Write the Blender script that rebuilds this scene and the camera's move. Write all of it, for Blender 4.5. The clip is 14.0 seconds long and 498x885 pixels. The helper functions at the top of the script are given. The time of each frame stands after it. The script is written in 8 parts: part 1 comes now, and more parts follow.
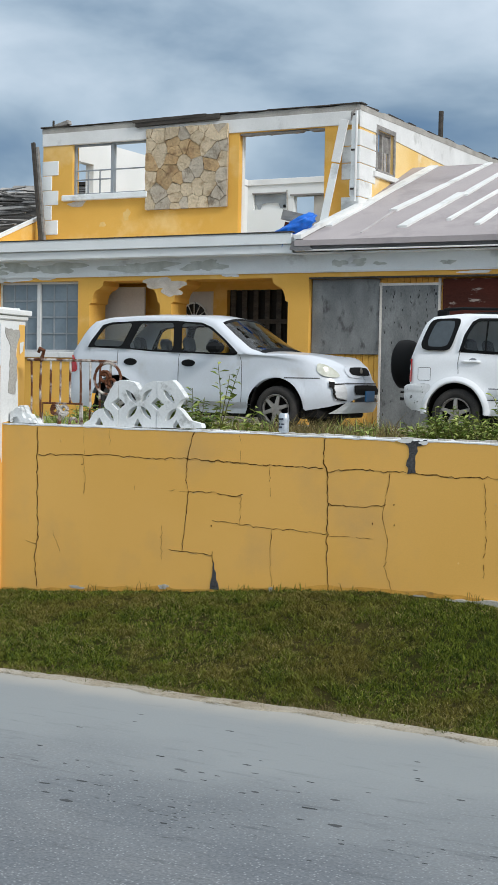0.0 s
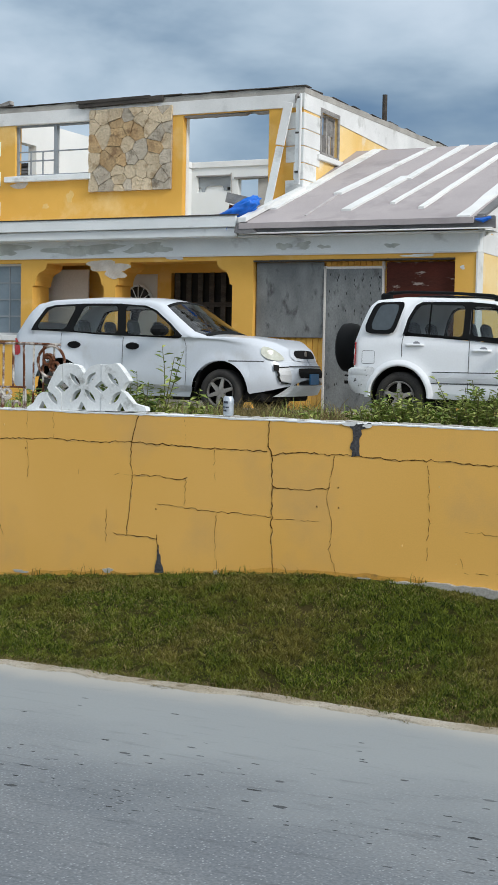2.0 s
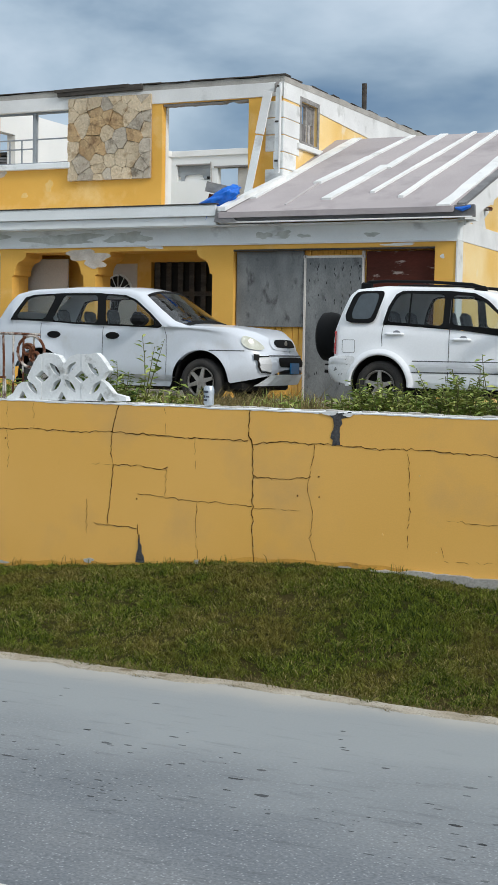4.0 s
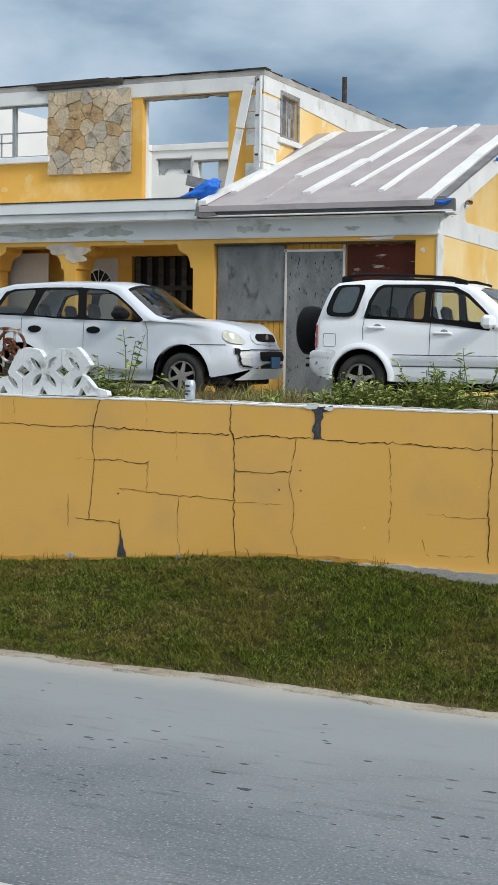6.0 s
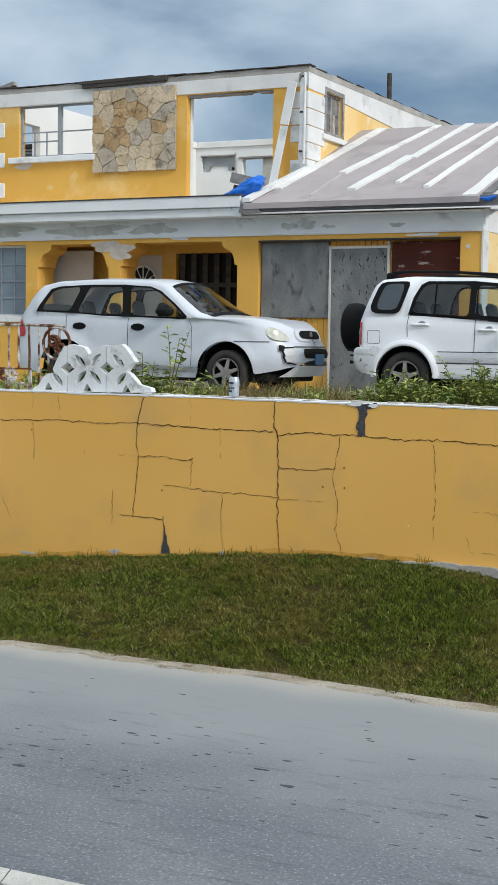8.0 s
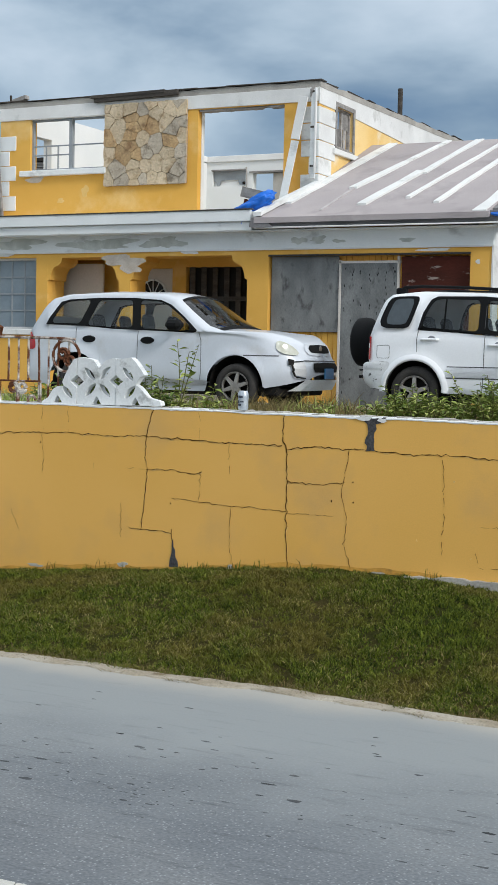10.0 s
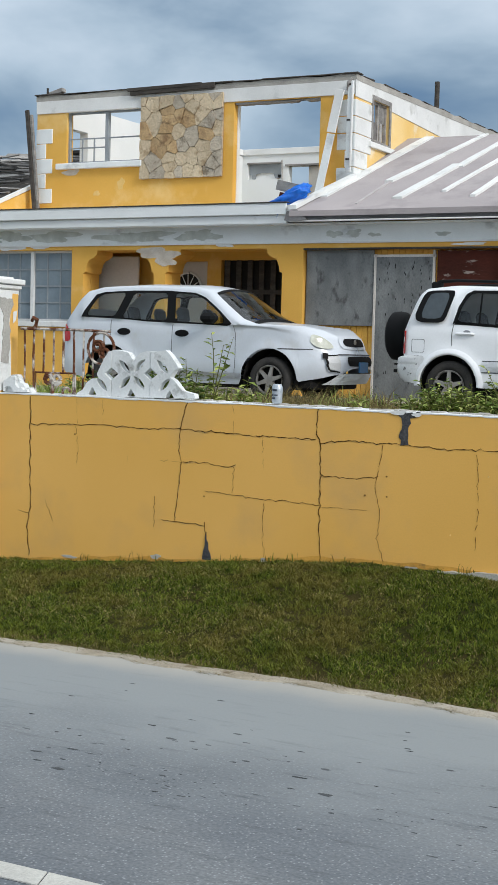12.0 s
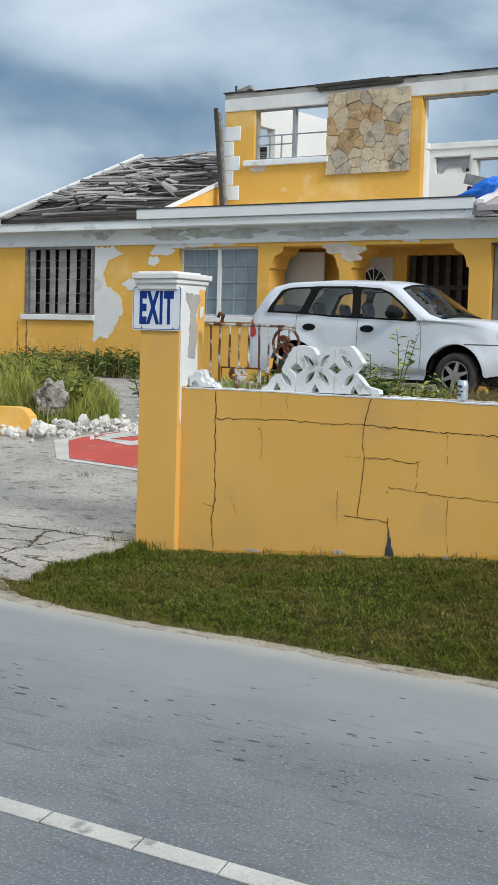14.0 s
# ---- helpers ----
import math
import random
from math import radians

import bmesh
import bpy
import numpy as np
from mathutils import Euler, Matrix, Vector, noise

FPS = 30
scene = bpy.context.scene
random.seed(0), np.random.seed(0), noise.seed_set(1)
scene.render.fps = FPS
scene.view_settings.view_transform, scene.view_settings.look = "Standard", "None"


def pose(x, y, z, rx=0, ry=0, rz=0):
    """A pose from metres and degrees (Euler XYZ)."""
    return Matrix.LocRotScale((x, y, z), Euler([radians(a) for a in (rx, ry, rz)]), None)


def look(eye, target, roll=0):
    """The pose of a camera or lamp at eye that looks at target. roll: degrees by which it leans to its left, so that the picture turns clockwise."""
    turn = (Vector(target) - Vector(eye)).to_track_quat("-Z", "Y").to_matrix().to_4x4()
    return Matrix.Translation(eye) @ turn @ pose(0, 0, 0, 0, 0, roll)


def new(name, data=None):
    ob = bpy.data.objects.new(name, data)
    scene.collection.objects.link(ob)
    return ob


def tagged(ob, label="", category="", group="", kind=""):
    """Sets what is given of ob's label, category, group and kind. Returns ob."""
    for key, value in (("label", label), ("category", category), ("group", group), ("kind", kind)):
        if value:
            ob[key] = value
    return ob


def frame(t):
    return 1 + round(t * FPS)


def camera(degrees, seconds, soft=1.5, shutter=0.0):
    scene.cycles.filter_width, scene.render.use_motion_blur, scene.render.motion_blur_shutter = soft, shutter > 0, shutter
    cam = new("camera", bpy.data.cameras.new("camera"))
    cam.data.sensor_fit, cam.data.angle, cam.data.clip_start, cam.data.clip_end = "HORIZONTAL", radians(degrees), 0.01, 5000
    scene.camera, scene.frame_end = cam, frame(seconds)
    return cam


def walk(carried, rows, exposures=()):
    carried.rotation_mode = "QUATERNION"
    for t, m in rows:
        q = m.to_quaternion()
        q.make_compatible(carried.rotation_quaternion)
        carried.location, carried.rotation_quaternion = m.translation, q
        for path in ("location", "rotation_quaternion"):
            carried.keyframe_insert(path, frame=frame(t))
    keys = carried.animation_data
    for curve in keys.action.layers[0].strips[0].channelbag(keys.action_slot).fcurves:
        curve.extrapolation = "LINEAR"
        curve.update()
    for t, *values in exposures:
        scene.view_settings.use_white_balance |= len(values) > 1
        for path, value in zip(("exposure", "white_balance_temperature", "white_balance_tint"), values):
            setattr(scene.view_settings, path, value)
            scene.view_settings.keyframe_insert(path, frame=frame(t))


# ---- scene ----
cam = camera(20.008, 14.0, soft=1.5)
EYE = (0.0, 0.0, 1.6)
# seconds, turn about x, y, z in degrees; the camera stands on the far verge of the road and pans
ROWS = [
    (0.0, 87.470, -1.101, 27.684),
    (0.5, 87.346, -1.132, 26.870),
    (1.0, 86.996, -1.175, 26.353),
    (1.5, 86.861, -1.178, 25.565),
    (2.0, 86.832, -1.135, 25.433),
    (2.5, 86.719, -1.184, 25.320),
    (3.0, 86.583, -1.064, 25.325),
    (3.5, 86.463, -0.971, 25.193),
    (4.0, 86.416, -0.999, 24.635),
    (6.5, 86.158, -0.845, 23.865),
    (7, 86.118, -0.904, 24.038),
    (7.5, 86.049, -0.916, 24.701),
    (8, 86.040, -0.844, 25.650),
    (10.5, 86.625, -1.285, 26.119),
    (11.0, 86.470, -1.445, 26.191),
    (11.5, 86.233, -1.543, 26.163),
    (12.0, 86.291, -1.502, 27.424),
    (12.5, 86.348, -1.441, 30.900),
    (13.0, 86.302, -1.474, 33.262),
    (13.5, 86.134, -1.592, 34.358),
    (14.0, 85.909, -1.624, 34.894),
]
walk(cam, [(t, pose(*EYE, rx, ry, rz)) for t, rx, ry, rz in ROWS])

# ---------------------------------------------------------------- world and light
SUN_DIR = Vector((0.90, -0.30, 0.58)).normalized()
world = bpy.data.worlds.new("sky")
scene.world = world
world.use_nodes = True


def build_sky():
    """A broken overcast: clear sky behind cloud that is slate blue low down and pale overhead."""
    nt = world.node_tree
    nt.nodes.clear()
    N, L = nt.nodes.new, nt.links.new
    out, bg = N("ShaderNodeOutputWorld"), N("ShaderNodeBackground")
    sky = N("ShaderNodeTexSky")
    sky.sky_type, sky.sun_disc = "NISHITA", False
    sky.sun_elevation = math.asin(SUN_DIR.z)
    sky.sun_rotation = math.atan2(SUN_DIR.x, SUN_DIR.y)
    tc, mp, sep = N("ShaderNodeTexCoord"), N("ShaderNodeMapping"), N("ShaderNodeSeparateXYZ")
    mp.inputs["Scale"].default_value = (1.0, 1.0, 2.0)
    mp.inputs["Location"].default_value = SKY_SHIFT
    L(tc.outputs["Generated"], mp.inputs["Vector"])
    L(tc.outputs["Generated"], sep.inputs["Vector"])
    flat = N("ShaderNodeMapping")
    flat.inputs["Scale"].default_value = (1.0, 1.0, 2.0)
    L(tc.outputs["Generated"], flat.inputs["Vector"])
    n1, n2 = N("ShaderNodeTexNoise"), N("ShaderNodeTexNoise")
    n1.inputs["Scale"].default_value, n1.inputs["Detail"].default_value, n1.inputs["Roughness"].default_value = 3.4, 6, 0.50
    n2.inputs["Scale"].default_value, n2.inputs["Detail"].default_value, n2.inputs["Roughness"].default_value = 12.0, 5, 0.55
    n1.inputs["Distortion"].default_value = 0.3
    for n in (n1, n2):
        L(mp.outputs["Vector"], n.inputs["Vector"])
    # height in the sky, shifted by the cloud noise, picks the tone
    shift, small, height = N("ShaderNodeMath"), N("ShaderNodeMath"), N("ShaderNodeMath")
    shift.operation, small.operation, height.operation = "MULTIPLY_ADD", "MULTIPLY_ADD", "ADD"
    shift.inputs[1].default_value, shift.inputs[2].default_value = 1.32, -0.485
    small.inputs[1].default_value = 0.10
    L(n1.outputs["Fac"], shift.inputs[0])
    L(n2.outputs["Fac"], small.inputs[0])
    L(shift.outputs[0], small.inputs[2])
    L(small.outputs[0], height.inputs[0])
    # the side of the sky towards the veiled sun is the brighter one
    dot, side = N("ShaderNodeVectorMath"), N("ShaderNodeMath")
    dot.operation, side.operation = "DOT_PRODUCT", "MULTIPLY_ADD"
    dot.inputs[1].default_value = Vector((SUN_DIR.x, SUN_DIR.y, 0)).normalized()
    side.inputs[1].default_value = 0.113
    L(tc.outputs["Generated"], dot.inputs[0])
    L(dot.outputs["Value"], side.inputs[0])
    L(sep.outputs["Z"], side.inputs[2])
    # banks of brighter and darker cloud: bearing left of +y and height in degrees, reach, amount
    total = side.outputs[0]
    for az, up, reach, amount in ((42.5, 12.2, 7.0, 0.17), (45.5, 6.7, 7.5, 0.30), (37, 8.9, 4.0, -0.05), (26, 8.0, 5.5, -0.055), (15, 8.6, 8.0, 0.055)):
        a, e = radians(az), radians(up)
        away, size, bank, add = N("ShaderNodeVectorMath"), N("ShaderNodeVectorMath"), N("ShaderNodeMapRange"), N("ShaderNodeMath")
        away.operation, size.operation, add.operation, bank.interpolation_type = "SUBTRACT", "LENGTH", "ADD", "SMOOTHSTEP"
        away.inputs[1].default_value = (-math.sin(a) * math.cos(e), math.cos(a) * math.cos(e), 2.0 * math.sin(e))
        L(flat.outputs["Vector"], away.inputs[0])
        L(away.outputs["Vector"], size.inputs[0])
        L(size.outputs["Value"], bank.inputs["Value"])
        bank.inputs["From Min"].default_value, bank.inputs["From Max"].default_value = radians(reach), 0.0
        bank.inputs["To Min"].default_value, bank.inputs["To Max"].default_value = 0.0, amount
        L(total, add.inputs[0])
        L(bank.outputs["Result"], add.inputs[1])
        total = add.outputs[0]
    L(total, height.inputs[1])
    tone = N("ShaderNodeValToRGB")
    el = tone.color_ramp.elements
    el[0].position, el[0].color = 0.03, (0.075, 0.18, 0.35, 1)
    el[1].position, el[1].color = 0.98, (1.25, 1.26, 1.27, 1)
    for p, c in ((0.14, (0.155, 0.25, 0.38)), (0.24, (0.275, 0.37, 0.475)), (0.36, (0.49, 0.58, 0.665)), (0.6, (0.83, 0.88, 0.94))):
        e = el.new(p)
        e.color = (*c, 1)
    L(height.outputs[0], tone.inputs["Fac"])
    scale, mix = N("ShaderNodeMix"), N("ShaderNodeMix")
    for m in (scale, mix):
        m.data_type = "RGBA"
    scale.blend_type = "MULTIPLY"
    scale.inputs["Factor"].default_value = 1.0
    L(tone.outputs["Color"], scale.inputs["A"])
    scale.inputs["B"].default_value = (10.3, 11.1, 11.8, 1)
    mix.inputs["Factor"].default_value = 0.9
    L(sky.outputs["Color"], mix.inputs["A"])
    L(scale.outputs["Result"], mix.inputs["B"])
    L(mix.outputs["Result"], bg.inputs["Color"])
    bg.inputs["Strength"].default_value = 0.1
    L(bg.outputs[0], out.inputs["Surface"])


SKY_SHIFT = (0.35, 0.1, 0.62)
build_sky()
sun = new("sun", bpy.data.lights.new("sun", "SUN"))
sun.data.energy, sun.data.angle, sun.data.color = 2.3, radians(10), (1.0, 0.98, 0.955)
sun.matrix_world = look(SUN_DIR * 60, (0, 0, 0))
scene.view_settings.exposure = -0.20


# ---------------------------------------------------------------- materials
def material(name, base, rough=0.7, second=None, scale=2.0, fine=60.0, spread=0.25, grain=0.12, bump=0.15, metallic=0.0,
             stretch=(1, 1, 1), stain=None, stain_scale=1.2, stain_at=(0.58, 0.7), per_piece=0.0, coat=0.0, fine_bump=None):
    """A procedural surface: a base colour that varies at two scales, optional stains, and a fine relief."""
    m = bpy.data.materials.new(name)
    m.use_nodes = True
    nt = m.node_tree
    N, L = nt.nodes.new, nt.links.new
    b = nt.nodes["Principled BSDF"]
    b.inputs["Roughness"].default_value, b.inputs["Metallic"].default_value = rough, metallic
    b.inputs["Coat Weight"].default_value = coat
    b.inputs["Specular IOR Level"].default_value = 0.5 if rough < 0.5 else 0.2
    tc, mp = N("ShaderNodeTexCoord"), N("ShaderNodeMapping")
    mp.inputs["Scale"].default_value = stretch
    L(tc.outputs["Object"], mp.inputs["Vector"])
    big, small = N("ShaderNodeTexNoise"), N("ShaderNodeTexNoise")
    big.inputs["Scale"].default_value, big.inputs["Detail"].default_value = scale, 5
    small.inputs["Scale"].default_value, small.inputs["Detail"].default_value = fine, 3
    for n in (big, small):
        L(mp.outputs["Vector"], n.inputs["Vector"])
    second = second or tuple(c * (1 - spread) for c in base)
    mix = N("ShaderNodeMix")
    mix.data_type = "RGBA"
    ramp = N("ShaderNodeMapRange")
    ramp.inputs["From Min"].default_value, ramp.inputs["From Max"].default_value = 0.32, 0.68
    L(big.outputs["Fac"], ramp.inputs["Value"])
    L(ramp.outputs["Result"], mix.inputs["Factor"])
    mix.inputs["A"].default_value, mix.inputs["B"].default_value = (*base, 1), (*second, 1)
    col = mix.outputs["Result"]
    if stain:
        sn, sr, sm = N("ShaderNodeTexNoise"), N("ShaderNodeMapRange"), N("ShaderNodeMix")
        sm.data_type = "RGBA"
        sn.inputs["Scale"].default_value, sn.inputs["Detail"].default_value, sn.inputs["Roughness"].default_value = stain_scale, 8, 0.6
        off = N("ShaderNodeMapping")
        off.inputs["Location"].default_value, off.inputs["Scale"].default_value = (7.3, 2.1, 4.4), stretch
        L(tc.outputs["Object"], off.inputs["Vector"])
        L(off.outputs["Vector"], sn.inputs["Vector"])
        sr.inputs["From Min"].default_value, sr.inputs["From Max"].default_value = stain_at
        L(sn.outputs["Fac"], sr.inputs["Value"])
        L(sr.outputs["Result"], sm.inputs["Factor"])
        L(col, sm.inputs["A"])
        sm.inputs["B"].default_value = (*stain, 1)
        col = sm.outputs["Result"]
    val = N("ShaderNodeHueSaturation")
    vr = N("ShaderNodeMapRange")
    vr.inputs["From Min"].default_value, vr.inputs["From Max"].default_value = 0.3, 0.7
    vr.inputs["To Min"].default_value, vr.inputs["To Max"].default_value = 1 - grain, 1 + grain
    L(small.outputs["Fac"], vr.inputs["Value"])
    value = vr.outputs["Result"]
    if per_piece:
        info, pr, mu = N("ShaderNodeObjectInfo"), N("ShaderNodeMapRange"), N("ShaderNodeMath")
        pr.inputs["To Min"].default_value, pr.inputs["To Max"].default_value = 1 - per_piece, 1 + per_piece
        mu.operation = "MULTIPLY"
        L(info.outputs["Random"], pr.inputs["Value"])
        L(pr.outputs["Result"], mu.inputs[0])
        L(value, mu.inputs[1])
        value = mu.outputs[0]
    L(value, val.inputs["Value"])
    L(col, val.inputs["Color"])
    L(val.outputs["Color"], b.inputs["Base Color"])
    if bump:
        bn = N("ShaderNodeBump")
        bn.inputs["Strength"].default_value, bn.inputs["Distance"].default_value = bump, fine_bump or 0.01
        L(small.outputs["Fac"], bn.inputs["Height"])
        L(bn.outputs["Normal"], b.inputs["Normal"])
    return m


def per_island(name, a, b, rough=0.6, patch=None):
    """Leaves and blades: each clump takes its own tone between two colours."""
    m = bpy.data.materials.new(name)
    m.use_nodes = True
    nt = m.node_tree
    p = nt.nodes["Principled BSDF"]
    g, mix = nt.nodes.new("ShaderNodeNewGeometry"), nt.nodes.new("ShaderNodeMix")
    mix.data_type = "RGBA"
    mix.inputs["A"].default_value, mix.inputs["B"].default_value = (*a, 1), (*b, 1)
    nt.links.new(g.outputs["Random Per Island"], mix.inputs["Factor"])
    col = mix.outputs["Result"]
    if patch:
        tc, n, r, m2 = nt.nodes.new("ShaderNodeTexCoord"), nt.nodes.new("ShaderNodeTexNoise"), nt.nodes.new("ShaderNodeMapRange"), nt.nodes.new("ShaderNodeMix")
        m2.data_type = "RGBA"
        n.inputs["Scale"].default_value, n.inputs["Detail"].default_value, n.inputs["Roughness"].default_value = 1.9, 7, 0.62
        r.inputs["From Min"].default_value, r.inputs["From Max"].default_value, r.inputs["To Max"].default_value = 0.46, 0.62, 0.72
        nt.links.new(tc.outputs["Object"], n.inputs["Vector"])
        nt.links.new(n.outputs["Fac"], r.inputs["Value"])
        nt.links.new(r.outputs["Result"], m2.inputs["Factor"])
        nt.links.new(col, m2.inputs["A"])
        m2.inputs["B"].default_value = (*patch, 1)
        col = m2.outputs["Result"]
    nt.links.new(col, p.inputs["Base Color"])
    p.inputs["Roughness"].default_value = rough
    p.inputs["Specular IOR Level"].default_value = 0.25
    return m


def glass(name, tint, rough=0.02, clear=0.6):
    """A thin pane: part of it lets the light straight through, the rest mirrors."""
    m = bpy.data.materials.new(name)
    m.use_nodes = True
    nt = m.node_tree
    nt.nodes.clear()
    N, L = nt.nodes.new, nt.links.new
    out, mix, tr, gl, fr = N("ShaderNodeOutputMaterial"), N("ShaderNodeMixShader"), N("ShaderNodeBsdfTransparent"), N("ShaderNodeBsdfGlossy"), N("ShaderNodeLayerWeight")
    tr.inputs["Color"].default_value = (*[c * clear for c in tint], 1)
    gl.inputs["Roughness"].default_value = rough
    power, scale = N("ShaderNodeMath"), N("ShaderNodeMath")
    power.operation, scale.operation = "POWER", "MULTIPLY_ADD"
    power.inputs[1].default_value, scale.inputs[1].default_value, scale.inputs[2].default_value = 4.0, 0.85, 0.05
    fr.inputs["Blend"].default_value = 0.5
    L(fr.outputs["Facing"], power.inputs[0])
    L(power.outputs[0], scale.inputs[0])
    L(scale.outputs[0], mix.inputs["Fac"])
    L(tr.outputs[0], mix.inputs[1])
    L(gl.outputs[0], mix.inputs[2])
    L(mix.outputs[0], out.inputs["Surface"])
    return m


YELLOW = material("ochre_stucco", (0.80, 0.455, 0.10), 0.8, (0.71, 0.39, 0.075), 1.1, 90, grain=0.06, bump=0.2, stain=(0.86, 0.60, 0.25), stain_scale=1.3, stain_at=(0.55, 0.80))
# Bleached ochre, paler still: the sunlit side's brightness is in its colour.
BLEACHED_SUNLIT = material("bleached_and_sunlit_ochre", (0.87, 0.66, 0.33), 0.8, (0.80, 0.50, 0.14), 0.9, 70, grain=0.06, bump=0.2, stain=(0.84, 0.80, 0.70), stain_scale=1.6, stain_at=(0.60, 0.78))
YELLOW_WALL = material("ochre_wall_paint", (0.80, 0.455, 0.120), 0.75, (0.745, 0.415, 0.095), 0.9, 120, grain=0.035, bump=0.05, stain=(0.62, 0.37, 0.13), stain_scale=1.6, stain_at=(0.52, 0.8))
WHITE = material("weathered_white_paint", (0.80, 0.80, 0.78), 0.65, (0.68, 0.68, 0.66), 1.6, 70, grain=0.05, bump=0.12, stain=(0.45, 0.45, 0.42), stain_scale=2.2, stain_at=(0.58, 0.76))
INNER_WHITE = material("white_inner_plaster", (0.80, 0.81, 0.80), 0.8, (0.72, 0.74, 0.73), 0.9, 60, grain=0.04, bump=0.1)
BEAM_WHITE = material("stained_white_beam", (0.82, 0.845, 0.84), 0.75, (0.73, 0.755, 0.75), 1.4, 60, grain=0.06, bump=0.15, stain=(0.46, 0.465, 0.46), stain_scale=1.5, stain_at=(0.58, 0.72), stretch=(1, 1, 1.6))
CONCRETE = material("bare_grey_concrete", (0.46, 0.44, 0.40), 0.9, (0.32, 0.305, 0.275), 2.4, 80, grain=0.15, bump=0.4)
SLAB = material("worn_concrete_slab", (0.40, 0.375, 0.335), 0.95, (0.29, 0.272, 0.243), 2.6, 70, grain=0.30, bump=0.6, stretch=(0.55, 1, 1), stain=(0.15, 0.14, 0.12), stain_scale=11, stain_at=(0.55, 0.66))
ASPHALT = material("pale_worn_asphalt", (0.175, 0.188, 0.20), 0.9, (0.125, 0.137, 0.15), 0.8, 90, grain=0.22, bump=0.12, stretch=(0.75, 1, 1), stain=(0.22, 0.228, 0.23), stain_scale=0.8, stain_at=(0.5, 0.75))


def dusty_asphalt():
    """Speckled asphalt, paler with dust towards the verge and darker in the wheel tracks."""
    m = ASPHALT
    nt = m.node_tree
    N, L = nt.nodes.new, nt.links.new
    b = nt.nodes["Principled BSDF"]
    old = b.inputs["Base Color"].links[0].from_socket
    tc, sep, n = N("ShaderNodeTexCoord"), N("ShaderNodeSeparateXYZ"), N("ShaderNodeTexNoise")
    L(tc.outputs["Object"], sep.inputs["Vector"])
    L(tc.outputs["Object"], n.inputs["Vector"])
    n.inputs["Scale"].default_value, n.inputs["Detail"].default_value = 1.6, 6
    add, r, mix = N("ShaderNodeMath"), N("ShaderNodeMapRange"), N("ShaderNodeMix")
    mix.data_type = "RGBA"
    add.operation = "MULTIPLY_ADD"
    add.inputs[1].default_value = 1.3
    L(n.outputs["Fac"], add.inputs[0])
    L(sep.outputs["Y"], add.inputs[2])
    r.inputs["From Min"].default_value, r.inputs["From Max"].default_value, r.inputs["To Max"].default_value = 4.75, 6.0, 0.9
    L(add.outputs[0], r.inputs["Value"])
    L(r.outputs["Result"], mix.inputs["Factor"])
    L(old, mix.inputs["A"])
    mix.inputs["B"].default_value = (0.262, 0.28, 0.282, 1)
    # pale stone chips
    v, vr, m2 = N("ShaderNodeTexVoronoi"), N("ShaderNodeMapRange"), N("ShaderNodeMix")
    m2.data_type = "RGBA"
    v.inputs["Scale"].default_value = 58
    L(tc.outputs["Object"], v.inputs["Vector"])
    vr.inputs["From Min"].default_value, vr.inputs["From Max"].default_value, vr.inputs["To Min"].default_value, vr.inputs["To Max"].default_value = 0.10, 0.30, 0.7, 0.0
    L(v.outputs["Distance"], vr.inputs["Value"])
    inv, fade = N("ShaderNodeMath"), N("ShaderNodeMath")
    inv.operation, fade.operation = "SUBTRACT", "MULTIPLY"
    inv.inputs[0].default_value = 1.0
    L(r.outputs["Result"], inv.inputs[1])
    L(inv.outputs[0], fade.inputs[0])
    L(vr.outputs["Result"], fade.inputs[1])
    L(fade.outputs[0], m2.inputs["Factor"])
    L(mix.outputs["Result"], m2.inputs["A"])
    m2.inputs["B"].default_value = (0.36, 0.375, 0.385, 1)
    # dark tyre scuffs drawn out along the traffic's way
    sm, sn, sr, yr, both, m3 = N("ShaderNodeMapping"), N("ShaderNodeTexNoise"), N("ShaderNodeMapRange"), N("ShaderNodeMapRange"), N("ShaderNodeMath"), N("ShaderNodeMix")
    m3.data_type, both.operation = "RGBA", "MULTIPLY"
    sm.inputs["Scale"].default_value = (3.0, 17.0, 1.0)
    L(tc.outputs["Object"], sm.inputs["Vector"])
    L(sm.outputs["Vector"], sn.inputs["Vector"])
    sn.inputs["Scale"].default_value, sn.inputs["Detail"].default_value, sn.inputs["Roughness"].default_value = 1.0, 7, 0.65
    sr.inputs["From Min"].default_value, sr.inputs["From Max"].default_value, sr.inputs["To Max"].default_value = 0.55, 0.72, 0.75
    yr.inputs["From Min"].default_value, yr.inputs["From Max"].default_value, yr.inputs["To Min"].default_value, yr.inputs["To Max"].default_value = 4.3, 5.7, 1.0, 0.15
    L(sn.outputs["Fac"], sr.inputs["Value"])
    L(sep.outputs["Y"], yr.inputs["Value"])
    L(sr.outputs["Result"], both.inputs[0])
    L(yr.outputs["Result"], both.inputs[1])
    L(both.outputs[0], m3.inputs["Factor"])
    L(m2.outputs["Result"], m3.inputs["A"])
    m3.inputs["B"].default_value = (0.085, 0.092, 0.10, 1)
    # beige road dust swept against the verge
    dn, da, dr, m4 = N("ShaderNodeTexNoise"), N("ShaderNodeMath"), N("ShaderNodeMapRange"), N("ShaderNodeMix")
    m4.data_type, da.operation, dr.interpolation_type = "RGBA", "MULTIPLY_ADD", "SMOOTHSTEP"
    dn.inputs["Scale"].default_value, dn.inputs["Detail"].default_value = 2.2, 8
    L(tc.outputs["Object"], dn.inputs["Vector"])
    L(dn.outputs["Fac"], da.inputs[0])
    da.inputs[1].default_value = 0.30
    L(sep.outputs["Y"], da.inputs[2])
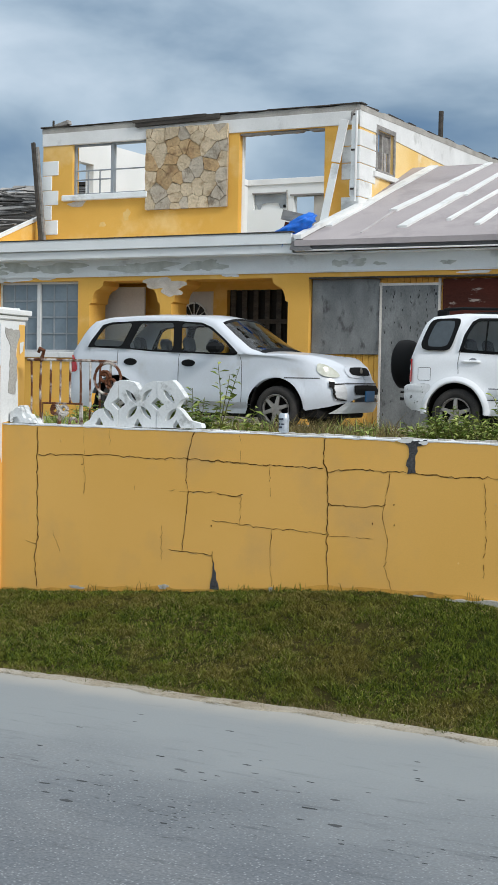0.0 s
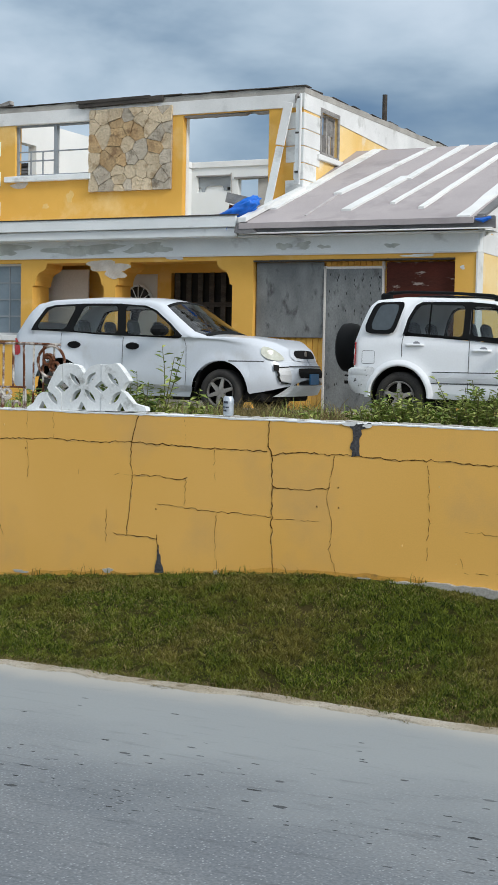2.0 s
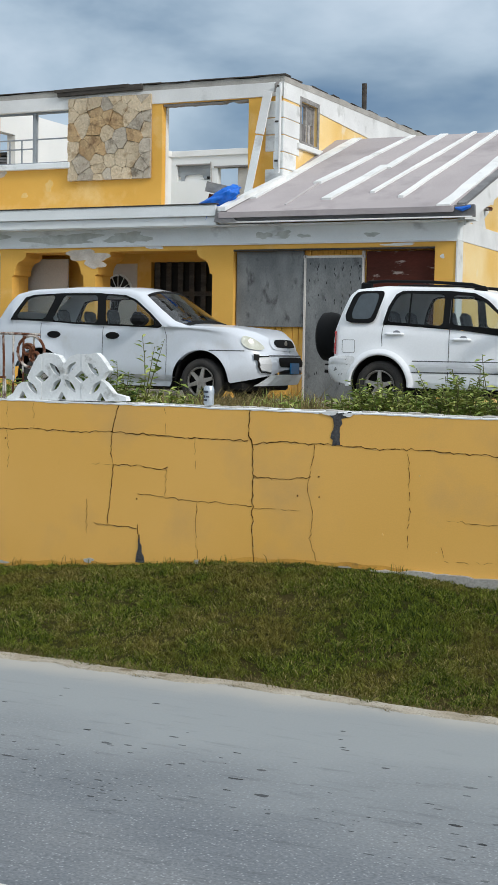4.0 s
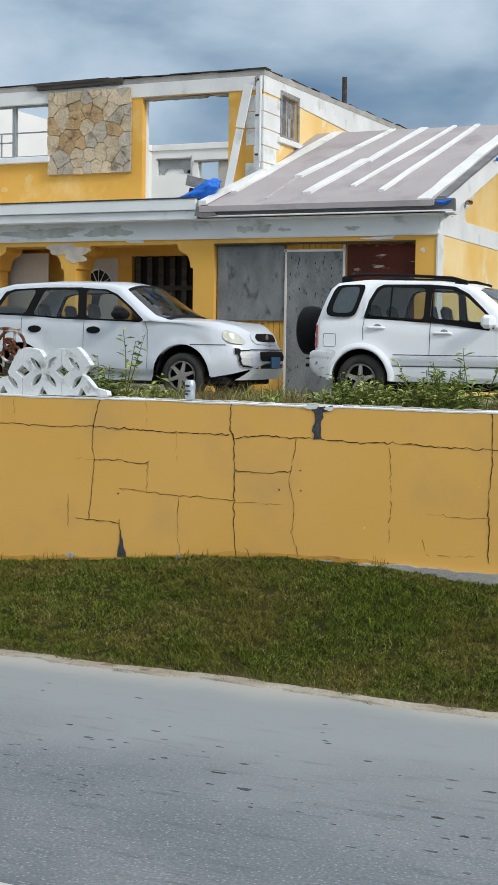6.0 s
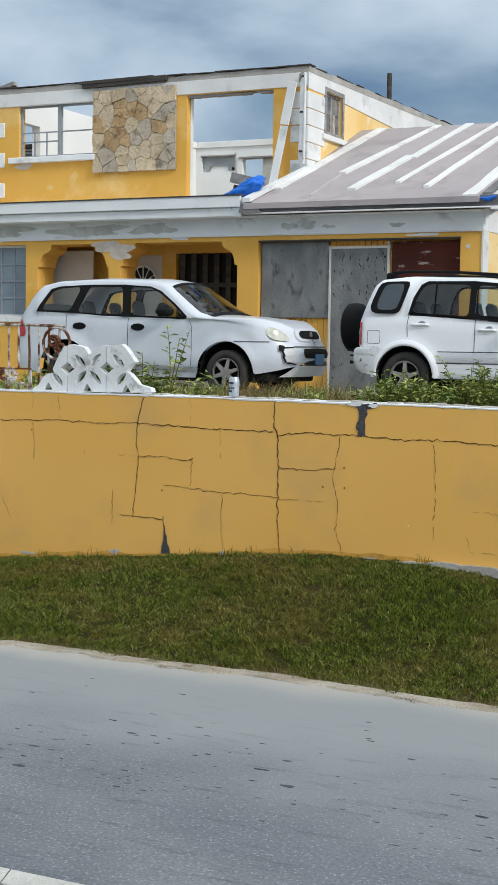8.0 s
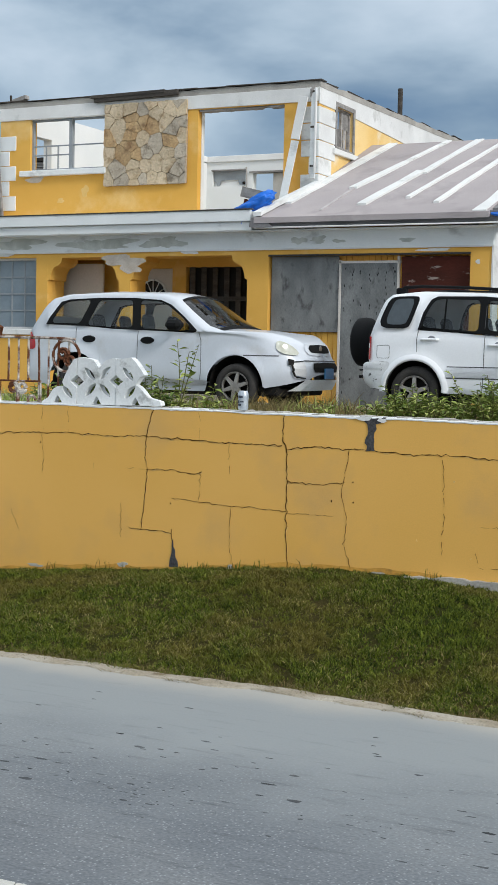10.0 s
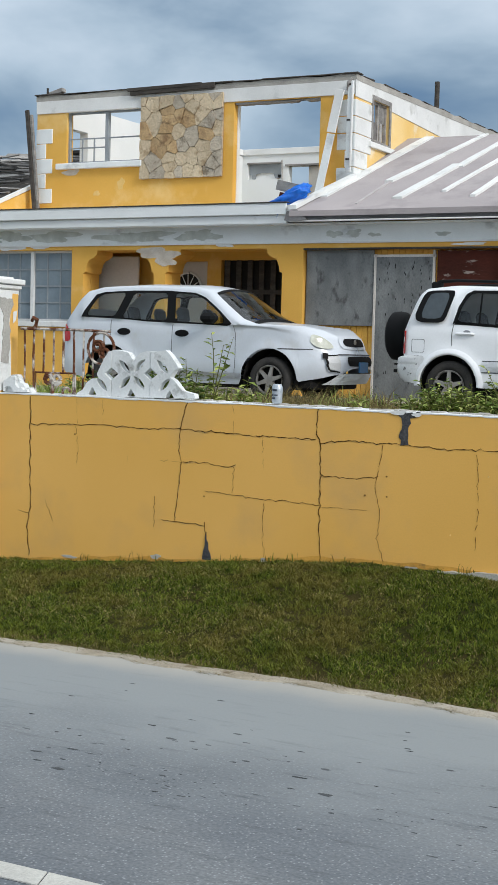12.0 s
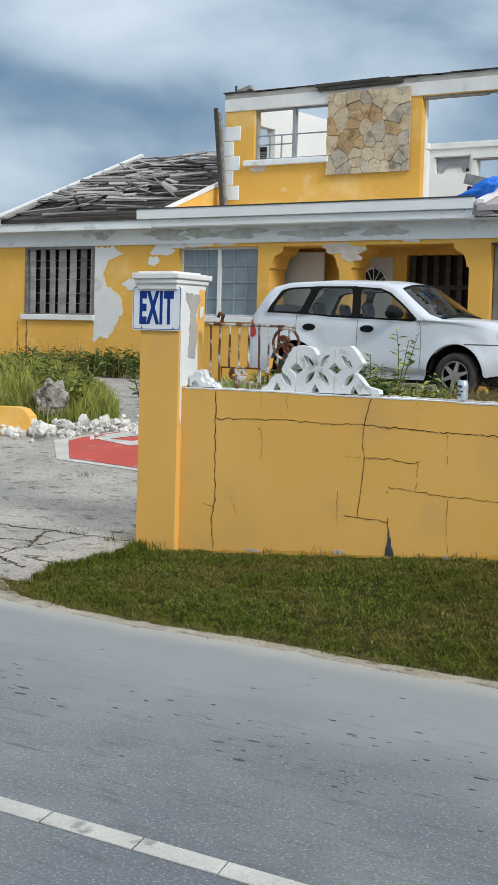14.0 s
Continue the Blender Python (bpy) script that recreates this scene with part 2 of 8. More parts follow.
    dr.inputs["From Min"].default_value, dr.inputs["From Max"].default_value, dr.inputs["To Max"].default_value = 5.92, 6.24, 0.95
    L(da.outputs[0], dr.inputs["Value"])
    L(dr.outputs["Result"], m4.inputs["Factor"])
    L(m3.outputs["Result"], m4.inputs["A"])
    m4.inputs["B"].default_value = (0.375, 0.36, 0.325, 1)
    L(m4.outputs["Result"], b.inputs["Base Color"])


dusty_asphalt()
SAND = material("dusty_sand_edge", (0.42, 0.385, 0.32), 0.95, (0.29, 0.25, 0.185), 4.5, 120, grain=0.25, bump=0.5, stain=(0.17, 0.135, 0.085), stain_scale=9, stain_at=(0.60, 0.70))
SOIL = material("dry_soil", (0.17, 0.135, 0.085), 0.95, (0.10, 0.09, 0.05), 2.0, 60, grain=0.3, bump=0.6)
# Soil colour kept near black: it paints the shade between the blades.
TURF = material("shade_darkened_turf_soil", (0.028, 0.030, 0.009), 0.95, (0.048, 0.039, 0.015), 1.8, 90, grain=0.35, bump=0.6)
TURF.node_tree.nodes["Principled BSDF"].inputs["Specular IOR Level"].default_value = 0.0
LINE = material("worn_white_road_paint", (0.55, 0.54, 0.49), 0.8, (0.42, 0.41, 0.38), 3.5, 120, grain=0.12, bump=0.3, stain=(0.27, 0.27, 0.265), stain_scale=9, stain_at=(0.6, 0.68))
RED = material("faded_red_paint", (0.50, 0.085, 0.065), 0.85, (0.42, 0.075, 0.06), 2.5, 90, grain=0.12, bump=0.3, stain=(0.42, 0.22, 0.19), stain_scale=3.5, stain_at=(0.62, 0.7))
DARK = material("crack_shadow", (0.085, 0.052, 0.022), 1.0, grain=0.3, bump=0)
OLD_WOOD = material("weathered_grey_timber", (0.33, 0.315, 0.295), 0.9, (0.19, 0.18, 0.17), 2.5, 45, grain=0.25, bump=0.5, stretch=(0.6, 4, 4), per_piece=0.5)
DARK_WOOD = material("dark_rotten_timber", (0.085, 0.075, 0.065), 0.9, (0.05, 0.045, 0.04), 3, 40, grain=0.3, bump=0.4, stretch=(0.6, 4, 4))
CRACK = material("brown_wall_crack", (0.125, 0.062, 0.016), 1.0, grain=0.3, bump=0)
CRACK.node_tree.nodes["Principled BSDF"].inputs["Specular IOR Level"].default_value = 0.0
# Pale tone for painted crack highlights and for specks of lost paint.
HIGHLIGHT_CHIP = material("crack_highlight_and_chip_paint", (0.84, 0.54, 0.19), 0.8, grain=0.1, bump=0)
GREY_BOARD = material("weathered_grey_plywood", (0.235, 0.245, 0.24), 0.85, (0.15, 0.157, 0.157), 2.6, 45, grain=0.14, bump=0.3, stretch=(1.6, 1, 0.8), stain=(0.085, 0.085, 0.085), stain_scale=4.5, stain_at=(0.57, 0.70))
BROWN_BOARD = material("dark_brown_board", (0.085, 0.022, 0.014), 0.9, (0.06, 0.018, 0.012), 2, 50, grain=0.15, bump=0.2, stain=(0.33, 0.27, 0.23), stain_scale=7, stain_at=(0.61, 0.68), stretch=(0.6, 1, 1.8))
ROOF = material("faded_mauve_roofing_felt", (0.43, 0.385, 0.38), 0.85, (0.37, 0.332, 0.33), 0.8, 90, grain=0.08, bump=0.3, stain=(0.30, 0.27, 0.27), stain_scale=1.3, stain_at=(0.52, 0.72))
GUTTER = material("weathered_gutter_board", (0.22, 0.215, 0.215), 0.8, (0.13, 0.13, 0.132), 2.6, 60, grain=0.22, bump=0.25, stretch=(0.5, 1, 2))
STONE = [material("cut_stone_%s" % n, a, 0.9, b, 3.5, 26, grain=0.13, bump=0.8, stain=c, stain_scale=6, stain_at=(0.53, 0.68), per_piece=0.13, fine_bump=0.03) for n, a, b, c in (
    ("buff", (0.64, 0.53, 0.375), (0.53, 0.42, 0.28), (0.36, 0.26, 0.155)),
    ("tan", (0.54, 0.39, 0.22), (0.40, 0.26, 0.13), (0.24, 0.15, 0.08)),
    ("grey", (0.52, 0.455, 0.36), (0.40, 0.345, 0.27), (0.20, 0.165, 0.12)))]
MORTAR = material("stone_mortar", (0.40, 0.32, 0.22), 0.95, grain=0.25, bump=0.5)
BLUE_TARP = material("blue_plastic_tarp", (0.004, 0.17, 0.72), 0.4, (0.004, 0.11, 0.52), 5, 30, grain=0.1, bump=0.1)
RUST = material("rusted_white_iron", (0.62, 0.58, 0.52), 0.7, (0.55, 0.50, 0.44), 8, 60, grain=0.15, bump=0.4, stain=(0.12, 0.042, 0.018), stain_scale=8, stain_at=(0.40, 0.50))
BLOCK_WHITE = material("chalky_white_block", (0.76, 0.775, 0.77), 0.85, (0.64, 0.655, 0.65), 4, 60, grain=0.06, bump=0.15, stain=(0.30, 0.30, 0.28), stain_scale=7, stain_at=(0.58, 0.70))
SIGN_WHITE = material("white_sign_enamel", (0.82, 0.84, 0.86), 0.35, spread=0.06, grain=0.02, bump=0)
SIGN_BLUE = material("blue_sign_letters", (0.006, 0.040, 0.24), 0.6, spread=0.1, grain=0.05, bump=0)
STEEL = material("dull_steel", (0.35, 0.35, 0.34), 0.45, metallic=0.9, bump=0.1)
RUBBER = material("dusty_tyre_rubber", (0.035, 0.034, 0.033), 0.85, (0.06, 0.055, 0.05), 6, 80, grain=0.2, bump=0.3)
CAR_WHITE = material("white_car_paint", (0.86, 0.875, 0.89), 0.28, (0.82, 0.835, 0.85), 1.2, 40, grain=0.02, bump=0, coat=0.5, stain=(0.60, 0.58, 0.54), stain_scale=2.2, stain_at=(0.60, 0.85))
DUSTY_WHITE = material("dusty_bluish_white_paint", (0.62, 0.655, 0.70), 0.30, (0.57, 0.60, 0.64), 1.2, 40, grain=0.02, bump=0, coat=0.4, stain=(0.50, 0.50, 0.49), stain_scale=2.4, stain_at=(0.58, 0.82))
CAR_BLACK = material("black_plastic_trim", (0.004, 0.0045, 0.005), 0.75, grain=0.1, bump=0.05)
SEAT_CLOTH = material("grey_seat_cloth", (0.11, 0.12, 0.135), 0.9, grain=0.2, bump=0.2)
CAVITY = material("dark_wheel_arch", (0.016, 0.015, 0.014), 0.95, grain=0.2, bump=0)
RIM = material("dusty_alloy_rim", (0.42, 0.40, 0.37), 0.5, (0.30, 0.275, 0.245), 9, 60, metallic=0.6, grain=0.1, bump=0.1)
LAMP_LENS = material("yellowed_headlamp_lens", (0.60, 0.61, 0.53), 0.15, (0.46, 0.46, 0.37), 9, 40, grain=0.06, bump=0, coat=0.6)
RED_LENS = material("red_lamp_lens", (0.58, 0.022, 0.02), 0.2, grain=0.05, bump=0, coat=0.5)
PLATE_BLUE = material("blue_number_plate", (0.025, 0.19, 0.42), 0.45, grain=0.1, bump=0)
CAR_GLASS = glass("tinted_car_glass", (0.86, 0.93, 0.92), clear=0.9)
SCREEN_GLASS = glass("dark_windscreen_glass", (0.80, 0.92, 0.90), clear=0.42)
DARK_GLASS = glass("dark_tinted_glass", (0.80, 0.86, 0.86), clear=0.8)
WINDOW_GLASS = material("dull_window_glass", (0.17, 0.215, 0.25), 0.22, (0.25, 0.30, 0.33), 1.8, 20, grain=0.05, bump=0)
CAR_DULL_GLASS = material("dull_dark_car_glass", (0.045, 0.06, 0.07), 0.15, (0.07, 0.085, 0.095), 3, 20, grain=0.05, bump=0)
# Near-black sheets of this colour stand for shaded rooms behind the openings.
ROOM_DARK = material("painted_room_shade", (0.03, 0.028, 0.026), 1.0, grain=0.2, bump=0)
ALU = material("tin_can_metal", (0.62, 0.65, 0.68), 0.35, (0.45, 0.50, 0.55), 30, 90, metallic=0.5, grain=0.1, bump=0)
CAN_PRINT = material("dark_can_print", (0.05, 0.06, 0.09), 0.4, bump=0)
RUBBLE = material("white_limestone_rubble", (0.80, 0.78, 0.73), 0.9, (0.52, 0.50, 0.45), 6, 60, grain=0.15, bump=0.5, per_piece=0.2)
GRASS = per_island("verge_grass_blades", (0.009, 0.027, 0.002), (0.162, 0.195, 0.019), rough=0.95, patch=(0.155, 0.122, 0.028))
YELLOW_GRASS = per_island("yellowing_grass", (0.30, 0.26, 0.07), (0.16, 0.18, 0.04))
DRY_GRASS = per_island("dry_grass_stalks", (0.22, 0.165, 0.066), (0.085, 0.075, 0.028), rough=0.85)
STRAW = per_island("straw_in_turf", (0.40, 0.33, 0.13), (0.18, 0.155, 0.045), rough=0.85)
BANK = per_island("bank_grass_blades", (0.11, 0.17, 0.025), (0.42, 0.40, 0.09), rough=0.8)
LEAF = per_island("weed_leaves", (0.11, 0.18, 0.030), (0.43, 0.46, 0.14), rough=0.8)
DARK_LEAF = per_island("dark_bush_leaves", (0.045, 0.095, 0.018), (0.24, 0.28, 0.07), rough=0.8)
TAR = per_island("dark_tar_spot", (0.028, 0.030, 0.032), (0.125, 0.134, 0.140), rough=0.9)
STEM = material("weed_stem", (0.13, 0.13, 0.05), 0.8, bump=0)


# ---------------------------------------------------------------- mesh helpers
def link(name, bm, mat, parent=None, label="", smooth=False):
    bmesh.ops.recalc_face_normals(bm, faces=bm.faces)
    me = bpy.data.meshes.new(name)
    bm.to_mesh(me)
    bm.free()
    for m in (mat if isinstance(mat, (list, tuple)) else [mat]):
        me.materials.append(m)
    if smooth:
        me.polygons.foreach_set("use_smooth", [True] * len(me.polygons))
    ob = new(name, me)
    if parent:
        ob.parent = parent
    if label:
        ob["label"] = label
    return ob


def part(name, bm, mat, parent, label="", smooth=False):
    return link(name, bm, mat, parent, label, smooth)


def raw(name, verts, faces, mat, parent=None, label="", smooth=False):
    me = bpy.data.meshes.new(name)
    me.from_pydata(verts, [], faces)
    me.materials.append(mat)
    if smooth:
        me.polygons.foreach_set("use_smooth", [True] * len(me.polygons))
    ob = new(name, me)
    if parent:
        ob.parent = parent
    if label:
        ob["label"] = label
    return ob


def thing(name, label, category, at=(0, 0, 0), group="", kind=""):
    ob = new(name)
    ob.location = at
    ob.empty_display_size = 0.1
    return tagged(ob, label, category, group, kind)


def box(bm, lo, hi, bevel=0.0, m=None, jitter=0.0):
    """A box between two corners, with worn edges where asked."""
    g = bmesh.ops.create_cube(bm, size=1.0)["verts"]
    c = [(a + b) / 2 for a, b in zip(lo, hi)]
    s = [abs(b - a) for a, b in zip(lo, hi)]
    for v in g:
        v.co = Vector((v.co.x * s[0] + c[0], v.co.y * s[1] + c[1], v.co.z * s[2] + c[2]))
        if jitter:
            v.co += Vector([random.uniform(-jitter, jitter) for _ in range(3)])
    if m is not None:
        bmesh.ops.transform(bm, matrix=m, verts=g)
    if bevel:
        edges = list({e for v in g for e in v.link_edges})
        bmesh.ops.bevel(bm, geom=edges, offset=bevel, segments=1, affect="EDGES")
    return bm


def a_box(lo, hi, bevel=0.0, m=None, jitter=0.0):
    return box(bmesh.new(), lo, hi, bevel, m, jitter)


def prism(bm, outline, y0, y1, axis="y"):
    """A flat outline (u, z) given thickness along y (or x)."""
    def at(u, w, d):
        return (u, d, w) if axis == "y" else ((d, u, w) if axis == "x" else (u, w, d))
    front = [bm.verts.new(at(u, w, y0)) for u, w in outline]
    back = [bm.verts.new(at(u, w, y1)) for u, w in outline]
    bm.faces.new(front)
    bm.faces.new(back[::-1])
    n = len(outline)
    for i in range(n):
        bm.faces.new((front[i], front[(i + 1) % n], back[(i + 1) % n], back[i]))
    return bm


def bar(bm, a, b, width, depth, up=(0, 0, 1), bevel=0.0):
    """A straight bar of rectangular section from a to b."""
    a, b = Vector(a), Vector(b)
    d = (b - a).normalized()
    s = d.cross(Vector(up)).normalized()
    u = s.cross(d)
    m = Matrix((( d.x, s.x, u.x, (a.x + b.x) / 2), (d.y, s.y, u.y, (a.y + b.y) / 2), (d.z, s.z, u.z, (a.z + b.z) / 2), (0, 0, 0, 1)))
    l = (b - a).length / 2
    return box(bm, (-l, -width / 2, -depth / 2), (l, width / 2, depth / 2), bevel, m)


def tube(bm, pts, r, sides=6, closed=False):
    """A round bar along a line of points."""
    pts = [Vector(p) for p in pts]
    rings = []
    for i, p in enumerate(pts):
        d = (pts[min(i + 1, len(pts) - 1)] - pts[max(i - 1, 0)]).normalized()
        s = d.orthogonal().normalized() if abs(d.z) > 0.95 else d.cross(Vector((0, 0, 1))).normalized()
        u = s.cross(d)
        rr = r[i] if isinstance(r, (list, tuple)) else r
        rings.append([bm.verts.new(p + rr * (math.cos(k * math.tau / sides) * s + math.sin(k * math.tau / sides) * u)) for k in range(sides)])
    for a, b in zip(rings, rings[1:]):
        for k in range(sides):
            bm.faces.new((a[k], a[(k + 1) % sides], b[(k + 1) % sides], b[k]))
    bm.faces.new(rings[0][::-1])
    bm.faces.new(rings[-1])
    return bm


def pierced(u0, u1, z0, z1, d0, d1, holes, axis="y", top=None):
    """A wall with real openings: holes are (u0, u1, z0, z1). axis: the wall's thin direction. top: a rise of the upper edge along u."""
    bm = bmesh.new()
    us = sorted({u0, u1, *[h[0] for h in holes], *[h[1] for h in holes]})
    zs = sorted({z0, z1, *[h[2] for h in holes], *[h[3] for h in holes]})
    solid = lambda i, j: 0 <= i < len(us) - 1 and 0 <= j < len(zs) - 1 and not any(
        h[0] < (us[i] + us[i + 1]) / 2 < h[1] and h[2] < (zs[j] + zs[j + 1]) / 2 < h[3] for h in holes)
    cache = {}

    def v(i, j, d):
        if (i, j, d) not in cache:
            z = zs[j] + (top(us[i]) if top and j == len(zs) - 1 else 0)
            cache[i, j, d] = bm.verts.new((us[i], d, z) if axis == "y" else (d, us[i], z))
        return cache[i, j, d]
    for i in range(len(us) - 1):
        for j in range(len(zs) - 1):
            if not solid(i, j):
                continue
            for d in (d0, d1):
                bm.faces.new((v(i, j, d), v(i + 1, j, d), v(i + 1, j + 1, d), v(i, j + 1, d)))
            for di, dj, (a, b) in ((-1, 0, ((i, j), (i, j + 1))), (1, 0, ((i + 1, j), (i + 1, j + 1))), (0, -1, ((i, j), (i + 1, j))), (0, 1, ((i, j + 1), (i + 1, j + 1)))):
                if not solid(i + di, j + dj):
                    bm.faces.new((v(*a, d0), v(*b, d0), v(*b, d1), v(*a, d1)))
    return bm


def blob(cx, cz, rx, rz, y, seed, thick=0.003, axis="y", n=22, rough=0.45):
    """A ragged flat patch, a few millimetres thick."""
    rnd = random.Random(seed)
    ph = [rnd.uniform(0, 6.28) for _ in range(4)]
    pts = []
    for k in range(n):
        a = k * math.tau / n
        r = 1 + rough * (0.5 * math.sin(2 * a + ph[0]) + 0.4 * math.sin(3 * a + ph[1]) + 0.35 * math.sin(5 * a + ph[2]) + 0.3 * rnd.uniform(-1, 1)) * 0.7
        pts.append((cx + rx * r * math.cos(a), cz + rz * r * math.sin(a)))
    return prism(bmesh.new(), pts, y, y + thick, axis)


def ragged(pts, amount=0.02, step=0.05, seed=1):
    """The outline with torn edges."""
    rnd, out = random.Random(seed), []
    for (ax, az), (bx, bz) in zip(pts, pts[1:] + pts[:1]):
        n = max(1, int(math.hypot(bx - ax, bz - az) / step))
        for i in range(n):
            k = amount if i else amount * .4
            out.append((ax + (bx - ax) * i / n + rnd.uniform(-k, k), az + (bz - az) * i / n + rnd.uniform(-k, k)))
    return out


def round_corners(pts, cut):
    """Round the corners of a closed outline, starting this far from each of them."""
    for d in (cut, cut * 0.4):
        out = []
        for (ax, az), (bx, bz) in zip(pts, pts[1:] + pts[:1]):
            u = min(0.42, d / max(1e-6, math.hypot(bx - ax, bz - az)))
            out += [(ax + (bx - ax) * u, az + (bz - az) * u), (bx + (ax - bx) * u, bz + (az - bz) * u)]
        pts = out
    return pts


def smoothstep(a, b, x):
    t = min(1.0, max(0.0, (x - a) / (b - a)))
    return t * t * (3 - 2 * t)


# ---------------------------------------------------------------- ground
ROAD_EDGE, LINE_Y, WALL_Y, YARD = 6.08, 3.41, 7.85, 0.85


def wall_foot(x):
    """Height of the soil along the foot of the boundary wall."""
    return 0.10 + 0.235 * smoothstep(-7.0, -3.0, x) - 0.06 * smoothstep(-2.7, -1.9, x) + 0.035 * smoothstep(-4.4, -3.2, x) if x > -6.9 else 0.10


def wobble(x, k=1.0):
    return -0.10 * smoothstep(-4.5, -2.5, x) + 0.05 * math.sin(1.7 * x * k + 0.4) + 0.03 * math.sin(4.1 * x * k)


def ground_height(x, y):
    if y < ROAD_EDGE:
        return -0.02
    drive = 1 - smoothstep(-6.5, -6.2, x)
    if y < 8.0:
        verge = -0.02 + wall_foot(max(x, -6.6)) * smoothstep(ROAD_EDGE + 0.02, 8.1, y) ** 0.8
        apron = -0.02 + 0.14 * smoothstep(ROAD_EDGE + 0.02, 7.9, y)
        return verge * (1 - drive) + apron * drive
    slope = min(YARD, 0.12 + 0.14 * (y - 7.9))
    return slope if x < -6.3 else YARD


def build_ground():
    bm = bmesh.new()
    xs = [-900, -300, -80, -40] + [-30 + 0.5 * i for i in range(36)] + [-12 + 0.2 * i for i in range(75)] + [4, 8, 20, 60, 200, 900]
    ys = [-900, -200, -40, -3.2, 5.95] + [6.0 + 0.05 * i for i in range(13)] + [6.65 + 0.15 * i for i in range(9)] + [8.01 + 0.3 * i for i in range(21)] + [15 + i for i in range(8)] + [30, 60, 200, 1500]
    grid = [[bm.verts.new((x, y, ground_height(x, y) - (0.0 if -3 < y else 0.02))) for y in ys] for x in xs]
    for i in range(len(xs) - 1):
        for j in range(len(ys) - 1):
            bm.faces.new((grid[i][j], grid[i + 1][j], grid[i + 1][j + 1], grid[i][j + 1]))
    return tagged(link("ground", bm, TURF, smooth=True), "bare trodden soil under the verge and the yard, darkened for shade between blades", "ground", kind="structure")


build_ground()


def build_road():
    bm = bmesh.new()
    xs = [-400, -100, -40] + [-20 + 0.25 * i for i in range(100)] + [10, 40, 400]
    lo = [bm.verts.new((x, -0.7, 0.0)) for x in xs]
    mid = [bm.verts.new((x, LINE_Y, 0.0)) for x in xs]
    hi = [bm.verts.new((x, ROAD_EDGE + 0.05 + wobble(x) * 0.7, 0.0)) for x in xs]
    for i in range(len(xs) - 1):
        bm.faces.new((lo[i], lo[i + 1], mid[i + 1], mid[i]))
        bm.faces.new((mid[i], mid[i + 1], hi[i + 1], hi[i]))
    road = tagged(link("road", bm, ASPHALT), "pale worn grey asphalt road with dark tar flecks", "road", kind="structure")
    # sandy shoulder
    bm = bmesh.new()
    fine = [-14 + 0.06 * i for i in range(270)]
    a = [bm.verts.new((x, ROAD_EDGE - 0.01 + wobble(x) * 0.6 + 0.05 * noise.noise((x * 4, 0, 0)) + 0.03 * noise.noise((x * 13, 0, 0)), -0.012)) for x in fine]
    b = [bm.verts.new((x, ROAD_EDGE + 0.10 + wobble(x) * 0.6 + 0.05 * noise.noise((x * 3, 1, 0)) + 0.03 * noise.noise((x * 11, 1, 0)) + 0.36 * (1 - smoothstep(-6.6, -5.8, x)), 0.0)) for x in fine]
    rows = [a]
    for k in range(1, 6):
        rows.append([bm.verts.new((p.co.x, p.co.y + (q.co.y - p.co.y) * k / 5, max(0.007, ground_height(p.co.x, p.co.y + (q.co.y - p.co.y) * k / 5) + 0.016))) for p, q in zip(a, b)])
    for v in b:
        bm.verts.remove(v)
    for p, q in zip(rows, rows[1:]):
        for i in range(len(fine) - 1):
            bm.faces.new((p[i], p[i + 1], q[i + 1], q[i]))
    part("sandy_edge", bm, SAND, road, "strip of pale dusty sand along the road")
    # centre line in worn segments
    line = bmesh.new()
    x, rnd = -16.0, random.Random(5)
    while x < 6:
        l = rnd.uniform(0.32, 0.40)
        prism(line, [(x, LINE_Y - 0.052), (x + l, LINE_Y - 0.052 + rnd.uniform(-.003, .003)), (x + l - 0.035, LINE_Y + 0.052), (x - 0.035, LINE_Y + 0.052)], 0.001, 0.005, "z")
        x += l + rnd.uniform(0.006, 0.012)
    part("centre_line", line, LINE, road, "worn white centre line")
    spots = bmesh.new()
    rnd = random.Random(11)
    nests = [(rnd.uniform(-9.5, 1.5), rnd.gauss(4.5, 0.16)) for k in range(26)]
    for k in range(820):
        x = rnd.uniform(-9.5, 1.5)
        y = rnd.choice((rnd.gauss(4.45, 0.13), rnd.gauss(4.55, 0.2), rnd.gauss(4.9, 0.25), rnd.uniform(3.6, 5.7)))
        tiny = rnd.random() < 0.45
        if tiny:
            nest = rnd.choice(nests)
            x, y = rnd.gauss(nest[0], 0.16), rnd.gauss(nest[1], 0.06)
        if not 3.55 < y < 5.95 or noise.noise((x * 0.9, y * 2, 8)) < -0.18:
            continue
        rx = rnd.uniform(0.004, 0.009) if tiny else rnd.uniform(0.008, 0.023) * (1.8 if rnd.random() < .15 else 1)
        ry = rx * rnd.uniform(0.22, 0.46)
        pts = [(x + rx * math.cos(i * math.tau / 7) * rnd.uniform(.5, 1.25), y + ry * math.sin(i * math.tau / 7) * rnd.uniform(.4, 1.3)) for i in range(7)]
        prism(spots, pts, 0.0002, 0.0008, "z")
    part("tar_flecks", spots, TAR, road, "small dark tar flecks pressed into the asphalt")["kind"] = "stuff"


build_road()


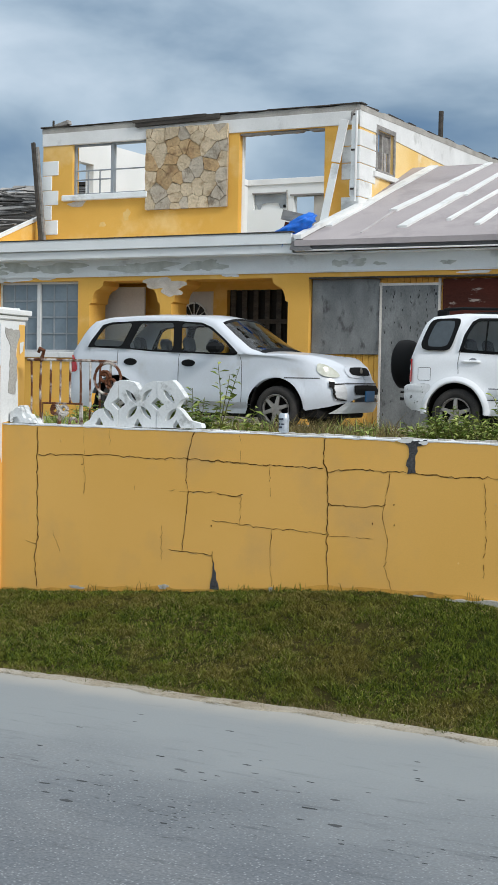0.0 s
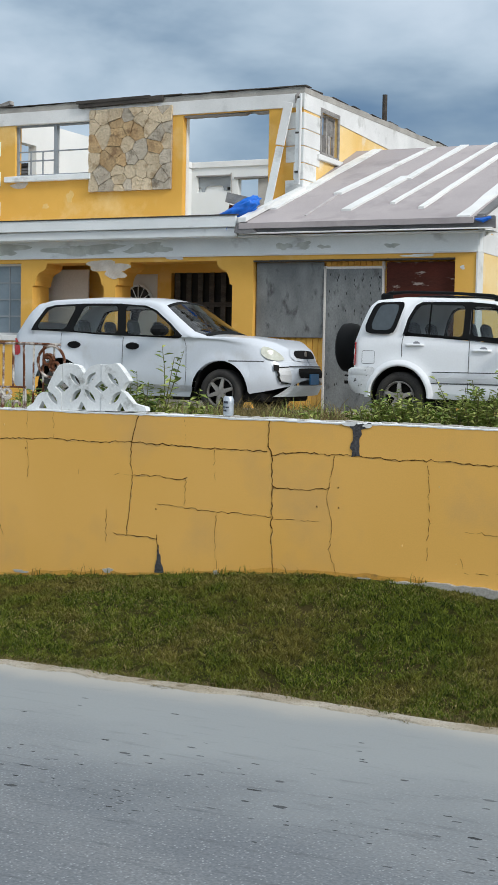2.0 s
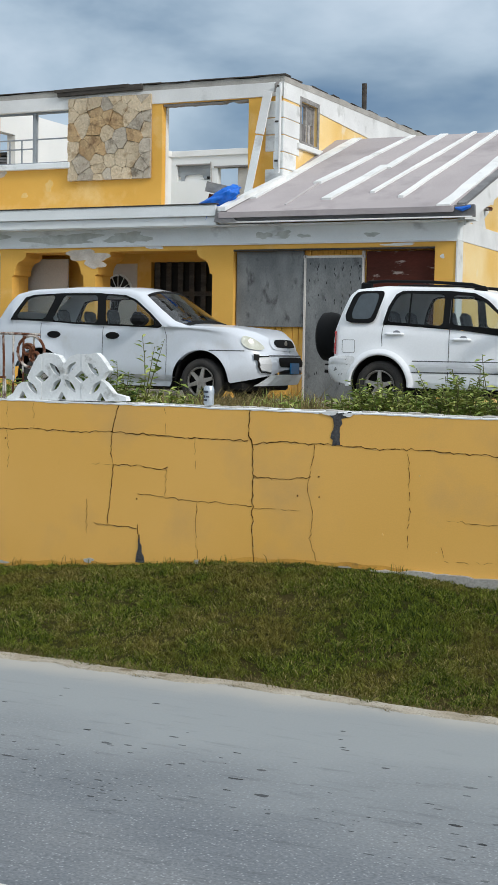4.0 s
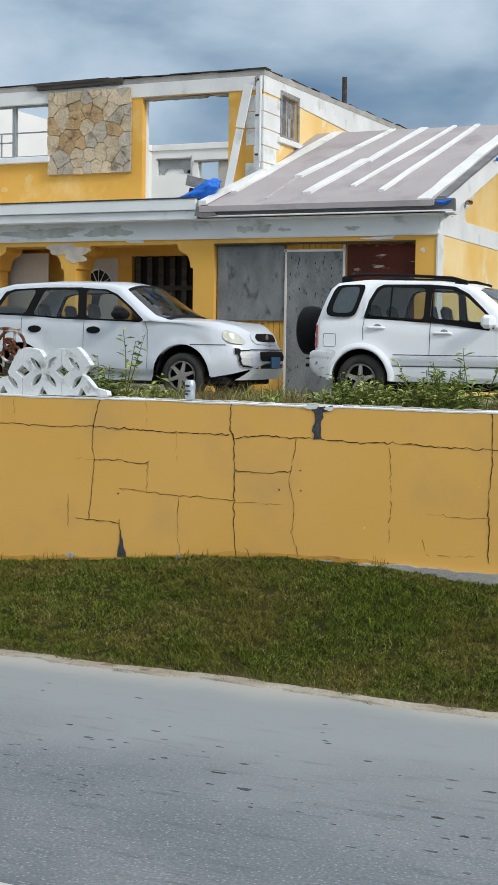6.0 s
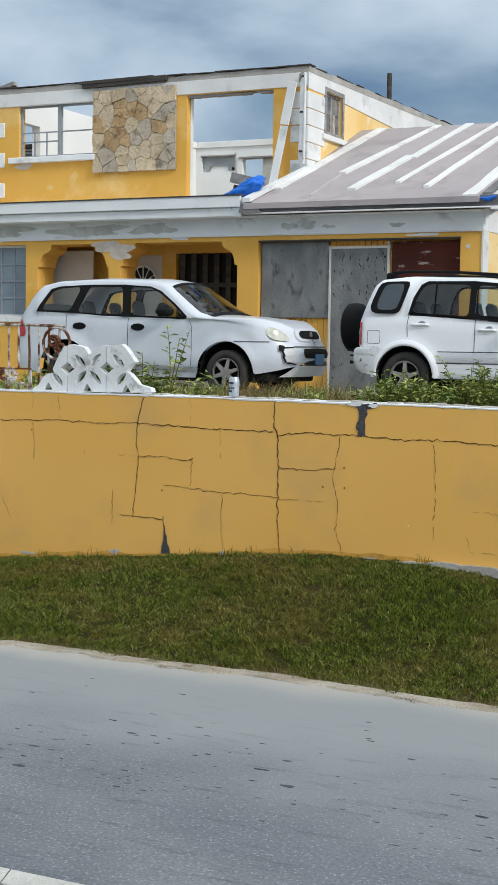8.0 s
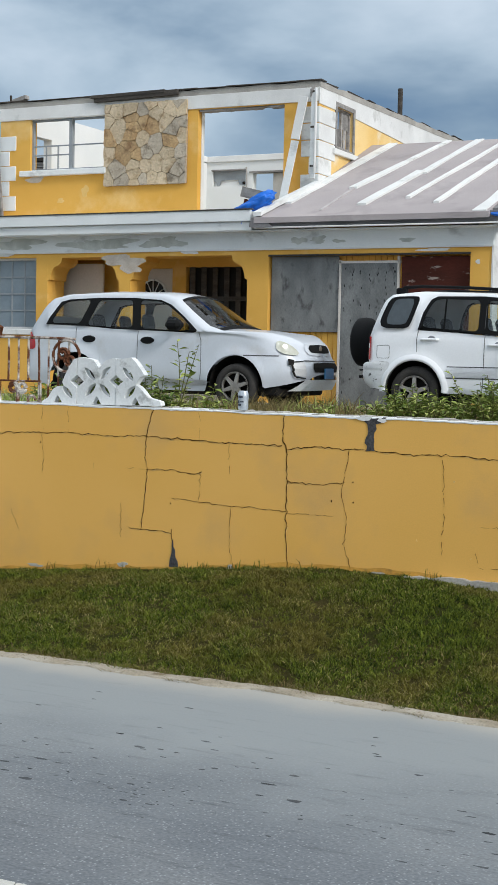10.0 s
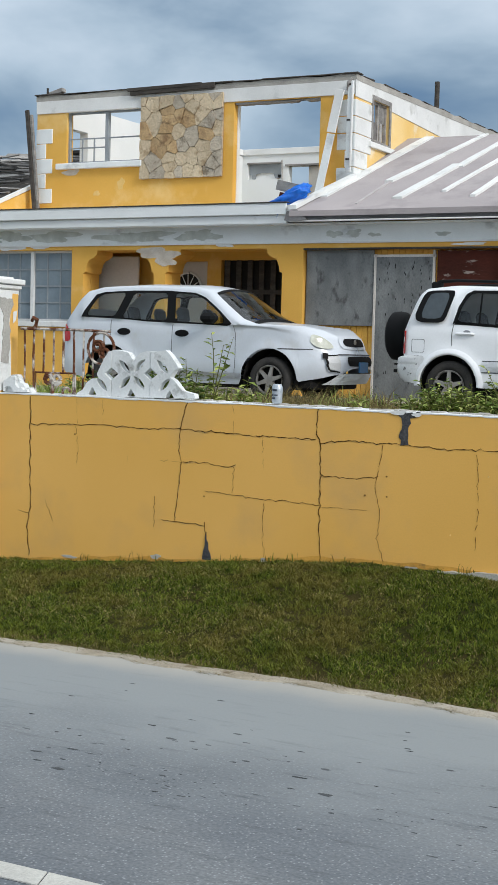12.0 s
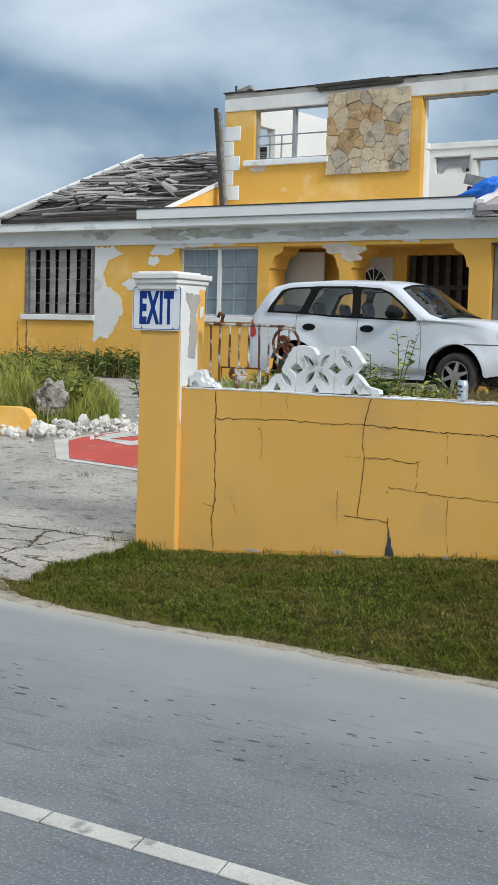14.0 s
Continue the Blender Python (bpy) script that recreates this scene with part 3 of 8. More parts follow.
def build_driveway():
    """Concrete apron and ramp beside the gate pillar, up to the yard."""
    bm = bmesh.new()
    xs = [-24 + 0.4 * i for i in range(44)]
    ys = [6.62 + 0.25 * i for i in range(58)]
    def h(x, y):
        return ground_height(min(x, -7.1), y) + 0.015
    def right(y):
        return -6.30 + 0.05 * math.sin(7 * y) + 0.03 * math.sin(17 * y) if y < 7.55 else -6.42
    grid = []
    for y in ys:
        r = right(y) if y < 13.4 else -3.0
        grid.append([bm.verts.new((-24 + (r + 24) * i / 43, y, h(-10, y))) for i in range(44)])
    for row in grid:
        row.append(bm.verts.new((row[-1].co.x + 0.01, row[-1].co.y, row[-1].co.z - 0.12)))
    low = [bm.verts.new((v.co.x, v.co.y - 0.02, v.co.z - 0.12)) for v in grid[0]]
    for i in range(44):
        bm.faces.new((low[i], low[i + 1], grid[0][i + 1], grid[0][i]))
    for j in range(len(ys) - 1):
        for i in range(44):
            bm.faces.new((grid[j][i], grid[j][i + 1], grid[j + 1][i + 1], grid[j + 1][i]))
    drive = tagged(link("driveway", bm, SLAB, smooth=True), "cracked pale grey concrete driveway ramp", "driveway", kind="structure")
    crack = bmesh.new()
    rnd = random.Random(3)
    def run(x0, y0, x1, y1, w=0.010, steps=26):
        pts = []
        for i in range(steps + 1):
            t = i / steps
            pts.append((x0 + (x1 - x0) * t + rnd.uniform(-.03, .03), y0 + (y1 - y0) * t + rnd.uniform(-.03, .03)))
        for (ax, ay), (bx, by) in zip(pts, pts[1:]):
            ww = 0.72 * w * rnd.uniform(0.4, 1.6)
            n = Vector((by - ay, ax - bx)).normalized() * ww
            vs = [crack.verts.new((px + s * n.x, py + s * n.y, h(px, py) + 0.003)) for px, py, s in ((ax, ay, -1), (bx, by, -1), (bx, by, 1), (ax, ay, 1))]
            crack.faces.new(vs)
    run(-8.6, 7.80, -6.45, 7.86, 0.011, 40)
    run(-7.25, 7.83, -7.0, 7.35)
    run(-7.0, 7.35, -6.98, 6.66)
    run(-7.05, 7.45, -7.9, 7.3)
    run(-6.85, 7.84, -6.95, 7.3, 0.007)
    run(-6.98, 7.0, -6.55, 6.85)
    run(-7.0, 7.2, -7.6, 7.0, 0.007)
    run(-6.75, 7.1, -6.3, 7.0, 0.007)
    part("crack", crack, DARK, drive, "dark cracks in the concrete")
    # painted panel on the ramp
    def flat(name, pts, mat, lift, label):
        bm = bmesh.new()
        bm.faces.new([bm.verts.new((x, y, h(x, y) + lift)) for x, y in pts])
        return part(name, bm, mat, drive, label)
    flat("painted_border", [(-9.90, 10.74), (-9.16, 9.98), (-8.07, 9.84), (-6.5, 9.62), (-6.5, 12.6), (-9.46, 11.60)], LINE, 0.004, "white painted border")
    flat("painted_panel", [(-9.70, 10.74), (-9.06, 10.05), (-8.07, 9.92), (-6.5, 9.70), (-6.5, 12.5), (-9.44, 11.53), (-9.70, 10.92)], RED, 0.008, "faded red painted panel on the ramp")
    for pts in (((-9.52, 10.92), (-9.34, 10.95), (-9.16, 11.20), (-8.6, 11.9), (-8.8, 12.1), (-9.37, 11.46), (-9.54, 11.14)), ((-9.52, 10.92), (-8.89, 10.74), (-8.3, 11.3), (-8.5, 11.5), (-9.03, 10.94), (-9.34, 10.95))):
        flat("painted_stroke", pts, LINE, 0.012, "white painted stroke")
    return drive


build_driveway()
yard = bmesh.new()
box(yard, (-24, 15.2, YARD - 0.1), (3, 20.98, YARD + 0.03), 0.01)
tagged(link("yard_slab", yard, SLAB), "pale concrete slab in front of the house", "pavement", kind="structure")


# ---------------------------------------------------------------- boundary wall with its cracks
def build_boundary_wall():
    x0, x1, t = -6.06, 3.2, 0.2
    bm = bmesh.new()
    n = 150
    cols = []

    def wall_top(x):
        return 1.260 + 0.006 * math.sin(0.9 * x) + 0.006 * noise.noise((x * 2, 3, 1))
    for i in range(n + 1):
        x = x0 + (x1 - x0) * i / n
        z = wall_top(x)
        cols.append([bm.verts.new(p) for p in ((x, WALL_Y, -0.1), (x, WALL_Y, z), (x, WALL_Y + t, z + 0.004), (x, WALL_Y + t, -0.1))])
    for a, b in zip(cols, cols[1:]):
        for k in range(3):
            bm.faces.new((a[k], a[k + 1], b[k + 1], b[k]))
    bm.faces.new(cols[0])
    bm.faces.new(cols[-1][::-1])
    wall = tagged(link("boundary_wall", bm, YELLOW_WALL), "cracked ochre-yellow rendered block wall along the road", "wall", kind="structure")
    # worn white capping line, chipped
    cap = bmesh.new()
    rnd = random.Random(4)
    low, mid, far = [], [], []
    for i in range(420):
        x = x0 + (x1 - x0) * i / 419
        drop = max(0.0005, 0.0045 + 0.007 * noise.noise((x * 3.1, 5, 2)) + 0.005 * noise.noise((x * 17, 1, 2)))
        z = wall_top(x) + 0.0045
        low.append(cap.verts.new((x, WALL_Y - 0.0025, z - 0.003 - drop)))
        mid.append(cap.verts.new((x, WALL_Y - 0.0025, z)))
        far.append(cap.verts.new((x, WALL_Y + t + 0.003, z + 0.004)))
    for a, b in ((low, mid), (mid, far)):
        for i in range(419):
            cap.faces.new((a[i], a[i + 1], b[i + 1], b[i]))
    part("capping", cap, BLOCK_WHITE, wall, "chipped white capping")
    grit = bmesh.new()
    x = x0 + 0.5
    while x < x1:
        l = rnd.uniform(0.02, 0.09)
        if rnd.random() < 0.7:
            box(grit, (x, WALL_Y + rnd.uniform(0.04, 0.1), wall_top(x) - 0.002), (x + l, WALL_Y + 0.19, wall_top(x) + 0.007 + rnd.uniform(0, .008)), 0.003, jitter=0.004)
        x += l
    part("broken_capping", grit, CONCRETE, wall, "broken grey mortar on the wall's top")

    def crack(pts, w=0.005, seed=0, gap=0.0):
        """A jagged dark split along a rough line in the wall's face."""
        rnd = random.Random(seed)
        line = []
        for (ax, az), (bx, bz) in zip(pts, pts[1:]):
            k = max(2, int(math.hypot(bx - ax, bz - az) / 0.022))
            for i in range(k):
                u = i / k
                off = (noise.noise((ax * 3 + u * 40 * k / 60, az * 5 + seed, u * 3)) * 0.7 + rnd.uniform(-1, 1) * 0.30) * 0.014
                line.append((ax + (bx - ax) * u + off * (1 if abs(bz - az) > abs(bx - ax) else .3), az + (bz - az) * u + off * (1 if abs(bx - ax) >= abs(bz - az) else .3)))
        line.append(pts[-1])
        b, lit_edges = bmesh.new(), bmesh.new()
        for i, ((ax, az), (bx, bz)) in enumerate(zip(line, line[1:])):
            if gap and noise.noise((i * 0.35, seed * 3.1, 0)) < gap * 1.3 - 0.52:
                continue
            d = Vector((bx - ax, bz - az))
            if d.length < 1e-6:
                continue
            d.normalize()
            w0 = w * rnd.uniform(0.3, 0.92)
            s = Vector((-d.y, d.x)) * w0 / 2
            e = d * 0.003
            q = [(ax - s.x - e.x, az - s.y - e.y), (bx - s.x + e.x, bz - s.y + e.y), (bx + s.x + e.x, bz + s.y + e.y), (ax + s.x - e.x, az + s.y - e.y)]
            b.faces.new([b.verts.new((px, WALL_Y - 0.0025, pz)) for px, pz in q])
            # A pale offset strip paints the light caught on the crack's edge.
            if w > 0.0045 and noise.noise((i * 0.5, seed * 1.7, 4)) > 0.12:
                k = 0.0035 + 0.5 * w0
                lit_edges.faces.new([lit_edges.verts.new((px + k * 0.6, WALL_Y - 0.0016, pz - k)) for px, pz in q])
        part("crack", b, CRACK, wall)
        if len(lit_edges.faces):
            part("crack_highlight", lit_edges, HIGHLIGHT_CHIP, wall, "pale painted highlight along the crack")

    # the splits follow the block joints: courses of 0.195 m, blocks of 0.4 m
    crack([(-5.74, 1.25), (-5.735, 1.06), (-5.73, 0.72), (-5.72, 0.50), (-5.75, 0.38), (-5.73, 0.17)], 0.009, 1)
    crack([(-5.74, 1.065), (-5.34, 1.08), (-5.15, 1.09), (-4.86, 1.075), (-4.56, 1.09)], 0.006, 2)
    crack([(-4.56, 1.09), (-4.17, 1.075), (-3.96, 1.07), (-3.60, 1.07)], 0.007, 3)
    crack([(-4.51, 1.255), (-4.555, 1.09), (-4.56, 0.95), (-4.545, 0.87), (-4.57, 0.60), (-4.585, 0.49)], 0.007, 4)
    crack([(-4.55, 0.875), (-4.35, 0.88), (-4.20, 0.86), (-4.15, 0.88)], 0.006, 5)
    crack([(-4.68, 0.485), (-4.5, 0.485), (-4.36, 0.475)], 0.006, 6)
    crack([(-4.17, 1.25), (-4.165, 1.08)], 0.003, 7, 0.2)
    crack([(-4.16, 0.87), (-4.165, 0.69)], 0.0035, 8, 0.1)
    crack([(-3.96, 1.06), (-3.95, 0.88)], 0.003, 9, 0.25)
    crack([(-4.36, 0.70), (-4.16, 0.69), (-3.95, 0.675), (-3.56, 0.67)], 0.005, 10)
    crack([(-3.94, 0.67), (-3.945, 0.50), (-3.93, 0.32)], 0.004, 11, 0.1)
    crack([(-3.585, 1.255), (-3.59, 1.10), (-3.565, 1.04), (-3.555, 0.85), (-3.56, 0.55), (-3.545, 0.33)], 0.009, 12)
    crack([(-3.56, 1.05), (-3.40, 1.075), (-3.17, 1.07), (-3.0, 1.065), (-2.72, 1.055), (-2.55, 1.065), (-2.2, 1.05), (-1.85, 1.045), (-1.2, 1.04), (0.4, 1.05)], 0.007, 13)
    crack([(-3.15, 1.06), (-3.18, 0.90), (-3.20, 0.80), (-3.16, 0.66), (-3.17, 0.50), (-3.13, 0.36)], 0.0045, 14, 0.06)
    crack([(-3.55, 0.855), (-3.36, 0.845), (-3.18, 0.87)], 0.006, 15)
    crack([(-3.55, 0.66), (-3.36, 0.665), (-3.25, 0.66)], 0.003, 16, 0.2)
    crack([(-2.57, 1.03), (-2.56, 0.90), (-2.55, 0.72), (-2.56, 0.48)], 0.004, 17, 0.2)
    crack([(-1.96, 1.25), (-1.955, 1.05), (-1.97, 0.72), (-1.96, 0.40)], 0.008, 18)
    crack([(-2.35, 0.66), (-2.1, 0.65), (-1.97, 0.655)], 0.003, 19, 0.35)
    crack([(-2.36, 0.50), (-2.33, 0.42), (-1.98, 0.43)], 0.003, 20, 0.4)
    crack([(-5.36, 1.07), (-5.345, 0.92), (-5.35, 0.80)], 0.003, 21, 0.3)
    crack([(-5.15, 1.25), (-5.15, 1.09)], 0.0025, 22, 0.25)
    crack([(-5.36, 1.25), (-5.35, 1.09)], 0.0025, 23, 0.35)
    crack([(-5.60, 0.55), (-5.54, 0.42)], 0.0035, 24, 0.1)
    crack([(-4.74, 0.64), (-4.735, 0.45), (-4.73, 0.30)], 0.0035, 25, 0.25)
    crack([(-4.36, 0.50), (-4.34, 0.37), (-4.35, 0.30)], 0.007, 26)
    crack([(-4.76, 0.88), (-4.56, 0.875)], 0.0025, 27, 0.3)
    crack([(-5.82, 0.475), (-5.74, 0.455)], 0.006, 28)
    crack([(-4.95, 0.89), (-4.95, 0.82)], 0.0025, 29, 0.2)
    crack([(-1.55, 1.04), (-1.56, 0.45)], 0.004, 30, 0.1)
    # lost render: a hole at the top, a wedge at the foot, bare patches along the bottom
    hole = prism(bmesh.new(), ragged([(-3.085, 1.262), (-2.92, 1.266), (-2.95, 1.24), (-2.985, 1.225), (-2.995, 1.15), (-2.99, 1.07), (-3.045, 1.065), (-3.05, 1.14), (-3.035, 1.20), (-3.06, 1.24)], 0.008, 0.02), WALL_Y - 0.004, WALL_Y + 0.002)
    part("lost_render", hole, CAVITY_GREY, wall, "dark grey hole where the render has fallen off")
    for cx, cz, rx, rz, s in ((-3.06, 1.258, 0.045, 0.016, 1), (-2.945, 1.25, 0.035, 0.01, 6)):
        part("bare_render", blob(cx, cz, rx, rz, WALL_Y - 0.007, s), WHITE, wall)
    part("lost_render", prism(bmesh.new(), [(-4.372, 0.26), (-4.305, 0.26), (-4.312, 0.30), (-4.328, 0.325), (-4.33, 0.37), (-4.343, 0.39), (-4.346, 0.44), (-4.352, 0.40), (-4.355, 0.345), (-4.366, 0.31)], WALL_Y - 0.005, WALL_Y), CAVITY_GREY, wall)
    for cx, cz, rx, rz, s in ((-4.72, 0.246, 0.036, 0.016, 2), (-3.935, 0.290, 0.020, 0.022, 3), (-2.95, 0.338, 0.04, 0.010, 4), (-5.4, 0.185, 0.06, 0.010, 9)):
        part("bare_render", blob(cx, cz, rx, rz, WALL_Y - 0.004, s), CONCRETE, wall, "bare grey footing")
    edge = [(-2.78 + 0.045 * i, wall_foot(-2.78 + 0.045 * i) - 0.03 + 0.030 * smoothstep(-2.78, -2.3, -2.78 + 0.045 * i) + 0.045 * smoothstep(-2.5, -1.7, -2.78 + 0.045 * i) + 0.016 * noise.noise((i * 0.35, 2, 9)) + rnd.uniform(-.006, .006)) for i in range(130)]
    part("footing", prism(bmesh.new(), [(edge[0][0], -0.05)] + edge + [(edge[-1][0], -0.05)], WALL_Y - 0.035, WALL_Y + 0.02), CONCRETE, wall, "bare grey concrete footing")
    # earth splashed up against the foot of the paint, in tongues of uneven height
    splash = bmesh.new()
    for i in range(228):
        a, b = x0 + 0.02 + 0.04 * i, x0 + 0.02 + 0.04 * (i + 1)
        ha, hb = (wall_foot(q) - 0.006 + 0.02 * noise.noise((q * 1.3, 4, 1)) + 0.022 * noise.noise((q * 6, 1, 7)) for q in (a, b))
        splash.faces.new([splash.verts.new(p) for p in ((a, WALL_Y - 0.0015, -0.05), (b, WALL_Y - 0.0015, -0.05), (b, WALL_Y - 0.0015, max(hb, 0)), (a, WALL_Y - 0.0015, max(ha, 0)))])
    part("earth_splash", splash, SPLASH, wall, "brownish orange earth stain along the wall's foot")
    # specks where stones or nails have knocked the paint off
    for k in range(16):
        x, z = rnd.uniform(-5.9, -0.8), rnd.uniform(0.42, 1.2)
        part("paint_chip", blob(x, z, rnd.uniform(.003, .007), rnd.uniform(.003, .008), WALL_Y - 0.003, 50 + k, n=8), CRACK if k % 3 == 0 else HIGHLIGHT_CHIP, wall)
    return wall


SPLASH = material("earth_stained_paint", (0.67, 0.36, 0.07), 0.85, (0.56, 0.29, 0.055), 5, 70, grain=0.12, bump=0.1, stain=(0.26, 0.16, 0.06), stain_scale=12, stain_at=(0.58, 0.72))
CAVITY_GREY = material("dark_bare_block", (0.075, 0.075, 0.078), 0.95, (0.045, 0.045, 0.048), 9, 70, grain=0.35, bump=0.6)
build_boundary_wall()


def build_gate_pillar():
    p = thing("gate_pillar", "ochre gate pillar with a white moulded cap and peeling white side", "pillar", (-6.28, 7.95, 0.1))
    def sub(name, bm, mat, label=""):
        ob = part(name, bm, mat, p, label)
        ob.matrix_parent_inverse = Matrix.Translation(p.location).inverted()
        return ob
    sub("shaft", a_box((-6.395, 7.81, 0.0), (-6.035, 8.10, 1.96), 0.008), YELLOW_WALL)
    bm = bmesh.new()
    box(bm, (-6.395, 7.77, 1.945), (-6.04, 8.11, 1.985), 0.006)
    box(bm, (-6.41, 7.755, 1.985), (-6.025, 8.125, 2.02), 0.008)
    box(bm, (-6.425, 7.74, 2.02), (-6.01, 8.14, 2.06), 0.005, jitter=0.004)
    box(bm, (-6.39, 7.77, 2.06), (-6.08, 8.10, 2.072), 0.003, jitter=0.005)
    sub("cap", bm, WHITE, "chipped white moulded cap")
    sub("peeled_side", prism(bmesh.new(), [(7.818, 1.27), (8.02, 1.30), (8.01, 1.55), (7.99, 1.75), (8.02, 1.96), (7.818, 1.96), (7.816, 1.5), (7.818, 1.22), (7.822, 1.05), (7.838, 1.0), (7.838, 1.27)], -6.034, -6.031, "x"), WHITE, "white undercoat where the ochre has peeled")
    sub("bare_patch", prism(bmesh.new(), ragged([(7.90, 1.48), (7.98, 1.47), (8.0, 1.70), (7.98, 1.78), (8.03, 1.88), (8.02, 1.92), (7.86, 1.93), (7.87, 1.87), (7.92, 1.80), (7.91, 1.62)], 0.008, 0.03), -6.030, -6.027, "x"), CONCRETE, "bare grey patch")
    sub("bare_patch", prism(bmesh.new(), [(8.03, 1.75), (8.06, 1.77), (8.075, 1.84), (8.03, 1.83)], -6.032, -6.029, "x"), WHITE)
    return p


build_gate_pillar()


def build_exit_sign():
    s = thing("exit_sign", "white metal sign with blue EXIT lettering on the pillar", "sign", (-6.235, 7.80, 1.815))
    w, h = 0.218, 0.155
    def rounded(w, h, r):
        return [(sx * (w - r) + r * math.cos(a), sz * (h - r) + r * math.sin(a)) for sx, sz, a0 in ((1, 1, 0), (-1, 1, 90), (-1, -1, 180), (1, -1, 270)) for a in [radians(a0 + 22.5 * i) for i in range(5)]]
    plate = part("plate", prism(bmesh.new(), rounded(w, h, 0.022), -0.006, 0.0), SIGN_WHITE, s, "white enamelled plate")
    # blue outline as four thin bars
    bm = bmesh.new()
    outer, inner = rounded(w - 0.006, h - 0.006, 0.02), rounded(w - 0.0105, h - 0.0105, 0.017)
    o = [bm.verts.new((x, -0.0068, z)) for x, z in outer]
    i_ = [bm.verts.new((x, -0.0068, z)) for x, z in inner]
    for k in range(len(o)):
        j = (k + 1) % len(o)
        bm.faces.new((o[k], o[j], i_[j], i_[k]))
    part("border", bm, SIGN_BLUE, s, "thin blue border")
    cu = bpy.data.curves.new("word", "FONT")
    cu.body, cu.size, cu.align_x, cu.align_y, cu.extrude = "EXIT", 0.2, "CENTER", "CENTER", 0.0006
    cu.offset, cu.space_character = 0.0088, 1.15
    tmp = bpy.data.objects.new("word", cu)
    scene.collection.objects.link(tmp)
    me = bpy.data.meshes.new_from_object(tmp.evaluated_get(bpy.context.evaluated_depsgraph_get()))
    bpy.data.objects.remove(tmp)
    xs, ys = [v.co.x for v in me.vertices], [v.co.y for v in me.vertices]
    sx, sy = 0.305 / (max(xs) - min(xs)), 0.232 / (max(ys) - min(ys))
    cx, cy = (max(xs) + min(xs)) / 2, (max(ys) + min(ys)) / 2
    for v in me.vertices:
        v.co = Vector(((v.co.x - cx) * sx, -0.0078 - v.co.z, (v.co.y - cy) * sy + 0.004))
    me.materials.append(SIGN_BLUE)
    word = new("lettering", me)
    word.parent = s
    word["label"] = "dark blue capital letters EXIT"
    for x, z in ((0.0, 0.137), (-0.13, -0.135), (0.15, -0.138)):
        bm = bmesh.new()
        bmesh.ops.create_cone(bm, cap_ends=True, segments=10, radius1=0.007, radius2=0.006, depth=0.005, matrix=pose(x, -0.008, z, 90))
        part("screw", bm, STEEL, s)
    return s


build_exit_sign()


# ---------------------------------------------------------------- house
FY, LX, RX = 21.0, -15.3, -9.1
HOUSE = thing("house", "storm-damaged two-storey ochre house with its upper roof gone", "house", (-12.5, 21.0, YARD))


def house_part(name, bm, mat, label="", parent=None, smooth=False):
    ob = part(name, bm, mat, parent or HOUSE, label, smooth)
    if not parent:
        ob.matrix_parent_inverse = Matrix.Translation(HOUSE.location).inverted()
    return ob


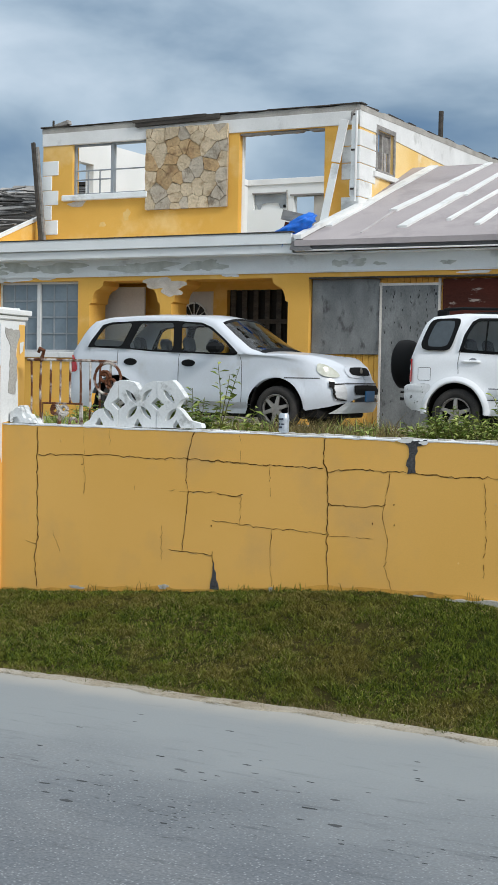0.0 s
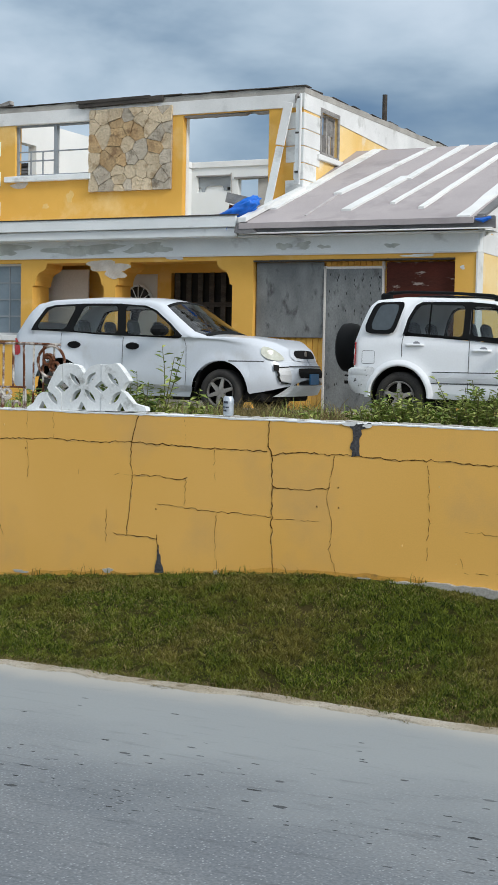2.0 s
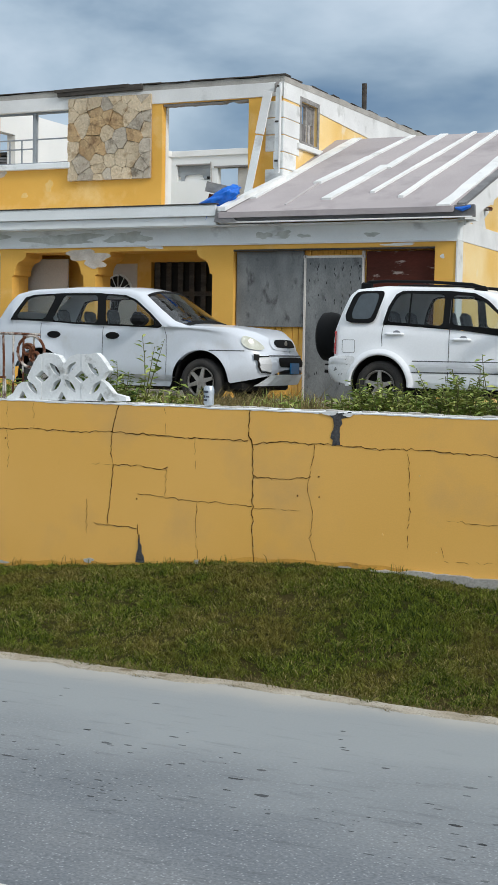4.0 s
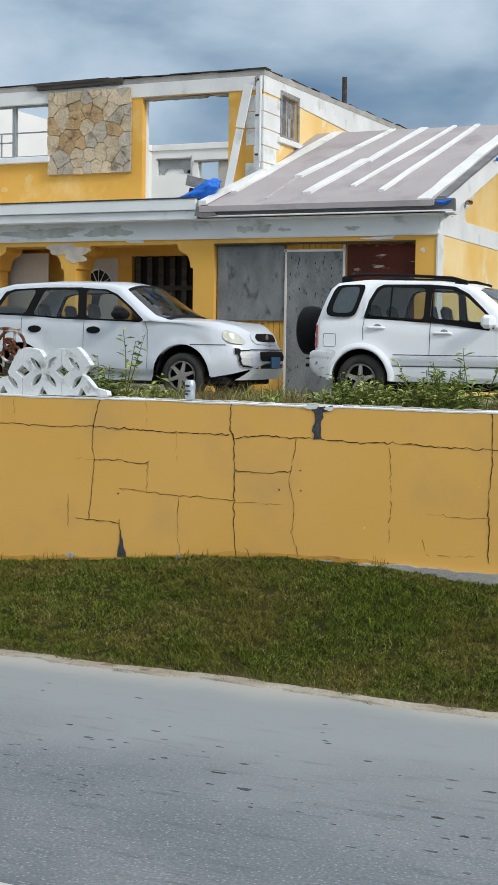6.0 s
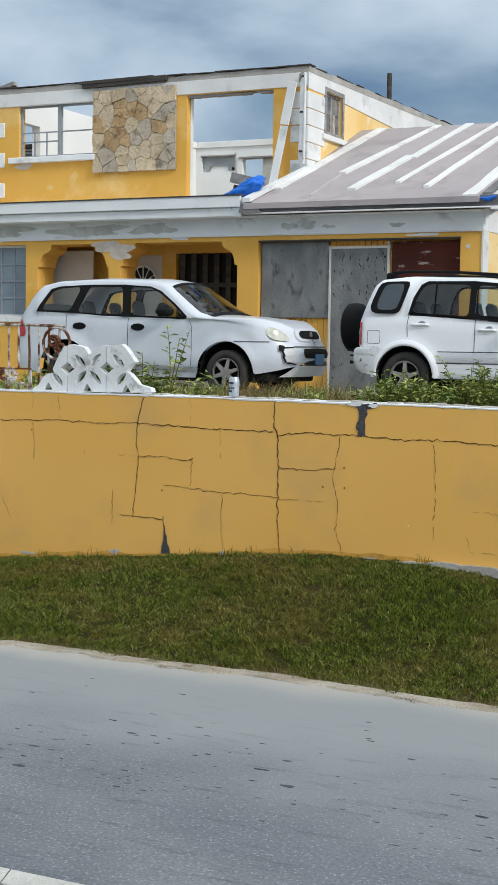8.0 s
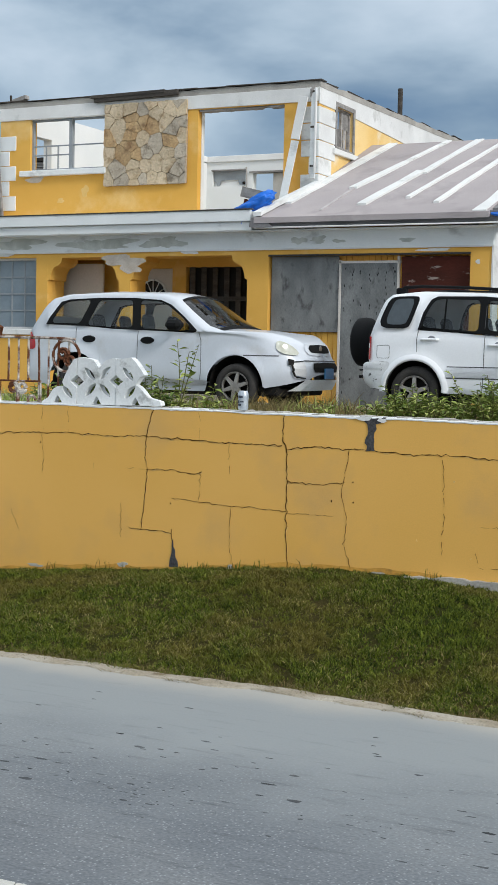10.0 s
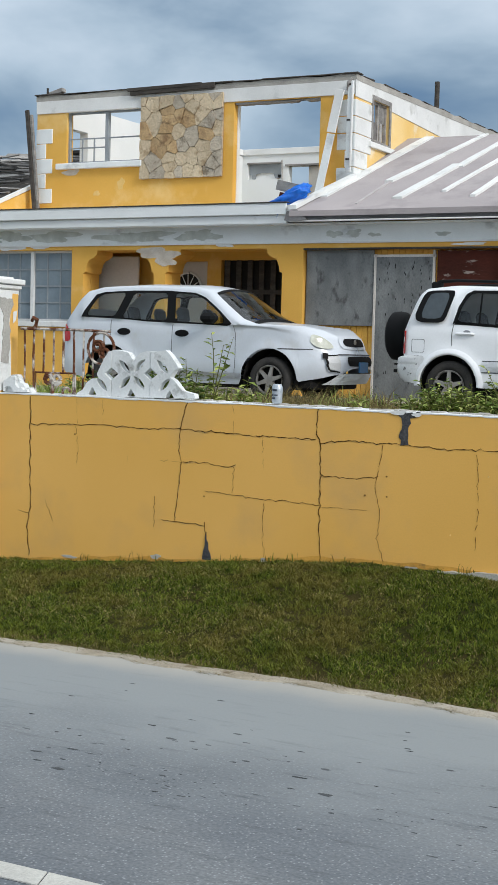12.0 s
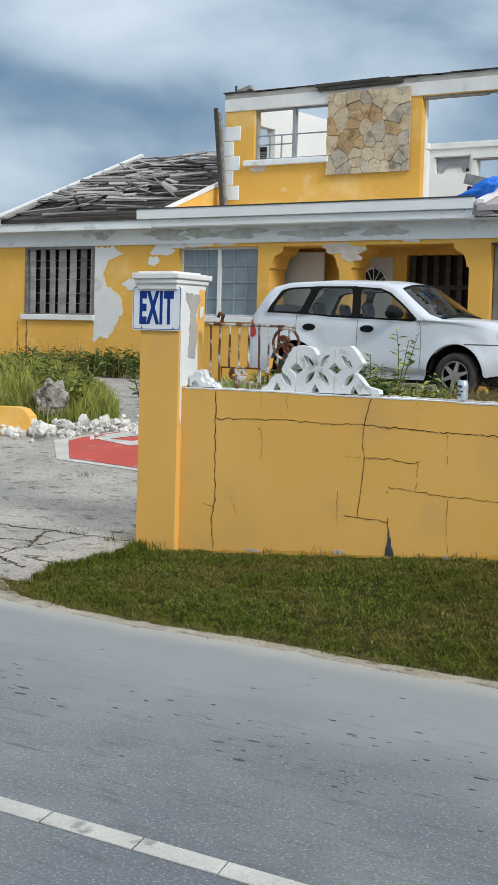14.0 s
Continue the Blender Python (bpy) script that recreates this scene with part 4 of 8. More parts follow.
def build_lower_storey():
    holes = [(-20.18, -18.40, 2.04, 3.34), (-16.30, -14.50, 2.04, 3.31), (-14.26, -12.79, YARD, 3.30), (-12.56, -10.32, YARD, 3.30), (-9.94, -6.52, YARD, 3.28)]
    house_part("front_wall", pierced(-26, -6.17, YARD - 0.1, 3.39, FY, FY + 0.25, holes), YELLOW, "ochre stucco wall of the ground floor")
    house_part("beam", a_box((-26, FY - 0.012, 3.39), (-6.16, FY + 0.25, 3.70), 0.006), BEAM_WHITE, "stained white concrete beam over the ground floor")
    house_part("ledge", a_box((-26, FY - 0.03, 3.375), (-6.15, FY + 0.02, 3.397)), WHITE)
    # scalloped corners of the two porch arches
    house_part("arch_wall", pierced(-14.60, -10.20, YARD, 3.36, FY + 0.252, FY + 0.52, [(-14.258, -12.792, YARD, 3.298), (-12.558, -10.322, YARD, 3.298)]), YELLOW, "thick ochre porch wall with two openings")
    for x, s in ((-14.26, 1), (-12.79, -1), (-12.56, 1), (-10.32, -1)):
        pts = [(x, 3.30), (x + s * 0.30, 3.30), (x + s * 0.28, 3.22), (x + s * 0.22, 3.17), (x + s * 0.14, 3.14), (x + s * 0.09, 3.08), (x + s * 0.06, 3.0), (x + s * 0.05, 2.92), (x, 2.90)]
        house_part("arch_corner", prism(bmesh.new(), pts, FY + 0.002, FY + 0.518), YELLOW, "scalloped ochre arch corner")
    # porch recess
    house_part("porch_back_wall", pierced(-16.2, -9.95, YARD, 3.36, 22.2, 22.4, [(-13.25, -12.4, YARD, 3.18), (-12.12, -10.86, 1.5, 3.2)]), YELLOW, "shaded ochre back wall of the porch")
    house_part("porch_side_wall", a_box((-10.2, FY + 0.25, YARD), (-10.0, 22.2, 3.36)), YELLOW)
    house_part("porch_side_wall", a_box((-15.4, FY + 0.25, YARD), (-15.2, 22.2, 3.36)), YELLOW)
    house_part("porch_ceiling", a_box((-16.2, FY + 0.25, 3.36), (-9.9, 22.4, 3.42)), WHITE)
    house_part("porch_floor", a_box((-14.4, FY, YARD), (-10.2, 22.2, YARD + 0.12)), SLAB)
    d = house_part("door", a_box((-13.25, 22.23, YARD + 0.12), (-12.4, 22.28, 3.18), 0.01), DOOR_GREY, "grey panelled front door with a fanlight")
    fan = bmesh.new()
    pts = [(-12.8 + 0.27 * math.cos(radians(a)), 2.68 + 0.29 * math.sin(radians(a))) for a in range(0, 181, 15)]
    prism(fan, pts, 22.215, 22.23)
    part("fanlight", fan, ROOM_DARK, d, "half-round fanlight with its room's shade painted on")
    spokes = bmesh.new()
    for a in (30, 62, 90, 118, 150):
        bar(spokes, (-12.8, 22.21, 2.68), (-12.8 + 0.27 * math.cos(radians(a)), 22.21, 2.68 + 0.29 * math.sin(radians(a))), 0.012, 0.022, up=(0, 1, 0))
    tube(spokes, [(-12.8 + 0.28 * math.cos(radians(a)), 22.21, 2.68 + 0.30 * math.sin(radians(a))) for a in range(0, 181, 12)], 0.02)
    part("fan_bars", spokes, WHITE, d, "white glazing bars")
    # open white door leaf within the first arch
    house_part("open_door", a_box((0, 0, 0), (0.84, 0.05, 2.38), 0.01, pose(-14.45, 21.75, YARD + 0.02, 0, 0, 5)), DOOR_GREY, "pale door leaf standing open in the porch")
    # barred porch window; a near-black sheet stands for the shaded room
    w = house_part("porch_window", a_box((-12.12, 22.32, 1.5), (-10.86, 22.36, 3.2)), ROOM_DARK, "barred porch window with a near-black sheet for its shaded room")
    for i in range(6):
        x = -12.06 + 0.228 * i
        part("window_bar", a_box((x, 22.23, 1.5), (x + 0.10, 22.26, 3.2), 0.004), DARK_WOOD, w)
    part("window_rail", a_box((-12.12, 22.225, 2.60), (-10.86, 22.265, 2.68)), DARK_WOOD, w)
    house_part("lower_floor_back", a_box((-26, 28.8, YARD), (-6.17, 29.0, 3.9)), YELLOW)
    house_part("inner_partition", a_box((-16.4, FY + 0.3, YARD), (-16.2, 28.8, 3.4)), WHITE)
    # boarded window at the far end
    w = house_part("boarded_window", a_box((-20.18, FY + 0.16, 2.04), (-18.40, FY + 0.18, 3.34)), ROOM_DARK, "window covered by grey upright boards")
    x, rnd = -20.14, random.Random(8)
    while x < -18.5:
        wd = rnd.uniform(0.13, 0.19)
        part("board", a_box((x, FY + 0.05, 2.05), (x + wd, FY + 0.075, 3.33), 0.004, jitter=0.008), OLD_WOOD, w, "weathered upright board")
        x += wd + rnd.uniform(0.09, 0.14)
    for z in (2.25, 2.45, 2.72, 2.95, 3.1):
        part("iron_bar", a_box((-20.17, FY + 0.11, z), (-18.41, FY + 0.125, z + 0.018)), STEEL, w)
    house_part("window_frame", pierced(-20.22, -18.36, 2.0, 3.37, FY - 0.012, FY + 0.06, [(-20.16, -18.42, 2.06, 3.32)]), OLD_WOOD)
    house_part("sill", a_box((-20.28, FY - 0.07, 1.92), (-18.34, FY + 0.1, 2.03), 0.008), WHITE, "white window sill")
    # casement with small panes
    w = house_part("casement_window", pierced(-16.30, -14.50, 2.04, 3.31, FY + 0.10, FY + 0.15, [(-16.26, -15.44, 2.08, 3.27), (-15.38, -14.54, 2.08, 3.27)]), WHITE, "white framed window of many small panes")
    for a, b in ((-16.26, -15.44), (-15.38, -14.54)):
        for i in range(3):
            for j in range(4):
                u0, u1 = a + (b - a) * i / 3, a + (b - a) * (i + 1) / 3
                z0, z1 = 2.08 + 1.19 * j / 4, 2.08 + 1.19 * (j + 1) / 4
                part("pane", a_box((u0 + .012, FY + 0.122, z0 + .012), (u1 - .012, FY + 0.128, z1 - .012), 0, pose(0, 0, 0)), WINDOW_GLASS, w)
        for i in range(4):
            u = a + (b - a) * i / 3
            part("glazing_bar", a_box((u - .013, FY + 0.11, 2.08), (u + .013, FY + 0.135, 3.27)), GREY_BARS, w)
        for j in range(5):
            z = 2.08 + 1.19 * j / 4
            part("glazing_bar", a_box((a, FY + 0.108, z - .013), (b, FY + 0.137, z + .013)), GREY_BARS, w)
    part("backing", a_box((-16.3, FY + 0.2, 2.0), (-14.5, FY + 0.22, 3.32)), GREY_BARS, w)
    part("mullion", a_box((-15.445, FY + 0.07, 2.06), (-15.375, FY + 0.16, 3.29)), WHITE, w)
    house_part("sill", a_box((-16.36, FY - 0.06, 1.94), (-14.44, FY + 0.12, 2.04), 0.008), WHITE, "white window sill")
    # peeled paint
    for cx, cz, rx, rz, s, m in ((-16.68, 3.27, 0.24, 0.12, 3, WHITE), (-16.9, 3.07, 0.12, 0.10, 4, WHITE),
                                  (-17.45, 2.62, 0.2, 0.1, 5, WHITE), (-16.9, 2.1, 0.14, 0.30, 6, WHITE), (-15.9, 3.36, 0.35, 0.05, 7, WHITE), (-15.2, 3.36, 0.18, 0.03, 8, WHITE), (-16.3, 3.35, 0.2, 0.06, 18, WHITE),
                                  (-12.72, 3.24, 0.42, 0.10, 9, PEEL), (-12.58, 3.12, 0.20, 0.10, 10, PEEL), (-11.4, 3.36, 0.16, 0.03, 11, WHITE), (-6.4, 3.15, 0.03, 0.04, 13, WHITE), (-7.1, 3.34, 0.25, 0.025, 14, WHITE)):
        house_part("peeled_patch", blob(cx, cz, rx, rz, FY - 0.004 - 0.0015 * (s % 3), s), m, "patch where the ochre paint has peeled")
    for cx, cz, rx, rz, s in ((-13.2, 3.52, 0.65, 0.10, 1), (-14.9, 3.55, 0.5, 0.09, 2), (-11.9, 3.53, 0.35, 0.10, 3), (-16.6, 3.56, 0.5, 0.1, 5), (-9.4, 3.52, 0.12, 0.06, 4), (-9.05, 3.53, 0.14, 0.05, 6), (-8.7, 3.5, 0.1, 0.03, 7), (-7.55, 3.5, 0.10, 0.04, 8), (-18.2, 3.55, 0.16, 0.08, 9), (-15.8, 3.56, 0.4, 0.08, 10)):
        house_part("damp_stain", blob(cx, cz, rx, rz, FY - 0.0165, s, 0.003, n=40, rough=0.62), STAIN, "grey damp stain on the beam")
    house_part("peeled_patch", prism(bmesh.new(), ragged([(-18.36, 3.35), (-17.88, 3.35), (-17.80, 3.28), (-17.64, 3.22), (-17.85, 3.15), (-18.04, 3.09), (-18.10, 2.95), (-18.15, 2.83), (-18.11, 2.70), (-18.05, 2.58), (-17.86, 2.50), (-17.71, 2.41), (-17.66, 2.25), (-17.62, 2.10), (-17.74, 1.95), (-17.82, 1.82), (-17.90, 1.70), (-18.0, 1.58), (-18.2, 1.62), (-18.36, 1.5)], 0.03, 0.06), FY - 0.006, FY), WHITE, "large patch of bare white render beside the window")
    for x, z0, z1, w in ((-20.16, 1.18, 1.90, 0.03), (-20.41, 1.28, 1.87, 0.02)):
        house_part("damp_streak", prism(bmesh.new(), ragged([(x - w, z0), (x - w * .5, z1), (x + w * .5, z1), (x + w, z0)], 0.012, 0.05, 5), FY - 0.004, FY), DAMP, "brown damp streak under the sill")
    # garage front closed with boards
    g = house_part("garage_infill", a_box((-9.94, FY + 0.17, YARD), (-6.52, FY + 0.22, 3.28)), YELLOW, "garage opening closed with boards")
    for i in range(34):
        x = -9.92 + 0.1 * i
        part("yellow_plank", a_box((x, FY + 0.14, YARD), (x + 0.092, FY + 0.165, 3.275), 0.004), YELLOW, g)
    b = part("grey_board", a_box((-9.92, FY + 0.09, 2.05), (-8.73, FY + 0.118, 3.27), 0.004), GREY_BOARD, g, "large weathered grey plywood sheet")
    dd = part("grey_board_door", a_box((-8.68, FY + 0.08, YARD + 0.02), (-7.73, FY + 0.115, 3.15), 0.004), GREY_BOARD, g, "tall grey board door with dark knots")
    kn, rnd = bmesh.new(), random.Random(6)
    for i in range(60):
        x, z = -8.62 + 0.14 * rnd.randrange(0, 7) + rnd.uniform(-.02, .02), 3.08 - 2.0 * rnd.random() ** 1.4
        prism(kn, [(x + .006 * math.cos(a), z + rnd.uniform(.012, .034) * math.sin(a)) for a in [k * math.tau / 6 for k in range(6)]], FY + 0.077, FY + 0.081)
    part("knots", kn, CAVITY, dd, "dark knot holes")["kind"] = "stuff"
    bm = bmesh.new()
    box(bm, (-8.72, FY + 0.07, YARD), (-8.68, FY + 0.13, 3.2), 0.004)
    box(bm, (-7.73, FY + 0.07, YARD), (-7.695, FY + 0.13, 3.26), 0.004)
    box(bm, (-8.73, FY + 0.07, 3.15), (-7.68, FY + 0.13, 3.19), 0.004)
    part("door_frame", bm, DOOR_GREY, g, "grey-white timber door frame")
    part("brown_board", a_box((-7.66, FY + 0.09, 2.1), (-6.53, FY + 0.118, 3.25), 0.004), BROWN_BOARD, g, "dark brown scuffed board")
    house_part("board_trim", a_box((-9.94, FY - 0.006, 3.27), (-6.52, FY + 0.02, 3.30)), DARK_WOOD)
    # garage side with its corner
    house_part("corner_strip", a_box((-6.185, FY - 0.014, YARD), (-6.155, FY + 0.28, 3.39), 0.003), WHITE, "peeling white corner strip")
    house_part("garage_side_wall", a_box((-6.42, FY + 0.25, YARD), (-6.17, 28.8, 3.39)), BLEACHED_SUNLIT, "ochre garage side wall")
    house_part("side_beam", a_box((-6.42, FY + 0.25, 3.39), (-6.16, 28.8, 3.70), 0.004), WHITE, "white beam on the garage side")
    gable = prism(bmesh.new(), [(21.0, 3.70), (28.8, 3.70), (28.8, 3.95), (25.0, 5.52), (21.0, 3.90)], -6.40, -6.175, "x")
    house_part("gable_wall", gable, BLEACHED_SUNLIT, "ochre garage gable")
    house_part("peeled_gable", prism(bmesh.new(), ragged([(21.0, 3.70), (22.6, 3.70), (22.5, 3.86), (22.75, 3.98), (22.65, 4.08), (23.0, 4.12), (23.15, 4.34), (23.6, 4.4), (24.0, 4.7), (24.5, 4.8), (25.0, 5.0), (25.0, 5.5), (21.0, 3.88)], 0.03, 0.1), -6.174, -6.168, "x"), WHITE, "white undercoat under the rake")
    house_part("spout", tube(bmesh.new(), [(-6.2, 22.55, 4.02), (-6.05, 22.45, 4.0)], 0.035, 10), RUST, "short rusty pipe end")


DOOR_GREY = material("pale_grey_door_paint", (0.66, 0.62, 0.57), 0.6, (0.58, 0.54, 0.49), 2, 40, grain=0.06, bump=0.1)
GREY_BARS = material("grey_window_metal", (0.33, 0.36, 0.38), 0.6, bump=0.05)
PEEL = material("peeled_plaster", (0.64, 0.58, 0.51), 0.9, (0.50, 0.43, 0.35), 6, 70, grain=0.15, bump=0.5)
DAMP = material("brown_damp_streak", (0.34, 0.19, 0.06), 0.9, (0.22, 0.13, 0.05), 6, 60, grain=0.2, bump=0.1)
STAIN = material("grey_damp_stain", (0.60, 0.62, 0.58), 0.85, (0.42, 0.435, 0.40), 5, 60, grain=0.12, bump=0.2)
build_lower_storey()


def build_eaves():
    # deep white fascia over the porch, stepped in two boards
    house_part("porch_roof_slab", a_box((-17.05, 20.73, 3.72), (-9.95, 22.45, 3.98)), WHITE)
    for z0, z1, y in ((3.675, 3.82, 20.72), (3.823, 4.008, 20.665)):
        house_part("fascia_board", a_box((-17.07 if y < 20.7 else -16.75, y, z0), (-10.12, y + 0.05, z1), 0.006, jitter=0.004), BEAM_WHITE, "weathered white fascia board")
    house_part("drip_edge", a_box((-17.09, 20.65, 4.008), (-10.1, 20.76, 4.026), 0.002), DARK_WOOD)
    house_part("soffit", a_box((-26, 20.74, 3.665), (-5.85, FY, 3.682)), BEAM_WHITE)
    house_part("fascia_board", a_box((-26, 20.71, 3.655), (-16.76, 20.76, 3.885), 0.006), BEAM_WHITE, "white fascia of the wing")
    # garage gutter
    house_part("gutter_board", a_box((-10.02, 20.68, 3.71), (-5.82, 20.74, 3.885), 0.006, jitter=0.006), GUTTER, "weathered grey gutter board")
    house_part("gutter_lip", a_box((-10.05, 20.64, 3.695), (-5.86, 20.72, 3.72), 0.003, jitter=0.006), WHITE)
    house_part("gutter_end", prism(bmesh.new(), [(-10.13, 3.72), (-9.96, 3.70), (-9.72, 3.72), (-9.90, 3.885), (-10.09, 3.865)], 20.63, 20.74), GUTTER, "bent dark gutter end")


build_eaves()
RISE = 0.412


def roof_z(y):
    return 3.885 + RISE * (min(y, 24.85) - 20.66) - RISE * max(0.0, y - 24.85)


def build_garage_roof():
    def left(y):
        return -10.04 + 0.36 * smoothstep(20.6, 22.3, y)

    def right(y):
        return -6.14 + 0.085 * (min(y, 25.0) - 20.66)
    bm = bmesh.new()
    ys = [20.62, 21.2, 21.8, 22.35, 23.2, 24.1, 24.85, 26.5, 29.2]
    rows = []
    for i, y in enumerate(ys):
        sag = 0.012 * math.sin(i * 2.1) if 0 < i < 6 else 0
        rows.append([bm.verts.new((left(y) + (right(y) - left(y)) * k / 6, y, roof_z(y) + sag * math.sin(k * 1.3))) for k in range(7)] + [bm.verts.new((x, y, roof_z(y) - 0.09)) for x in (right(y), left(y))])
    for p, q in zip(rows, rows[1:]):
        for k in range(9):
            bm.faces.new((p[k], p[(k + 1) % 9], q[(k + 1) % 9], q[k]))
    bm.faces.new(rows[0])
    bm.faces.new(rows[-1][::-1])
    bmesh.ops.recalc_face_normals(bm, faces=bm.faces)
    roof = house_part("garage_roof", bm, ROOF, "faded mauve felt roof with white battens")

    def strip(x0, y0, x1, y1, w, h=0.03, mat=None, lift=0.0, name="batten", label="loose white timber batten"):
        b = bmesh.new()
        n = max(2, int((y1 - y0) / 0.5))
        rnd = random.Random(int(x0 * 100))
        rings = []
        for i in range(n + 1):
            ax, ay = x0 + (x1 - x0) * i / n + rnd.uniform(-.012, .012), y0 + (y1 - y0) * i / n
            ww, z = w * rnd.uniform(.85, 1.1) / 2, roof_z(ay) + 0.006 + lift
            rings.append([b.verts.new(p) for p in ((ax - ww, ay, z - .02), (ax + ww, ay, z - .02), (ax + ww, ay, z + h), (ax - ww, ay, z + h))])
        for p, q in zip(rings, rings[1:]):
            for k in range(4):
                b.faces.new((p[k], p[(k + 1) % 4], q[(k + 1) % 4], q[k]))
        b.faces.new(rings[0])
        b.faces.new(rings[-1][::-1])
        bmesh.ops.recalc_face_normals(b, faces=b.faces)
        return part(name, b, mat or WHITE, roof, label)
    strip(-9.78, 21.32, -9.27, 24.84, 0.19, 0.02)
    strip(-9.00, 20.89, -8.90, 22.08, 0.045, 0.012, ROOF_PALE)
    strip(-8.90, 22.05, -8.52, 23.5, 0.15)
    strip(-8.58, 23.3, -8.18, 24.84, 0.11, 0.02)
    strip(-8.38, 21.11, -8.02, 22.9, 0.17)
    strip(-7.97, 22.8, -7.60, 24.84, 0.14, 0.016)
    strip(-7.70, 21.40, -7.02, 24.84, 0.075)
    strip(-7.13, 21.11, -6.60, 24.84, 0.10)
    strip(-6.29, 20.64, -5.90, 24.84, 0.22, 0.014)
    strip(-10.0, 20.64, -9.66, 22.30, 0.13, 0.05, WHITE, 0.03, "flashing_board", "white flashing board along the roof valley")
    strip(-9.93, 21.0, -9.60, 22.6, 0.10, 0.015, GUTTER, 0.0, "flashing_board", "grey strip of loose flashing")
    strip(-6.06, 20.78, -5.70, 24.84, 0.15, 0.02, GUTTER, -0.03, "rake_board", "grey rake board")
    b = bmesh.new()
    bar(b, (-6.02, 20.78, 3.74), (-5.66, 25.0, 5.46), 0.03, 0.30)
    part("rake_face", b, WHITE, roof, "white board under the rake")
    rnd = random.Random(8)
    for k, y in enumerate((22.9, 23.15, 23.5, 23.9, 24.3, 24.6)):
        x = -5.97 + 0.084 * (y - 20.72)
        pts = [(x + 0.02, y + 0.05 * i, roof_z(y + 0.05 * i) - 0.05 - 0.05 * abs(math.sin(i * 1.9 + k))) for i in range(5 + k % 3)]
        part("tarp_shred", tube(bmesh.new(), pts, [0.012 + 0.014 * rnd.random() for _ in pts], 6), BLUE_TARP, roof, "shred of blue tarp under the rake")
    return roof


ROOF_PALE = material("pale_worn_felt_strip", (0.52, 0.49, 0.48), 0.85, (0.42, 0.39, 0.39), 3, 60, grain=0.08, bump=0.2)
build_garage_roof()


def build_wing_roof():
    """The wing's roof, stripped to broken battens."""
    bm = prism(bmesh.new(), [(20.68, 3.90), (25.1, 5.62), (29, 4.2), (29, 4.1), (25.1, 5.5), (20.68, 3.82)], -20.62, -16.45, "x")
    roof = house_part("wing_roof", bm, DARK_WOOD, "wing roof stripped to broken grey battens")
    rnd = random.Random(17)
    slat = {}
    for k in range(6):
        b = bmesh.new()
        l = 0.5 + 0.28 * k
        box(b, (-l / 2, -0.05, -0.012), (l / 2, 0.05, 0.012), 0, jitter=0.012)
        bmesh.ops.recalc_face_normals(b, faces=b.faces)
        me = bpy.data.meshes.new("slat")
        b.to_mesh(me)
        b.free()
        me.materials.append(OLD_WOOD)
        slat[k] = (me, l)
    for r in range(30):
        y = 20.74 + 0.146 * r
        x = -20.5 + rnd.uniform(0, .25)
        while x < -16.6:
            me, l = slat[rnd.randrange(6)]
            if x + l > -16.42:
                break
            if rnd.random() < 0.80:
                o = new("slat", me)
                o.parent = roof
                o.location = (x + l / 2, y + rnd.uniform(-.05, .05), 3.9 + (y - 20.46) * 0.3836 + rnd.uniform(0.0, 0.07))
                o.rotation_euler = (radians(21 + rnd.uniform(-16, 16)), radians(rnd.uniform(-4, 4)), radians(rnd.gauss(0, 3)))
            x += l * rnd.uniform(0.65, 1.1)
    for k in range(44):
        me, l = slat[rnd.randrange(3)]
        y = rnd.uniform(21, 24.6)
        o = new("slat", me)
        o.parent = roof
        o.location = (rnd.uniform(-20.0, -17.3), y, 3.98 + (y - 20.46) * 0.3836)
        o.rotation_euler = (radians(rnd.uniform(5, 40)), radians(rnd.uniform(-12, 12) * (2 if k < 20 else 1)), radians(rnd.choice((rnd.uniform(20, 160), rnd.gauss(0, 14)))))
    b = bmesh.new()
    bar(b, (-20.80, 20.63, 3.90), (-20.62, 25.12, 5.72), 0.10, 0.10)
    part("rake_board", b, WHITE, roof, "white rake board at the gable end")
    b = bmesh.new()
    bar(b, (-20.50, 20.6, 3.92), (-20.48, 24.9, 5.62), 0.22, 0.04)
    part("rake_plank", b, OLD_WOOD, roof, "loose grey rake plank")
    b = bmesh.new()
    bar(b, (-18.3, 25.1, 5.69), (-16.36, 25.1, 5.70), 0.2, 0.07)
    part("ridge", b, DARK_WOOD, roof, "dark ridge timber")
    # cheek of the wing above the porch slab
    house_part("cheek_wall", prism(bmesh.new(), [(20.80, 3.98), (25.1, 3.98), (25.1, 5.58), (20.80, 4.01)], -16.6, -16.4, "x"), YELLOW, "ochre cheek wall under the wing's roof edge")
    b = bmesh.new()
    bar(b, (-16.42, 20.76, 4.02), (-16.42, 25.1, 5.70), 0.09, 0.06)
    house_part("cheek_trim", b, WHITE)


build_wing_roof()


